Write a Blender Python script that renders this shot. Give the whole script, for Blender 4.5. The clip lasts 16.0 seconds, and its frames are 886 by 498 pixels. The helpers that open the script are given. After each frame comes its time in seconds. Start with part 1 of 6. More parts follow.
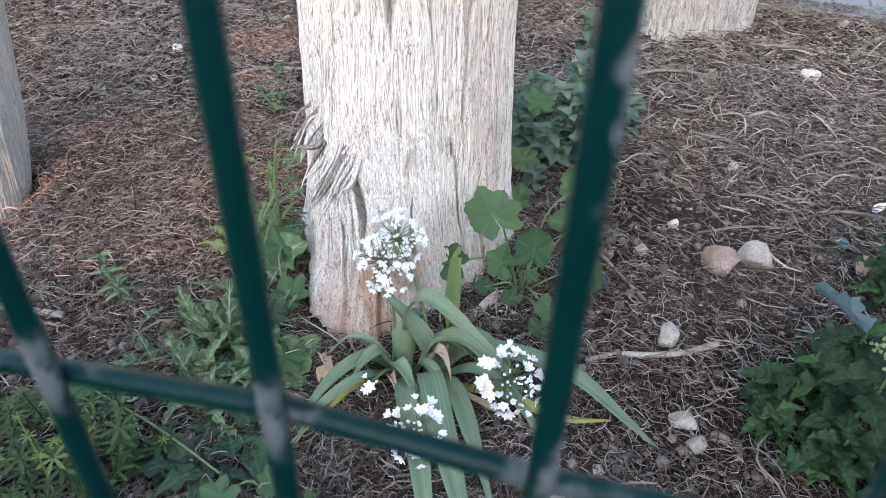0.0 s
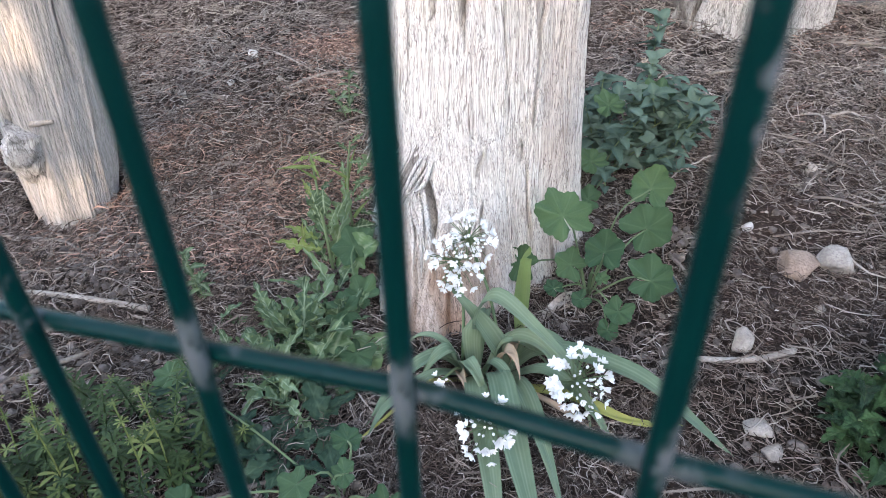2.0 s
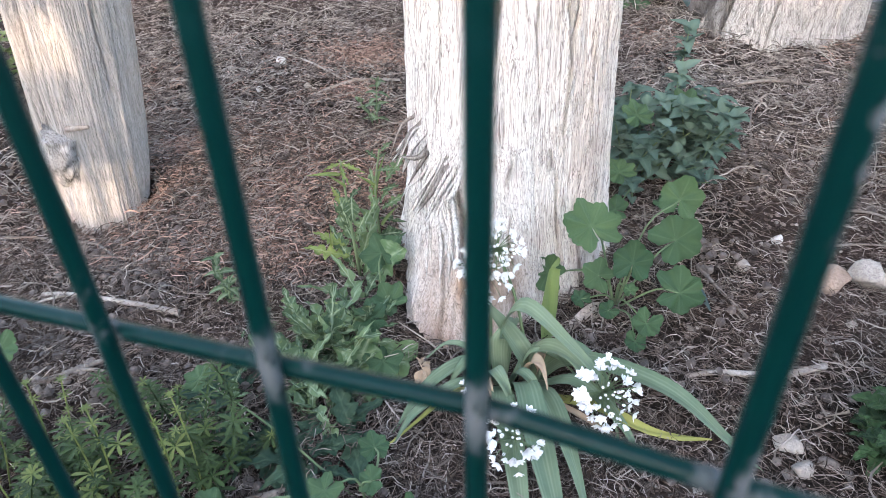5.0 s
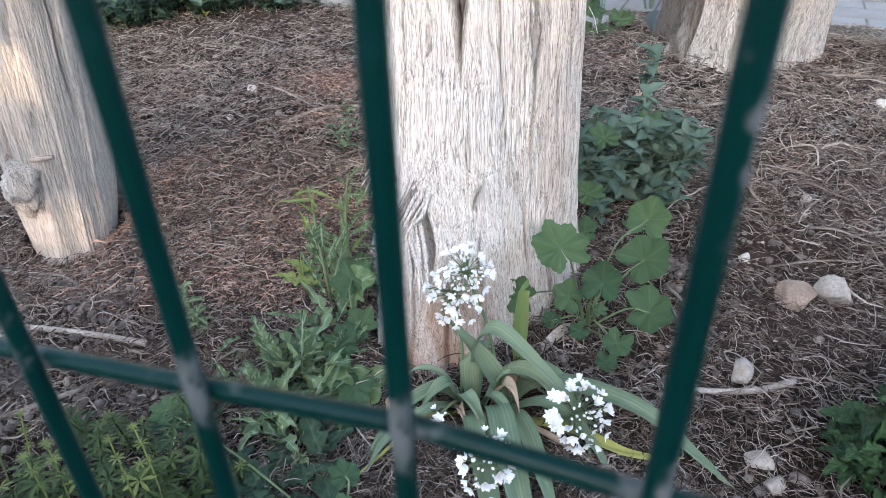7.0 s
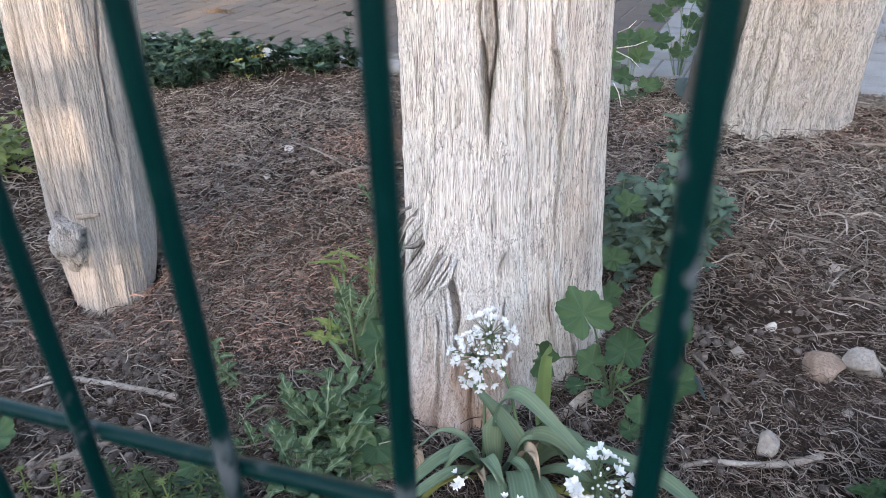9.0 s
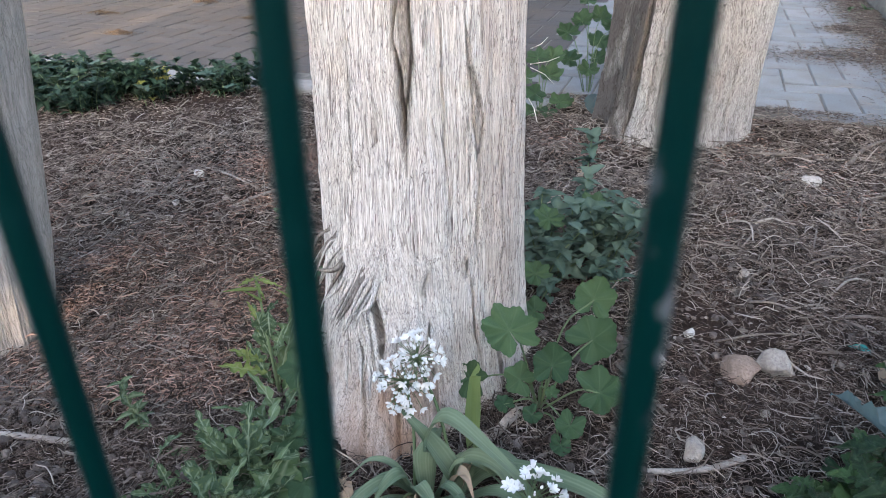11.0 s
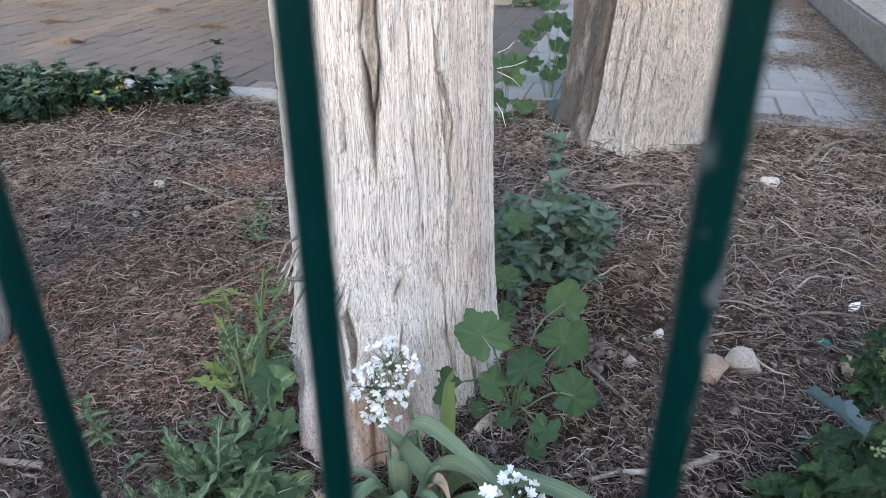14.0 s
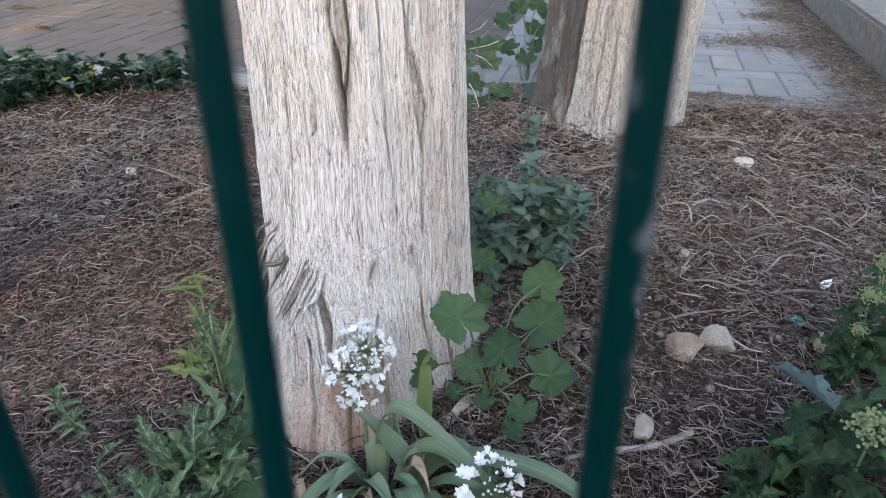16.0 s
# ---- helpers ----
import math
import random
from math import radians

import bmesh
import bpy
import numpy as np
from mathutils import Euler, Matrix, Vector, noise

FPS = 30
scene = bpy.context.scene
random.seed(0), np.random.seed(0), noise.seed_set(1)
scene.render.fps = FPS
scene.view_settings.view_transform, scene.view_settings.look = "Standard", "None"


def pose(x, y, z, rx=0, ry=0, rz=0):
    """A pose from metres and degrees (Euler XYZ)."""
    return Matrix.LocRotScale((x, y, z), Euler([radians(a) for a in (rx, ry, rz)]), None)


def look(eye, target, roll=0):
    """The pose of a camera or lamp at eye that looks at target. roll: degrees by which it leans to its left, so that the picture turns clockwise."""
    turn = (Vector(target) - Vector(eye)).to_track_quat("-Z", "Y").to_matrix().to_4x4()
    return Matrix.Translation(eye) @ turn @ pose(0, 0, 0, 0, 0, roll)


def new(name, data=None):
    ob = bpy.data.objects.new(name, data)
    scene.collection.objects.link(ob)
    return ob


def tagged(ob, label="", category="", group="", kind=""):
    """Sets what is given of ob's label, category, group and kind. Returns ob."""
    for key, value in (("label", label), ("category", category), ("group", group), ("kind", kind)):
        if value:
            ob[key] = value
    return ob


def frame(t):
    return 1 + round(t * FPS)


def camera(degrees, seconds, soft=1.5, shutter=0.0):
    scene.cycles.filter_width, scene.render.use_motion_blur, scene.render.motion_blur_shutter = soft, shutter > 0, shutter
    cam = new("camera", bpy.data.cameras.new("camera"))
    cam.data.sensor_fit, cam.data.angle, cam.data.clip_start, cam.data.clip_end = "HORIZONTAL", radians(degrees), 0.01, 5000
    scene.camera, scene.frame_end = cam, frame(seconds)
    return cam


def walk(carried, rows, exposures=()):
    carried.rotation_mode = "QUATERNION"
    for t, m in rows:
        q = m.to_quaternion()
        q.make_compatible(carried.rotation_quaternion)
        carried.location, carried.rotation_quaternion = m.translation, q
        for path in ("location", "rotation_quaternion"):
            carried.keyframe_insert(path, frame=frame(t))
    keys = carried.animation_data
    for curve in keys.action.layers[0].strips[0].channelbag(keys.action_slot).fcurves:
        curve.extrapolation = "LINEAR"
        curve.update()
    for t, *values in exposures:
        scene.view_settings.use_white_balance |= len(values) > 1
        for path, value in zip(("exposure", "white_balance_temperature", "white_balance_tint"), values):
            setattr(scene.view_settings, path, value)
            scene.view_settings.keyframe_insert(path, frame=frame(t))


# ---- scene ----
cam = camera(64.36, 16.0, soft=0.8)
EXPOSURES = [(0.0, 3.7, 6290, 14), (1.5, 3.66, 6290, 15), (2.5, 3.8, 6350, 16), (3.5, 3.81, 6350, 16), (4.5, 3.95, 6350, 16), (7.0, 3.63, 6330, 15), (8.5, 3.47, 6280, 15), (9.5, 3.26, 6190, 15), (10.0, 3.19, 6190, 15), (12.5, 3.44, 6170, 15), (14.5, 3.3, 6170, 14), (16.0, 3.22, 6170, 14)]
ROWS = [
    (0.0, 0.0125, 0.0064, 0.6325, 0.98, -36.87, -0.73),
    (0.5, 0.0145, 0.0075, 0.6351, 1.20, -36.53, -0.65),
    (1.0, 0.0138, 0.0054, 0.6364, 1.65, -35.98, -0.47),
    (1.5, 0.0075, 0.0006, 0.6374, 3.80, -36.12, 0.85),
    (2.0, 0.0007, -0.0033, 0.6372, 5.26, -36.67, 1.69),
    (2.5, -0.0109, -0.0030, 0.6352, 6.86, -39.29, 3.24),
    (3.0, -0.0119, -0.0037, 0.6337, 7.47, -38.94, 3.52),
    (3.5, -0.0135, -0.0064, 0.6330, 7.96, -39.32, 3.35),
    (4.0, -0.0174, -0.0090, 0.6329, 8.70, -39.41, 2.99),
    (4.5, -0.0146, -0.0054, 0.6423, 7.82, -37.67, 2.29),
    (7.0, 0.0009, -0.0045, 0.6395, 4.93, -34.12, 1.86),
    (7.5, 0.0046, -0.0021, 0.6418, 3.94, -33.22, 1.63),
    (8.0, 0.0087, -0.0031, 0.6421, 3.48, -33.23, 2.11),
    (8.5, 0.0067, -0.0071, 0.6537, 4.70, -31.21, 2.30),
    (9.0, 0.0082, -0.0157, 0.6610, 7.66, -29.60, 2.09),
    (9.5, 0.0091, -0.0148, 0.6641, 8.06, -28.43, 1.80),
    (10.0, 0.0110, -0.0092, 0.6629, 4.99, -27.67, 1.23),
    (12.5, -0.0079, 0.0103, 0.6405, -0.67, -29.26, 1.04),
    (13.0, -0.0082, 0.0097, 0.6431, -1.41, -28.60, 1.15),
    (13.5, -0.0059, 0.0086, 0.6460, -1.88, -27.98, 1.11),
    (14.0, -0.0042, 0.0072, 0.6478, -2.29, -27.67, 0.72),
    (14.5, -0.0023, 0.0049, 0.6562, -3.45, -26.67, 0.40),
    (15.0, 0.0031, 0.0063, 0.6562, -4.47, -26.27, 1.12),
    (15.5, 0.0015, 0.0075, 0.6516, -4.40, -26.92, 1.14),
    (16.0, 0.0030, 0.0083, 0.6418, -4.07, -28.81, 0.70),
]
walk(cam, [(t, pose(x, y, z, 90 + pitch, roll, yaw)) for t, x, y, z, yaw, pitch, roll in ROWS],
     exposures=EXPOSURES)
# ---------------------------------------------------------------- light
cam.data.dof.use_dof = True
cam.data.dof.focus_distance = 0.95
cam.data.dof.aperture_fstop = 15.0

SUN_EL, SUN_X = 12.0, 0.10          # a low evening sun behind the camera, slightly to the left
world = bpy.data.worlds.new("world")
scene.world = world
world.use_nodes = True
wt = world.node_tree
sky = wt.nodes.new("ShaderNodeTexSky")
sky.sky_type = "NISHITA"
sky.sun_disc = False
sky.sun_elevation = radians(SUN_EL)
sky.sun_rotation = radians(180.0 + 5.7)
sky.dust_density = 3.0
sky.ozone_density = 1.0
wt.links.new(sky.outputs["Color"], wt.nodes["Background"].inputs["Color"])
wt.nodes["Background"].inputs["Strength"].default_value = 0.15

sun_data = bpy.data.lights.new("sun", "SUN")
sun_data.energy = 1.05
sun_data.angle = radians(0.5)
sun_data.color = (1.0, 0.73, 0.48)
sun = new("sun", sun_data)
sun.matrix_world = look((-1.0, -10.0, 10.1 * math.tan(radians(SUN_EL))), (0.0, 0.0, 0.0))

# ---------------------------------------------------------------- materials


class Mat:
    """A node material with a few short-hands."""

    def __init__(self, name, rough=0.85, spec=0.25):
        self.m = bpy.data.materials.new(name)
        self.m.use_nodes = True
        self.t = self.m.node_tree
        self.b = self.t.nodes["Principled BSDF"]
        self.b.inputs["Roughness"].default_value = rough
        self.b.inputs["Specular IOR Level"].default_value = spec
        self.co = self.t.nodes.new("ShaderNodeTexCoord").outputs["Object"]

    def put(self, a, b):
        self.t.links.new(a, b)
        return b

    def scaled(self, sx, sy, sz):
        n = self.t.nodes.new("ShaderNodeMapping")
        n.inputs["Scale"].default_value = (sx, sy, sz)
        self.put(self.co, n.inputs["Vector"])
        return n.outputs["Vector"]

    def noise(self, scale, detail=4.0, vec=None, rough=0.55, dist=0.0):
        n = self.t.nodes.new("ShaderNodeTexNoise")
        n.inputs["Scale"].default_value = scale
        n.inputs["Detail"].default_value = detail
        n.inputs["Roughness"].default_value = rough
        n.inputs["Distortion"].default_value = dist
        self.put(vec or self.co, n.inputs["Vector"])
        return n.outputs["Fac"]

    def ramp(self, fac, stops):
        n = self.t.nodes.new("ShaderNodeValToRGB")
        e = n.color_ramp.elements
        while len(e) < len(stops):
            e.new(0.5)
        for i, (p, c) in enumerate(stops):
            e[i].position = p
            e[i].color = (*c, 1.0) if len(c) == 3 else c
        self.put(fac, n.inputs["Fac"])
        return n.outputs["Color"]

    def mix(self, fac, a, b, mode="MIX"):
        n = self.t.nodes.new("ShaderNodeMix")
        n.data_type = "RGBA"
        n.blend_type = mode
        for s, v in ((n.inputs[0], fac), (n.inputs[6], a), (n.inputs[7], b)):
            if isinstance(v, (int, float)):
                s.default_value = v
            elif isinstance(v, tuple):
                s.default_value = (*v, 1.0)
            else:
                self.put(v, s)
        return n.outputs[2]

    def attr(self, name):
        n = self.t.nodes.new("ShaderNodeAttribute")
        n.attribute_name = name
        return n.outputs["Fac"]

    def island(self):
        return self.t.nodes.new("ShaderNodeNewGeometry").outputs["Random Per Island"]

    def each(self):
        return self.t.nodes.new("ShaderNodeObjectInfo").outputs["Random"]

    def math(self, op, a, b):
        n = self.t.nodes.new("ShaderNodeMath")
        n.operation = op
        for s, v in ((n.inputs[0], a), (n.inputs[1], b)):
            if isinstance(v, (int, float)):
                s.default_value = v
            else:
                self.put(v, s)
        return n.outputs[0]

    def bump(self, height, strength, dist):
        n = self.t.nodes.new("ShaderNodeBump")
        n.inputs["Strength"].default_value = strength
        n.inputs["Distance"].default_value = dist
        self.put(height, n.inputs["Height"])
        self.put(n.outputs["Normal"], self.b.inputs["Normal"])

    def done(self, colour):
        if isinstance(colour, tuple):
            self.b.inputs["Base Color"].default_value = (*colour, 1.0)
        else:
            self.put(colour, self.b.inputs["Base Color"])
        return self.m


def bark_material(name, light, mid, dark, warm, k=1.0, deep=0.40, relief=0.0036, wave=0.022):
    m = Mat(name, 0.92, 0.12)

    # the grain wanders a little from the upright
    wob = m.t.nodes.new("ShaderNodeTexNoise")
    wob.inputs["Scale"].default_value = 9.0
    m.put(m.scaled(1, 1, 0.8 if wave < 0.03 else 1.6), wob.inputs["Vector"])
    amount = m.t.nodes.new("ShaderNodeVectorMath")
    amount.operation = "MULTIPLY_ADD"
    amount.inputs[1].default_value = (wave, wave, 0.0)
    m.put(wob.outputs["Color"], amount.inputs[0])
    m.put(m.co, amount.inputs[2])
    m.co = amount.outputs[0]

    def cracks(sx, sz, width, dist):
        n = m.noise(1.0, 3, m.scaled(sx, sx, sz), 0.5, dist)
        return m.ramp(m.math("ABSOLUTE", m.math("SUBTRACT", n, 0.5), 0.0), [(0.0, (1, 1, 1)), (width, (0, 0, 0))])

    fine = m.noise(1.0, 6, m.scaled(430 * k, 430 * k, 20), 0.7, 0.6)
    wide = m.noise(1.0, 4, m.scaled(48, 48, 2.4), 0.55, 0.4)
    c1, c2 = cracks(90 * k, 5.0 * (1 if k == 1 else 1.5), 0.013 / k, 0.9), cracks(240 * k, 9.0 * (1 if k == 1 else 1.4), 0.022, 0.55)
    c3 = cracks(520 * k, 13.0, 0.055, 0.5)
    col = m.ramp(fine, [(0.33, tuple(p * 0.9 for p in mid)), (0.45, tuple(0.5 * (p + q) for p, q in zip(mid, light))), (0.53, light), (0.8, tuple(min(0.87, p * 1.12) for p in light))])
    col = m.mix(m.ramp(wide, [(0.50, (0, 0, 0)), (0.74, (0.45, 0.45, 0.45))]), col, m.mix(fine, tuple(p * 0.7 for p in mid), light))
    # russet, freshly weathered wood where old bark has come away; on the broad trunk, painted shade
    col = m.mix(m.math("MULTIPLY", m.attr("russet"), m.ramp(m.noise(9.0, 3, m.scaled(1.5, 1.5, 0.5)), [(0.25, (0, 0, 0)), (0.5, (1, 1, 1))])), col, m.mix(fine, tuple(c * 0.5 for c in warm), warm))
    col = m.mix(m.math("MULTIPLY", c3, 0.36), col, tuple(4.0 * p for p in dark))
    col = m.mix(m.math("MULTIPLY", c2, 0.72), col, tuple(2.5 * p for p in dark))
    col = m.mix(m.math("MULTIPLY", c1, deep), col, dark)
    # grey weathered wood in the scars
    scar = m.ramp(m.noise(1.0, 5, m.scaled(260, 260, 120), 0.75), [(0.34, (0.20, 0.18, 0.16)), (0.5, (0.42, 0.385, 0.345)), (0.66, (0.66, 0.62, 0.57))])
    col = m.mix(m.attr("scar"), col, scar)
    h = m.math("SUBTRACT", m.math("MULTIPLY", fine, 0.8), m.math("ADD", m.math("MULTIPLY", c1, 0.7), m.math("MULTIPLY", m.math("ADD", c2, c3), 0.35)))
    m.bump(h, 0.8, relief)
    return m.done(col)


BARK = bark_material("pale_bark", (0.90, 0.86, 0.80), (0.65, 0.585, 0.52), (0.05, 0.037, 0.03), (0.60, 0.41, 0.30), 1.0, 0.62)
BARK_TAN = bark_material("tan_bark", (0.385, 0.35, 0.31), (0.21, 0.182, 0.155), (0.035, 0.026, 0.02), (0.20, 0.155, 0.12))

# warm colour here is the painted shade of the broad trunk's left flank
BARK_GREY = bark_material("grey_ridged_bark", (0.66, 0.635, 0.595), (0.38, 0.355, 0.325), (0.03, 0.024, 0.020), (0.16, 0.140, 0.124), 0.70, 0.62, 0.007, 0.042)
BARK_LEAN = bark_material("weathered_bark", (0.44, 0.41, 0.385), (0.315, 0.29, 0.265), (0.07, 0.075, 0.066), (0.34, 0.27, 0.21), 0.85, 0.26, 0.0018)
BARK_DARK = bark_material("dark_bark", (0.20, 0.165, 0.135), (0.12, 0.095, 0.075), (0.025, 0.018, 0.014), (0.2, 0.13, 0.09), 0.42, 0.6, 0.007)

sm = Mat("bed_soil", 1.0, 0.0)
s1, s2, s3 = sm.noise(3.0, 4), sm.noise(160.0, 5, None, 0.7), sm.noise(28.0, 5)
soil_col = sm.ramp(s2, [(0.35, (0.010, 0.008, 0.007)), (0.55, (0.030, 0.023, 0.019)), (0.8, (0.085, 0.068, 0.058))])
soil_col = sm.mix(sm.ramp(s1, [(0.45, (0, 0, 0)), (0.62, (1, 1, 1))]), soil_col, sm.mix(s3, (0.033, 0.0235, 0.019), (0.096, 0.068, 0.056)))
sm.bump(sm.mix(0.5, s2, s3), 0.9, 0.01)
SOIL = sm.done(soil_col)


def litter_material(name, stops, rough=0.9):
    m = Mat(name, rough, 0.05)
    col = m.ramp(m.island(), stops)
    col = m.mix(m.ramp(m.noise(220.0, 3), [(0.35, (0, 0, 0)), (0.7, (0.6, 0.6, 0.6))]), col, m.mix(0.5, col, (0.03, 0.022, 0.017)))
    return m.done(col)


NEEDLE = litter_material("dry_needles", [(0.0, (0.014, 0.011, 0.009)), (0.35, (0.065, 0.051, 0.044)), (0.7, (0.180, 0.146, 0.128)), (0.92, (0.345, 0.295, 0.262)), (1.0, (0.52, 0.47, 0.43))])
RUST = litter_material("russet_scale_leaves", [(0.0, (0.07, 0.044, 0.034)), (0.6, (0.27, 0.175, 0.138)), (1.0, (0.50, 0.35, 0.28))])
STRAW = litter_material("pale_dry_twigs", [(0.0, (0.10, 0.081, 0.068)), (0.6, (0.225, 0.192, 0.166)), (1.0, (0.42, 0.375, 0.33))])
GREYISH = litter_material("grey_dead_stalks", [(0.0, (0.055, 0.046, 0.041)), (0.6, (0.135, 0.117, 0.105)), (1.0, (0.33, 0.295, 0.265))])
TWIGGY = litter_material("brown_dead_leaves", [(0.0, (0.05, 0.036, 0.026)), (0.6, (0.11, 0.08, 0.055)), (1.0, (0.2, 0.15, 0.10))])
BROWN = litter_material("brown_needles", [(0.0, (0.022, 0.016, 0.013)), (0.5, (0.100, 0.073, 0.060)), (0.85, (0.225, 0.178, 0.150)), (1.0, (0.40, 0.345, 0.305))])
GRIT = litter_material("grit_and_cone_scales", [(0.0, (0.035, 0.026, 0.021)), (0.5, (0.105, 0.080, 0.066)), (0.9, (0.22, 0.18, 0.155)), (1.0, (0.40, 0.36, 0.32))])


def stone_material(name, a, b):
    m = Mat(name, 0.9, 0.2)
    n1, n2 = m.noise(30.0, 5), m.noise(260.0, 4)
    m.bump(m.mix(0.4, n1, n2), 0.9, 0.006)
    return m.done(m.mix(m.ramp(n2, [(0.4, (0, 0, 0)), (0.65, (0.45, 0.45, 0.45))]), m.mix(m.ramp(n1, [(0.35, (0, 0, 0)), (0.65, (1, 1, 1))]), a, b), tuple(c * 0.5 for c in a)))


STONE_PALE = stone_material("pale_limestone", (0.27, 0.235, 0.20), (0.42, 0.38, 0.335))
STONE_PINK = stone_material("pink_sandstone", (0.235, 0.172, 0.132), (0.345, 0.265, 0.208))
STONE_GREY = stone_material("grey_pebble", (0.12, 0.10, 0.088), (0.24, 0.21, 0.185))
CONE = stone_material("cypress_cone", (0.098, 0.079, 0.069), (0.225, 0.192, 0.172))
TWIG = stone_material("dry_twig", (0.13, 0.105, 0.088), (0.27, 0.232, 0.20))
TWIG_PALE = stone_material("bleached_twig", (0.25, 0.212, 0.18), (0.42, 0.375, 0.33))
SHELL = stone_material("snail_shell", (0.45, 0.42, 0.38), (0.62, 0.59, 0.55))
SAND = stone_material("joint_sand", (0.125, 0.118, 0.108), (0.21, 0.20, 0.185))
EDGING = stone_material("pale_edging_stone", (0.27, 0.265, 0.255), (0.37, 0.365, 0.35))
CONCRETE = stone_material("grey_concrete", (0.175, 0.165, 0.152), (0.265, 0.252, 0.235))


def leaf_material(name, a, b, vein, rough=0.5, blotch=None, veined=0.26):
    m = Mat(name, rough + 0.08, 0.2)
    n = m.noise(45.0, 4)
    col = m.mix(m.each(), a, b)
    col = m.mix(m.ramp(n, [(0.35, (0, 0, 0)), (0.7, (0.7, 0.7, 0.7))]), col, m.mix(0.5, a, b))
    if blotch:
        col = m.mix(m.ramp(m.noise(16.0, 3), [(0.56, (0, 0, 0)), (0.68, (1, 1, 1))]), col, blotch)
    col = m.mix(m.math("MULTIPLY", m.attr("vein"), veined), col, vein)
    m.bump(m.noise(140.0, 3), 0.35, 0.002)
    m.b.inputs["Transmission Weight"].default_value = 0.0
    m.done(col)
    tr = m.t.nodes.new("ShaderNodeBsdfTranslucent")
    m.put(col, tr.inputs["Color"])
    mx = m.t.nodes.new("ShaderNodeMixShader")
    mx.inputs[0].default_value = 0.18
    m.put(m.b.outputs[0], mx.inputs[1])
    m.put(tr.outputs[0], mx.inputs[2])
    m.put(mx.outputs[0], m.t.nodes["Material Output"].inputs["Surface"])
    return m.m


LEAF_MALLOW = leaf_material("mallow_leaf", (0.026, 0.062, 0.030), (0.068, 0.118, 0.050), (0.16, 0.22, 0.13), 0.45, None, 0.15)
LEAF_ALLIUM = leaf_material("garlic_leaf", (0.082, 0.130, 0.078), (0.180, 0.230, 0.140), (0.23, 0.29, 0.20), 0.42, None, 0.45)
LEAF_THISTLE = leaf_material("sow_thistle_leaf", (0.016, 0.040, 0.020), (0.130, 0.190, 0.092), (0.30, 0.37, 0.25), 0.55, (0.13, 0.165, 0.065), 0.45)
LEAF_DARK = leaf_material("dark_weed_leaf", (0.012, 0.034, 0.022), (0.036, 0.068, 0.038), (0.10, 0.15, 0.09))
LEAF_BLUE = leaf_material("blue_green_leaf", (0.040, 0.080, 0.060), (0.13, 0.19, 0.145), (0.15, 0.21, 0.16), 0.6)
LEAF_GALIUM = leaf_material("cleavers_leaf", (0.008, 0.022, 0.008), (0.058, 0.092, 0.028), (0.12, 0.17, 0.08), 0.5, None, 0.06)
LEAF_FRESH = leaf_material("fresh_weed_leaf", (0.085, 0.135, 0.036), (0.21, 0.255, 0.078), (0.24, 0.29, 0.17), 0.55, (0.20, 0.22, 0.09))
LEAF_MID = leaf_material("mid_green_leaf", (0.062, 0.112, 0.048), (0.110, 0.170, 0.075), (0.26, 0.32, 0.20), 0.55, None, 0.4)
LEAF_TIP = leaf_material("yellow_green_tip", (0.070, 0.100, 0.026), (0.165, 0.19, 0.062), (0.26, 0.3, 0.1))
LEAF_YELLOW = leaf_material("yellowing_leaf", (0.26, 0.27, 0.07), (0.36, 0.33, 0.10), (0.4, 0.37, 0.16))
LEAF_PALE = leaf_material("pale_green_leaf", (0.16, 0.23, 0.085), (0.20, 0.27, 0.105), (0.24, 0.30, 0.15))
LEAF_DRY = leaf_material("dried_leaf", (0.30, 0.22, 0.15), (0.44, 0.35, 0.26), (0.5, 0.42, 0.32), 0.8)
STEM = leaf_material("green_stem", (0.11, 0.16, 0.08), (0.16, 0.21, 0.11), (0.15, 0.2, 0.10))
GOOSE = leaf_material("goosefoot_leaf", (0.004, 0.017, 0.010), (0.050, 0.105, 0.036), (0.15, 0.21, 0.11), 0.34, None, 0.13)
PETAL = leaf_material("white_petal", (0.80, 0.80, 0.79), (0.88, 0.88, 0.87), (0.8, 0.82, 0.78), 0.6)
SEED = leaf_material("greenish_flower_cluster", (0.22, 0.26, 0.13), (0.32, 0.35, 0.20), (0.3, 0.34, 0.2), 0.8)

pm = Mat("green_paint", 0.45, 0.10)
chip = pm.math("MULTIPLY", pm.attr("wear"), pm.ramp(pm.noise(1.0, 4, pm.scaled(110, 110, 75), 0.6), [(0.50, (0, 0, 0)), (0.60, (1, 1, 1))]))
scuff = pm.ramp(pm.noise(1.0, 5, pm.scaled(60, 60, 60)), [(0.62, (0, 0, 0)), (0.8, (0.25, 0.25, 0.25))])
paint = pm.mix(scuff, pm.mix(pm.noise(25.0, 2), (0.0002, 0.0115, 0.0113), (0.0004, 0.0168, 0.0165)), (0.007, 0.034, 0.036))
pm.put(pm.math("ADD", pm.math("MULTIPLY", chip, 0.45), 0.36), pm.b.inputs["Roughness"])
PAINT = pm.done(pm.mix(chip, paint, (0.088, 0.098, 0.106)))

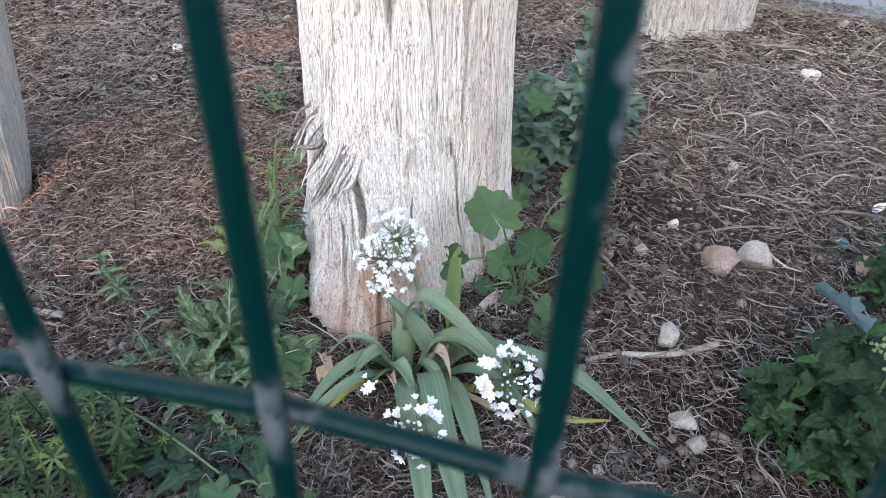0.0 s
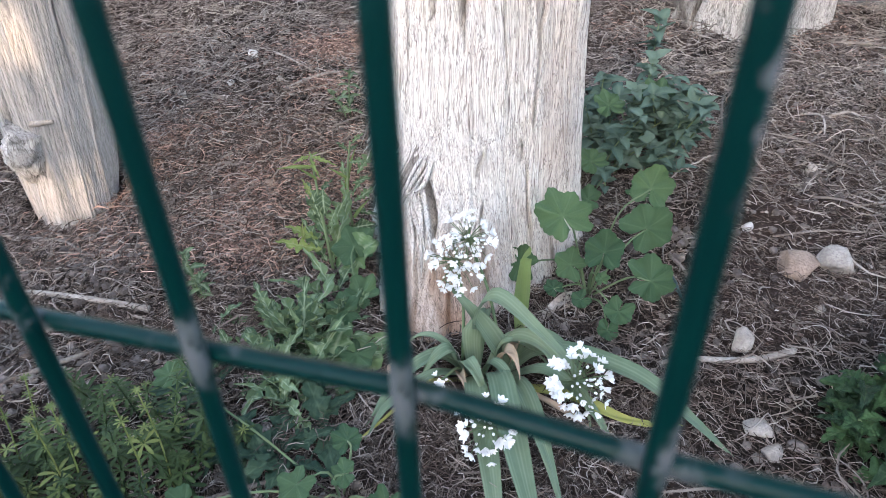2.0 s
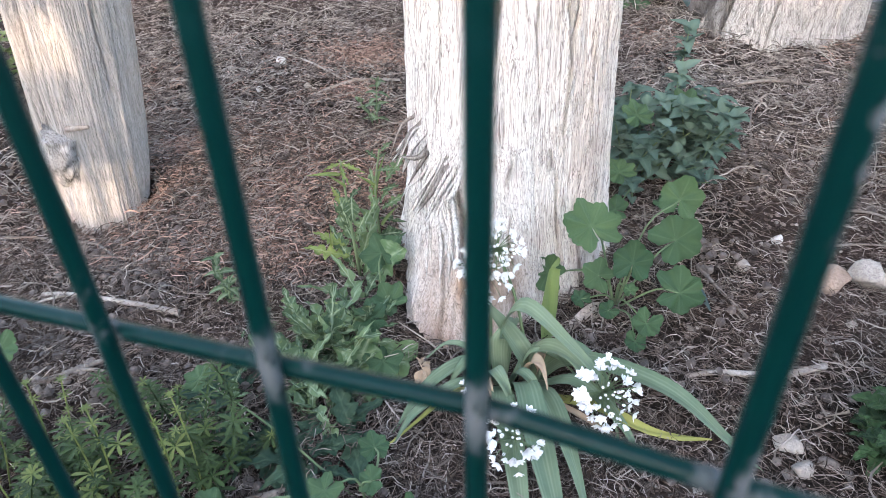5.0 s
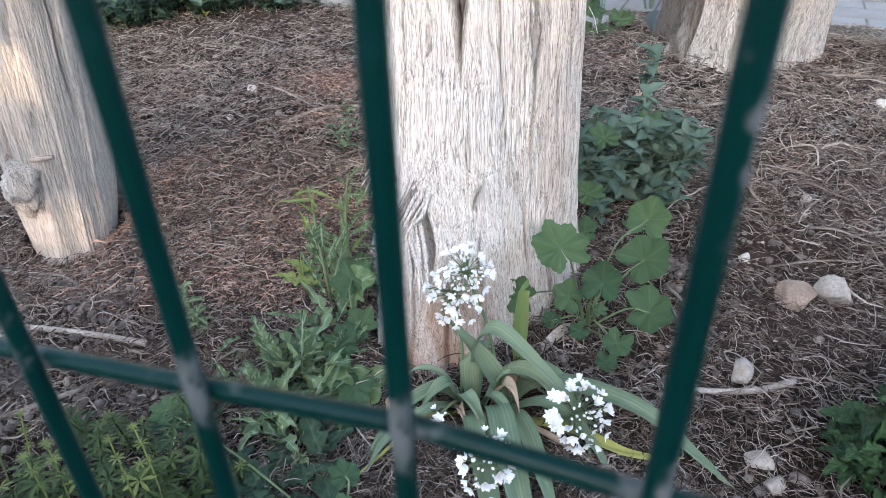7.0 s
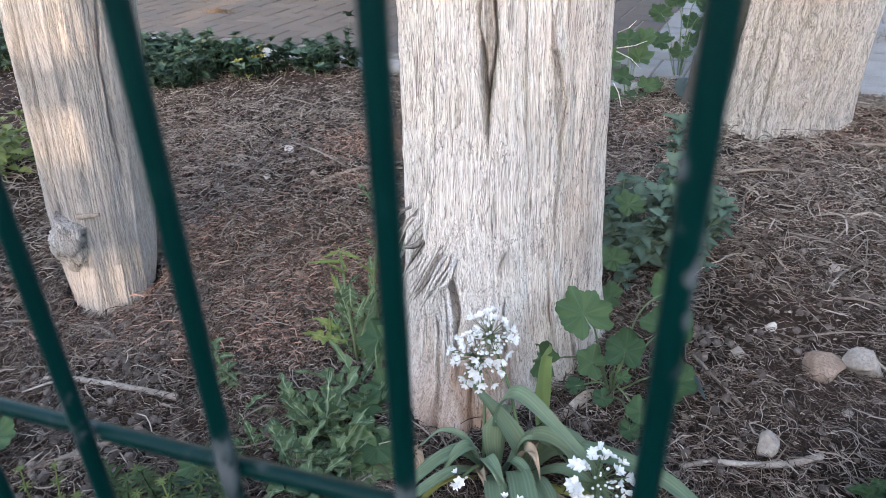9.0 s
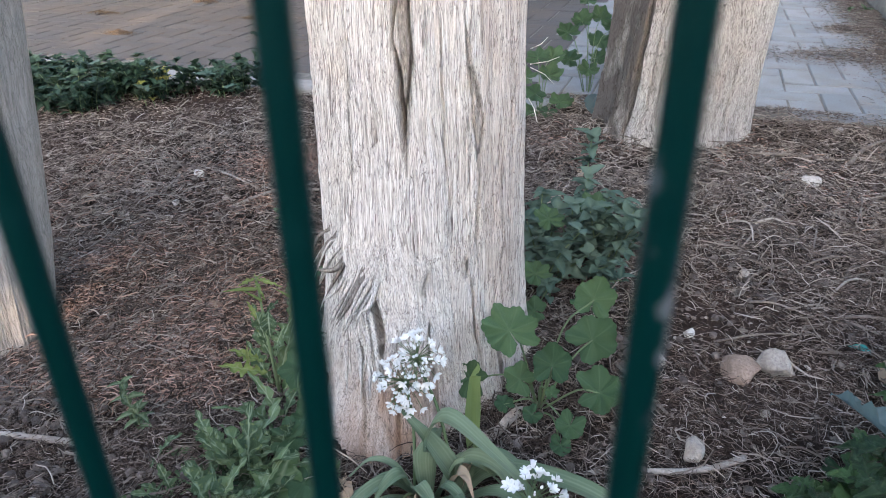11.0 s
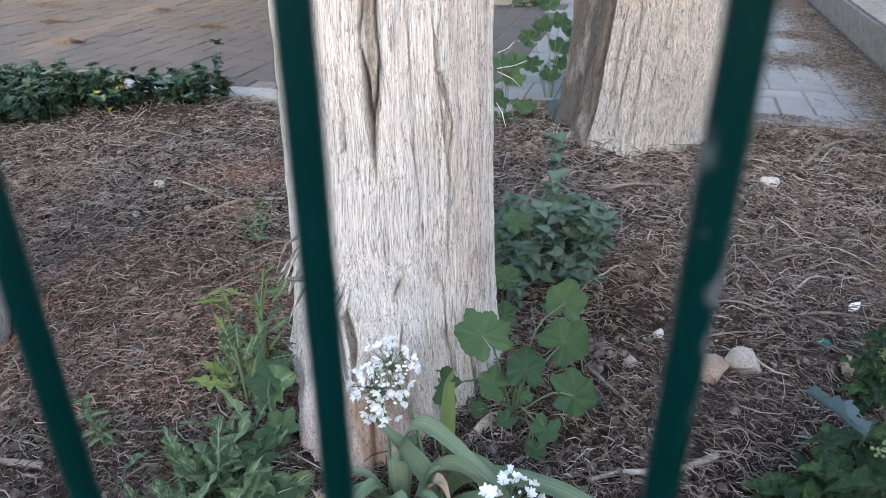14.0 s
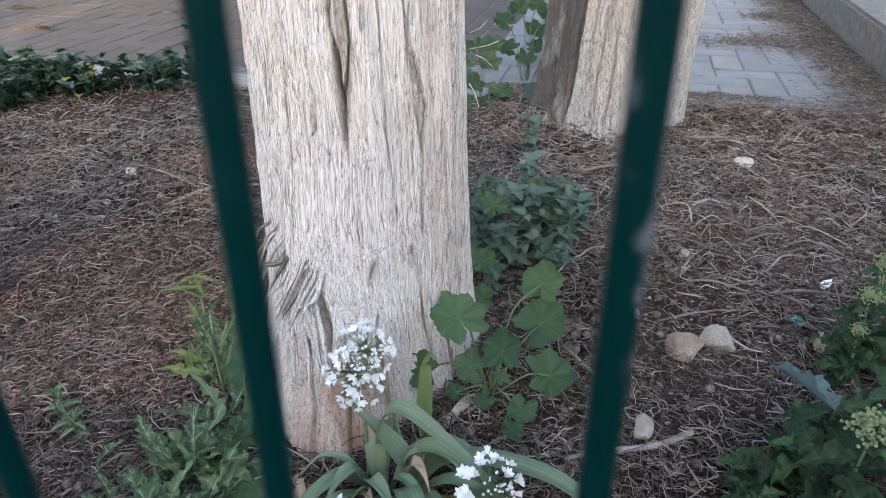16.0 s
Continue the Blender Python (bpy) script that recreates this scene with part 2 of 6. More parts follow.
vm = Mat("grey_paver", 0.85, 0.3)
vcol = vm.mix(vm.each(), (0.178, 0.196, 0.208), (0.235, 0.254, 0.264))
vcol = vm.mix(vm.ramp(vm.noise(8.0, 4), [(0.4, (0, 0, 0)), (0.7, (0.5, 0.5, 0.5))]), vcol, (0.165, 0.148, 0.132))
vcol = vm.mix(vm.ramp(vm.noise(180.0, 3), [(0.45, (0, 0, 0)), (0.7, (0.4, 0.4, 0.4))]), vcol, (0.12, 0.113, 0.11))
vm.bump(vm.noise(240.0, 3), 0.4, 0.002)
PAVER = vm.done(vcol)
# blocks left of the trunk: brown dust, plus shade put into the darker base
vd = Mat("dusty_shaded_paver", 0.9, 0.2)
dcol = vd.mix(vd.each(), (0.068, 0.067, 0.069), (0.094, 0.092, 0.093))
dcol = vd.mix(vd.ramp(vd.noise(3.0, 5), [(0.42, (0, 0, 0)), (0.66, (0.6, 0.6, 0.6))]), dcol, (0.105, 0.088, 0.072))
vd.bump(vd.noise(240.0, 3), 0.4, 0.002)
PAVER_DUSTY_SHADE = vd.done(vd.mix(vd.ramp(vd.noise(150.0, 3), [(0.45, (0, 0, 0)), (0.7, (0.5, 0.5, 0.5))]), dcol, (0.06, 0.052, 0.046)))

wm = Mat("cream_render", 0.9, 0.2)
wcol = wm.mix(wm.ramp(wm.noise(1.6, 4), [(0.4, (0, 0, 0)), (0.65, (1, 1, 1))]), (0.235, 0.222, 0.192), (0.29, 0.275, 0.24))
wcol = wm.mix(wm.ramp(wm.noise(5.0, 5), [(0.52, (0, 0, 0)), (0.7, (0.7, 0.7, 0.7))]), wcol, (0.17, 0.165, 0.15))
wm.bump(wm.noise(60.0, 4), 0.4, 0.004)
CREAM = wm.done(wcol)

WHITE_METAL = Mat("white_painted_metal", 0.45, 0.5).done((0.74, 0.74, 0.73))
bm_ = Mat("plain_render", 0.9, 0.2)
bm_.bump(bm_.noise(40.0, 4), 0.4, 0.004)
PLAIN = bm_.done(bm_.mix(bm_.noise(2.0, 4), (0.38, 0.35, 0.31), (0.48, 0.45, 0.41)))
TEAL = Mat("teal_plastic", 0.4, 0.5).done((0.01, 0.20, 0.17))
LEAF_DEAD_BLUE = leaf_material("wilted_blue_leaf", (0.060, 0.10, 0.105), (0.10, 0.15, 0.155), (0.2, 0.26, 0.27), 0.5)

# ---------------------------------------------------------------- mesh helpers
rnd = random.Random(7)


class Shape:
    """Vertices and faces, gathered into one mesh."""

    def __init__(self):
        self.v, self.f, self.at = [], [], {}

    def add(self, verts, faces, **attrs):
        k = len(self.v)
        self.v += [tuple(p) for p in verts]
        self.f += [tuple(i + k for i in f) for f in faces]
        for a, vals in attrs.items():
            self.at.setdefault(a, {}).update({k + i: x for i, x in enumerate(vals)})
        return self

    def tube(self, pts, r0, r1=None, n=5, cap=True):
        """A round rod along pts, from radius r0 to r1."""
        pts = [Vector(p) for p in pts]
        r1 = r0 if r1 is None else r1
        vs, fs = [], []
        side = None
        for i, p in enumerate(pts):
            d = (pts[min(i + 1, len(pts) - 1)] - pts[max(i - 1, 0)]).normalized()
            if side is None:
                side = d.orthogonal().normalized()
            side = (side - d * side.dot(d)).normalized()
            up = d.cross(side)
            r = r0 + (r1 - r0) * i / (len(pts) - 1)
            for k in range(n):
                a = 2 * math.pi * k / n
                vs.append(p + r * (math.cos(a) * side + math.sin(a) * up))
        for i in range(len(pts) - 1):
            for k in range(n):
                fs.append((i * n + k, i * n + (k + 1) % n, (i + 1) * n + (k + 1) % n, (i + 1) * n + k))
        if cap:
            fs.append(tuple(range(n))[::-1])
            fs.append(tuple((len(pts) - 1) * n + k for k in range(n)))
        return self.add(vs, fs)

    def box(self, x0, y0, z0, x1, y1, z1):
        v = [(x, y, z) for z in (z0, z1) for y in (y0, y1) for x in (x0, x1)]
        return self.add(v, [(0, 2, 3, 1), (4, 5, 7, 6), (0, 1, 5, 4), (1, 3, 7, 5), (3, 2, 6, 7), (2, 0, 4, 6)])

    def mesh(self, name, material, smooth=True):
        me = bpy.data.meshes.new(name)
        me.from_pydata(self.v, [], self.f)
        for a, vals in self.at.items():
            at = me.attributes.new(a, "FLOAT", "POINT")
            data = np.zeros(len(self.v), dtype=np.float32)
            for i, x in vals.items():
                data[i] = x
            at.data.foreach_set("value", data)
        if smooth:
            me.shade_smooth()
        me.materials.append(material)
        return me


def thing(name, at, label, category, group="", kind=""):
    ob = tagged(new(name), label, category, group, kind)
    ob.location = at
    ob.empty_display_size = 0.05
    return ob


def part(name, me, parent, m=None, label=""):
    ob = new(name, me)
    ob.parent = parent
    if m is not None:
        ob.matrix_local = m
    if label:
        ob["label"] = label
    return ob


def solid(name, shape, material, label, category, at=(0, 0, 0), group="", kind="", smooth=True):
    ob = tagged(new(name, shape.mesh(name, material, smooth)), label, category, group, kind)
    ob.location = at
    return ob


def bent(points, n=14):
    """A smooth line through a few points (Catmull-Rom)."""
    p = [Vector(q) for q in points]
    p = [2 * p[0] - p[1]] + p + [2 * p[-1] - p[-2]]
    out = []
    m = len(p) - 3
    for i in range(n + 1):
        s = i / n * m
        k = min(int(s), m - 1)
        u = s - k
        a, b, c, d = p[k:k + 4]
        out.append(0.5 * (2 * b + (c - a) * u + (2 * a - 5 * b + 4 * c - d) * u * u + (3 * b - a - 3 * c + d) * u ** 3))
    return out


def fbm(p, octaves=3):
    return sum(noise.noise(Vector(p) * 2 ** k) / 2 ** k for k in range(octaves))


U, V = Vector((0.949, -0.316, 0)), Vector((0.316, 0.949, 0))   # along and across the bed


def uv(x, y):
    return x * 0.949 - y * 0.316, x * 0.316 + y * 0.949


def soil_z(x, y):
    """The height of the bed's soil."""
    u, v = uv(x, y)
    z = 0.012 * fbm((x * 2.2, y * 2.2, 3.1), 2) + 0.011 * fbm((x * 9, y * 9, 1.7), 3)
    hollow = math.exp(-((x + 0.74) ** 2 + (y - 0.93) ** 2) / 0.15 ** 2)     # trodden soil at the leaning trunk's foot
    z = z * (1 - hollow) - 0.014 * hollow
    if v > 2.02 and u < -0.4:
        z -= min(0.035, (v - 2.02) * 0.35)
    elif v > 2.14 and u < 0.95:
        z -= min(0.05, (v - 2.14) * 0.4)
    return z

# ---------------------------------------------------------------- ground and paving
def axis(lo, hi, step, far):
    a = list(np.arange(lo, hi + 1e-6, step))
    out = []
    d, p = step, lo
    while p > -far:
        d *= 1.5
        p -= d
        out.append(p)
    up = []
    d, p = step, a[-1]
    while p < far:
        d *= 1.5
        p += d
        up.append(p)
    return out[::-1] + a + up


gx, gy = axis(-2.1, 1.7, 0.011, 60.0), axis(0.25, 2.35, 0.011, 60.0)
gv = []
for y in gy:
    for x in gx:
        near = -3.2 < x < 2.6 and -0.6 < y < 3.0
        z = soil_z(x, y) if near else -0.035
        if near:
            z += 0.010 * noise.noise(Vector((x * 38, y * 38, 0.3))) + 0.006 * noise.noise(Vector((x * 110, y * 110, 5.3)))
        gv.append((x, y, z))
nx = len(gx)
gf = [(j * nx + i, j * nx + i + 1, (j + 1) * nx + i + 1, (j + 1) * nx + i) for j in range(len(gy) - 1) for i in range(nx - 1)]
solid("ground", Shape().add(gv, gf), SOIL, "brown garden soil of a planting bed", "ground", kind="structure")

RIGHT_EDGE = 0.83                       # the low wall's face, along U
pavement = thing("pavement", (0, 0, 0), "grey rectangular concrete block paving with debris", "pavement", kind="structure")


def plan(u, v, z):
    p = U * u + V * v
    return (p.x, p.y, z)


def paver_mesh(lu, lv, h=0.05, bev=0.006):
    s = Shape()
    a, b, c, d = lu / 2, lv / 2, lu / 2 - bev, lv / 2 - bev
    vs = [(-a, -b, -h), (a, -b, -h), (a, b, -h), (-a, b, -h), (-a, -b, -bev), (a, -b, -bev), (a, b, -bev), (-a, b, -bev), (-c, -d, 0), (c, -d, 0), (c, d, 0), (-c, d, 0)]
    fs = [(8, 9, 10, 11)] + [(i, (i + 1) % 4, 4 + (i + 1) % 4, 4 + i) for i in range(4)] + [(4 + i, 4 + (i + 1) % 4, 8 + (i + 1) % 4, 8 + i) for i in range(4)]
    return s.add(vs, fs)


TURN = math.radians(-18.4)
L_ALONG = paver_mesh(0.1955, 0.0955, bev=0.0035).mesh("paver", PAVER, False)
L_DUSTY_SHADE = paver_mesh(0.1955, 0.0955, bev=0.0035).mesh("paver", PAVER_DUSTY_SHADE, False)
PV0 = 2.225
paver_rest, dusty_shade_rest = Shape(), Shape()
rnd = random.Random(11)
count = 0
for row in range(44):
    for col in range(-60 if row < 21 else -8, 10):
        kind_ = (col - row) % 4             # herringbone: blocks lie along the bed or across it
        if kind_ in (1, 2):
            continue
        u, v = (0.1 * col + 0.1, PV0 + 0.05 + 0.1 * row) if kind_ == 0 else (0.1 * col + 0.05, PV0 + 0.1 + 0.1 * row)
        if u > RIGHT_EDGE - (0.11 if kind_ == 0 else 0.06) or u < -5.8 or (v > 4.2 and u < -0.55):
            continue
        x, y, _ = plan(u, v, 0)
        z, turn = -0.004 + rnd.uniform(-0.002, 0.002), TURN + (0 if kind_ == 0 else math.pi / 2) + rnd.uniform(-0.012, 0.012)
        if count < 300 and u > -2.6 and (v < 3.0 or u > -0.3):
            # left of u = -0.55 the shade is painted into the block colour
            ob = part("paver", L_ALONG if u > -0.55 else L_DUSTY_SHADE, pavement)
            ob.location, ob.rotation_euler = (x, y, z), (rnd.uniform(-0.012, 0.012), rnd.uniform(-0.012, 0.012), turn)
            count += 1
        else:
            s = paver_mesh(0.1955, 0.0955, bev=0.0035)
            m = Matrix.Translation((x, y, z)) @ Matrix.Rotation(turn, 4, "Z")
            (paver_rest if u > -0.55 else dusty_shade_rest).add([m @ Vector(p) for p in s.v], s.f)
sand = Shape()
for u0, v0, u1, v1 in ((-5.8, PV0, -0.60, 4.26), (-0.60, PV0, RIGHT_EDGE - 0.005, PV0 + 4.45)):
    q = [plan(u0, v0, 0), plan(u1, v0, 0), plan(u1, v1, 0), plan(u0, v1, 0)]
    sand.add([(x, y, z) for z in (-0.05, -0.0078) for x, y, _ in q], [(4, 5, 6, 7), (0, 3, 2, 1)] + [(k, (k + 1) % 4, 4 + (k + 1) % 4, 4 + k) for k in range(4)])
part("joint_sand", sand.mesh("joint_sand", SAND, False), pavement, label="sandy grit filling the joints")
tagged(part("paving_rest", paver_rest.mesh("paving_rest", PAVER, False), pavement), kind="stuff")
tagged(part("paving_rest", dusty_shade_rest.mesh("paving_rest", PAVER_DUSTY_SHADE, False), pavement), kind="stuff")

# a row of pale edging stones between bed and paving
edging = thing("bed_edging", (0, 0, 0), "flush row of pale concrete edging stones", "kerb", kind="structure")
EDGE_STONE = paver_mesh(0.29, 0.10, 0.08, 0.008).mesh("edging_stone", EDGING, False)
for k in range(12):
    u = -3.1 + 0.3 * k
    if u > -0.9 + 0.55:
        break
    ob = part("edging_stone", EDGE_STONE, edging)
    ob.location, ob.rotation_euler = plan(u, 2.165, 0.002 + rnd.uniform(-0.003, 0.003)), (0, 0, TURN + rnd.uniform(-0.01, 0.01))


def block(name, u0, v0, z0, u1, v1, z1, material, label, category):
    """A plain mass aligned with the bed, with worn edges."""
    bm = bmesh.new()
    bmesh.ops.create_cube(bm, size=1.0)
    for q in bm.verts:
        u, v, z = u0 + (q.co.x + 0.5) * (u1 - u0), v0 + (q.co.y + 0.5) * (v1 - v0), z0 + (q.co.z + 0.5) * (z1 - z0)
        q.co = Vector(plan(u, v, z))
    bmesh.ops.bevel(bm, geom=bm.edges[:], offset=0.012, segments=2, affect="EDGES")
    me = bpy.data.meshes.new(name)
    bm.to_mesh(me)
    bm.free()
    me.materials.append(material)
    return tagged(new(name, me), label, category, kind="structure")


block("wall_building", -6.0, 4.30, -0.05, -0.66, 8.0, 3.2, CREAM, "cream rendered house wall with damp stains", "wall")
block("wall_low", RIGHT_EDGE, -0.2, -0.05, RIGHT_EDGE + 0.34, 9.0, 0.135, CONCRETE, "low grey concrete kerb wall carrying a railing", "kerb wall")
block("wall_far", -0.66, 9.0, -0.05, 6.0, 9.3, 2.6, PLAIN, "plain rendered wall closing the yard", "wall")

# unseen wall added behind the camera to mask the evening sun, which comes through its gaps
WALL_Y = -3.0
sun_mask = Shape()
gaps = [(-2.40, -2.24, 1.20, 1.80), (-2.015, -1.985, 1.20, 1.75), (-1.72, -1.695, 1.20, 1.55), (-1.19, -1.05, 0.838, 0.94), (-1.20, -1.07, 1.10, 1.19), (-1.22, -1.03, 1.26, 1.62)]
xs = sorted({-9.0, 7.0} | {g[0] for g in gaps} | {g[1] for g in gaps})
for x0, x1 in zip(xs, xs[1:]):
    holes = sorted((g[2], g[3]) for g in gaps if g[0] <= x0 and x1 <= g[1])
    z = -0.05
    for h0, h1 in holes + [(1.92, 1.92)]:
        sun_mask.box(x0, WALL_Y - 0.02, z, x1, WALL_Y + 0.02, h0)
        z = h1
for x0, x1, z0, z1 in gaps[3:]:         # upright slats, added to thin out the sun in three of them
    for k in range(int((x1 - x0) / 0.012)):
        sun_mask.box(x0 + 0.012 * k, WALL_Y - 0.01, z0, x0 + 0.012 * k + 0.0062, WALL_Y + 0.01, z1)
solid("wall_sun_mask", sun_mask, PLAIN, "plain street-side wall with narrow gaps", "wall", kind="structure", smooth=False)

# ---------------------------------------------------------------- the green wire fence
SP, HD = 0.05102, 0.1301                # spacing of the uprights and of the cross wires
HZ = 0.5289                            # height of the cross wire below the eye
fence_turn = Euler((radians(-0.72), radians(-2.31), radians(-13.53)))
fence = thing("wire_fence", Vector((-0.0197, 0.0937, 0.5289)) - fence_turn.to_matrix() @ Vector((0, 0, HZ)), "dark green painted welded wire fence with chipped paint", "fence")
# the panel leans a little and its welded wires are not quite square
fence.rotation_euler = fence_turn


def wire_mesh(name, p0, p1, r, wear):
    """A rod of the fence, whose paint is worn near the given stretches."""
    p0, p1 = Vector(p0), Vector(p1)
    n = 240
    s = Shape().tube([p0.lerp(p1, i / n) for i in range(n + 1)], r, n=14)
    vals = []
    for q in s.v:
        t = (Vector(q) - p0).dot(p1 - p0) / (p1 - p0).length
        vals.append(max([0.0] + [k * max(0.0, 1 - abs(t - c) / w) ** 0.5 for c, w, k in wear]))
    s.at["wear"] = dict(enumerate(vals))
    return s.mesh(name, PAINT)


levels = [HZ + HD * k for k in range(-4, 5)]
rest = wire_mesh("upright_wire", (0, 0, 0), (0, 0, 1.15), 0.0026, [(z, 0.014, 0.9) for z in levels])
worn = wire_mesh("upright_wire", (0, 0, 0), (0, 0, 1.15), 0.0026, [(z, 0.014, 0.9) for z in levels] + [(0.616, 0.005, 1.3), (0.608, 0.006, 1.6), (0.600, 0.005, 1.6), (0.594, 0.005, 1.6), (0.585, 0.004, 1.0)])
for w in range(-26, 27):
    at = Matrix.Translation((SP * w, 0, 0)) @ Matrix.Translation((0, 0, HZ)) @ Matrix.Rotation(radians(2.74), 4, "Y") @ Matrix.Translation((0, 0, -HZ))
    part("upright_wire", worn if w == 1 else rest, fence, at @ Matrix.Rotation(rnd.uniform(0, 6) if w != 1 else 2.6, 4, "Z"))


def sag(x):
    """The bent cross wires hang lowest past the first upright right of the middle."""
    return float(np.interp(x / SP, [-3, -2, -1, 0, 1, 2, 4], [-0.0039, -0.0027, -0.0016, 0.0, -0.0062, -0.0081, -0.0037]))


for z in levels:
    xs_ = [-1.35 + 0.01 * k for k in range(271)]
    s = Shape().tube([(x, 0, sag(x)) for x in xs_], 0.0026, n=14)
    s.at["wear"] = {i: 0.9 * max(0.0, 1 - abs((q[0] / SP + 0.5) % 1.0 - 0.5) * SP / 0.010) ** 0.5 for i, q in enumerate(s.v)}
    part("cross_wire", s.mesh("cross_wire", PAINT), fence, Matrix.Translation((0, 0.0042, z - 0.043 * (0.635 - z))))


# ---------------------------------------------------------------- trees
def trunk_mesh(name, material, radius, base_flare, lobes, lean, height, n, step, ridge, features=(), seed=0.0, russet=None, front=0):
    """A fibrous trunk. lobes: (angle, width, reach at the ground, fading height). features: (angle0, z0, angle1, z1, half width, depth, scar)."""
    zs = list(np.arange(-0.07, 0.72, step))
    while zs[-1] < height:
        zs.append(zs[-1] + 0.11)
    vs, fs, scar, rus = [], [], [], []
    angles = [2 * math.pi * i / n for i in range(n)]
    if front:                           # finer towards the fence
        angles = [radians(-165 + 150 * i / front) for i in range(front)] + [radians(-15 + 210 * i / (n - front)) for i in range(n - front)]
    for z in zs:
        zz = max(z, 0.0)
        for a in angles:
            deg = (math.degrees(a) + 180) % 360 - 180
            r = radius(zz) + base_flare * math.exp(-zz / 0.07)
            for ang, wid, reach, fade in lobes:
                d = (deg - ang + 180) % 360 - 180
                r += reach * math.exp(-(d / wid) ** 2) * math.exp(-zz / fade)
            ca, sa = math.cos(a), math.sin(a)
            tw = a + 0.12 * z + 0.05 * noise.noise(Vector((ca * 4, sa * 4, z * 6 + seed)))
            c2, s2 = math.cos(tw), math.sin(tw)
            r += ridge * (0.9 * noise.noise(Vector((c2 * 3.2 + seed, s2 * 3.2, z * 0.9))) + 0.42 * noise.noise(Vector((c2 * 9, s2 * 9 + seed, z * 1.7))) + 0.20 * noise.noise(Vector((c2 * 26, s2 * 26, z * 4 + seed))) + 0.18 * noise.noise(Vector((c2 * 60, s2 * 60, z * 8 + seed))) + 0.14 * noise.noise(Vector((c2 * 120, s2 * 120, z * 14 + seed))))
            sc = 0.0
            for a0, z0, a1, z1, hw, dep, grey in features:
                t = (z - z0) / (z1 - z0) if z1 != z0 else 0.5
                if -0.15 < t < 1.15:
                    mid = a0 + (a1 - a0) * t + 2.5 * noise.noise(Vector((z * 14, a0, 0)))
                    d = abs((deg - mid + 180) % 360 - 180) / (hw * max(0.12, math.sin(math.pi * min(max(t, 0), 1)) ** 0.5))
                    fall = max(0.0, 1 - d) * min(1.0, max(0.0, (1.15 - t) / 0.15), max(0.0, (t + 0.15) / 0.15))
                    r -= dep * fall ** 0.7
                    r += min(0.25 * abs(dep), 0.0022) * math.exp(-((d - 1.35) / 0.4) ** 2) * min(1, fall * 0 + max(0, 1 - abs(t - 0.5) * 1.4))
                    sc = max(sc, grey * min(1.0, fall * 2.2))
            if sc > 0.05:               # splintered wood in the scars
                r += sc * (0.0030 * noise.noise(Vector((c2 * 70, s2 * 70, z * 60 + seed))) + 0.0020 * noise.noise(Vector((c2 * 160, s2 * 160, z * 170))))
            cx, cy = lean[0] * z, lean[1] * z
            vs.append((cx + r * ca, cy + r * sa, z))
            scar.append(sc)
            rus.append(russet(deg, z) if russet else 0.0)
    for j in range(len(zs) - 1):
        for i in range(n):
            fs.append((j * n + i, j * n + (i + 1) % n, (j + 1) * n + (i + 1) % n, (j + 1) * n + i))
    fs.append(tuple((len(zs) - 1) * n + i for i in range(n)))
    return Shape().add(vs, fs, scar=scar, russet=rus).mesh(name, material)


def strip(points, width, thick, taper=0.4):
    """A splintered strip of bark: a thin, tapering, slightly twisted slat along a bent line."""
    ps = bent(points, 12)
    vs, fs = [], []
    for i, p in enumerate(ps):
        t = i / 12
        d = (ps[min(i + 1, 12)] - ps[max(i - 1, 0)]).normalized()
        side = d.cross(Vector((0.2, -1, 0.15))).normalized()
        nrm = side.cross(d)
        w = width * (1 - (1 - taper) * t ** 2) * (0.55 if i == 0 else 1) * (0.35 if i == 12 else 1)
        vs += [p - side * w, p + nrm * thick, p + side * w, p - nrm * thick]
    for i in range(12):
        for k in range(4):
            fs.append((i * 4 + k, i * 4 + (k + 1) % 4, i * 4 + 4 + (k + 1) % 4, i * 4 + 4 + k))
    fs += [(3, 2, 1, 0), (48, 49, 50, 51)]
    return Shape().add(vs, fs)


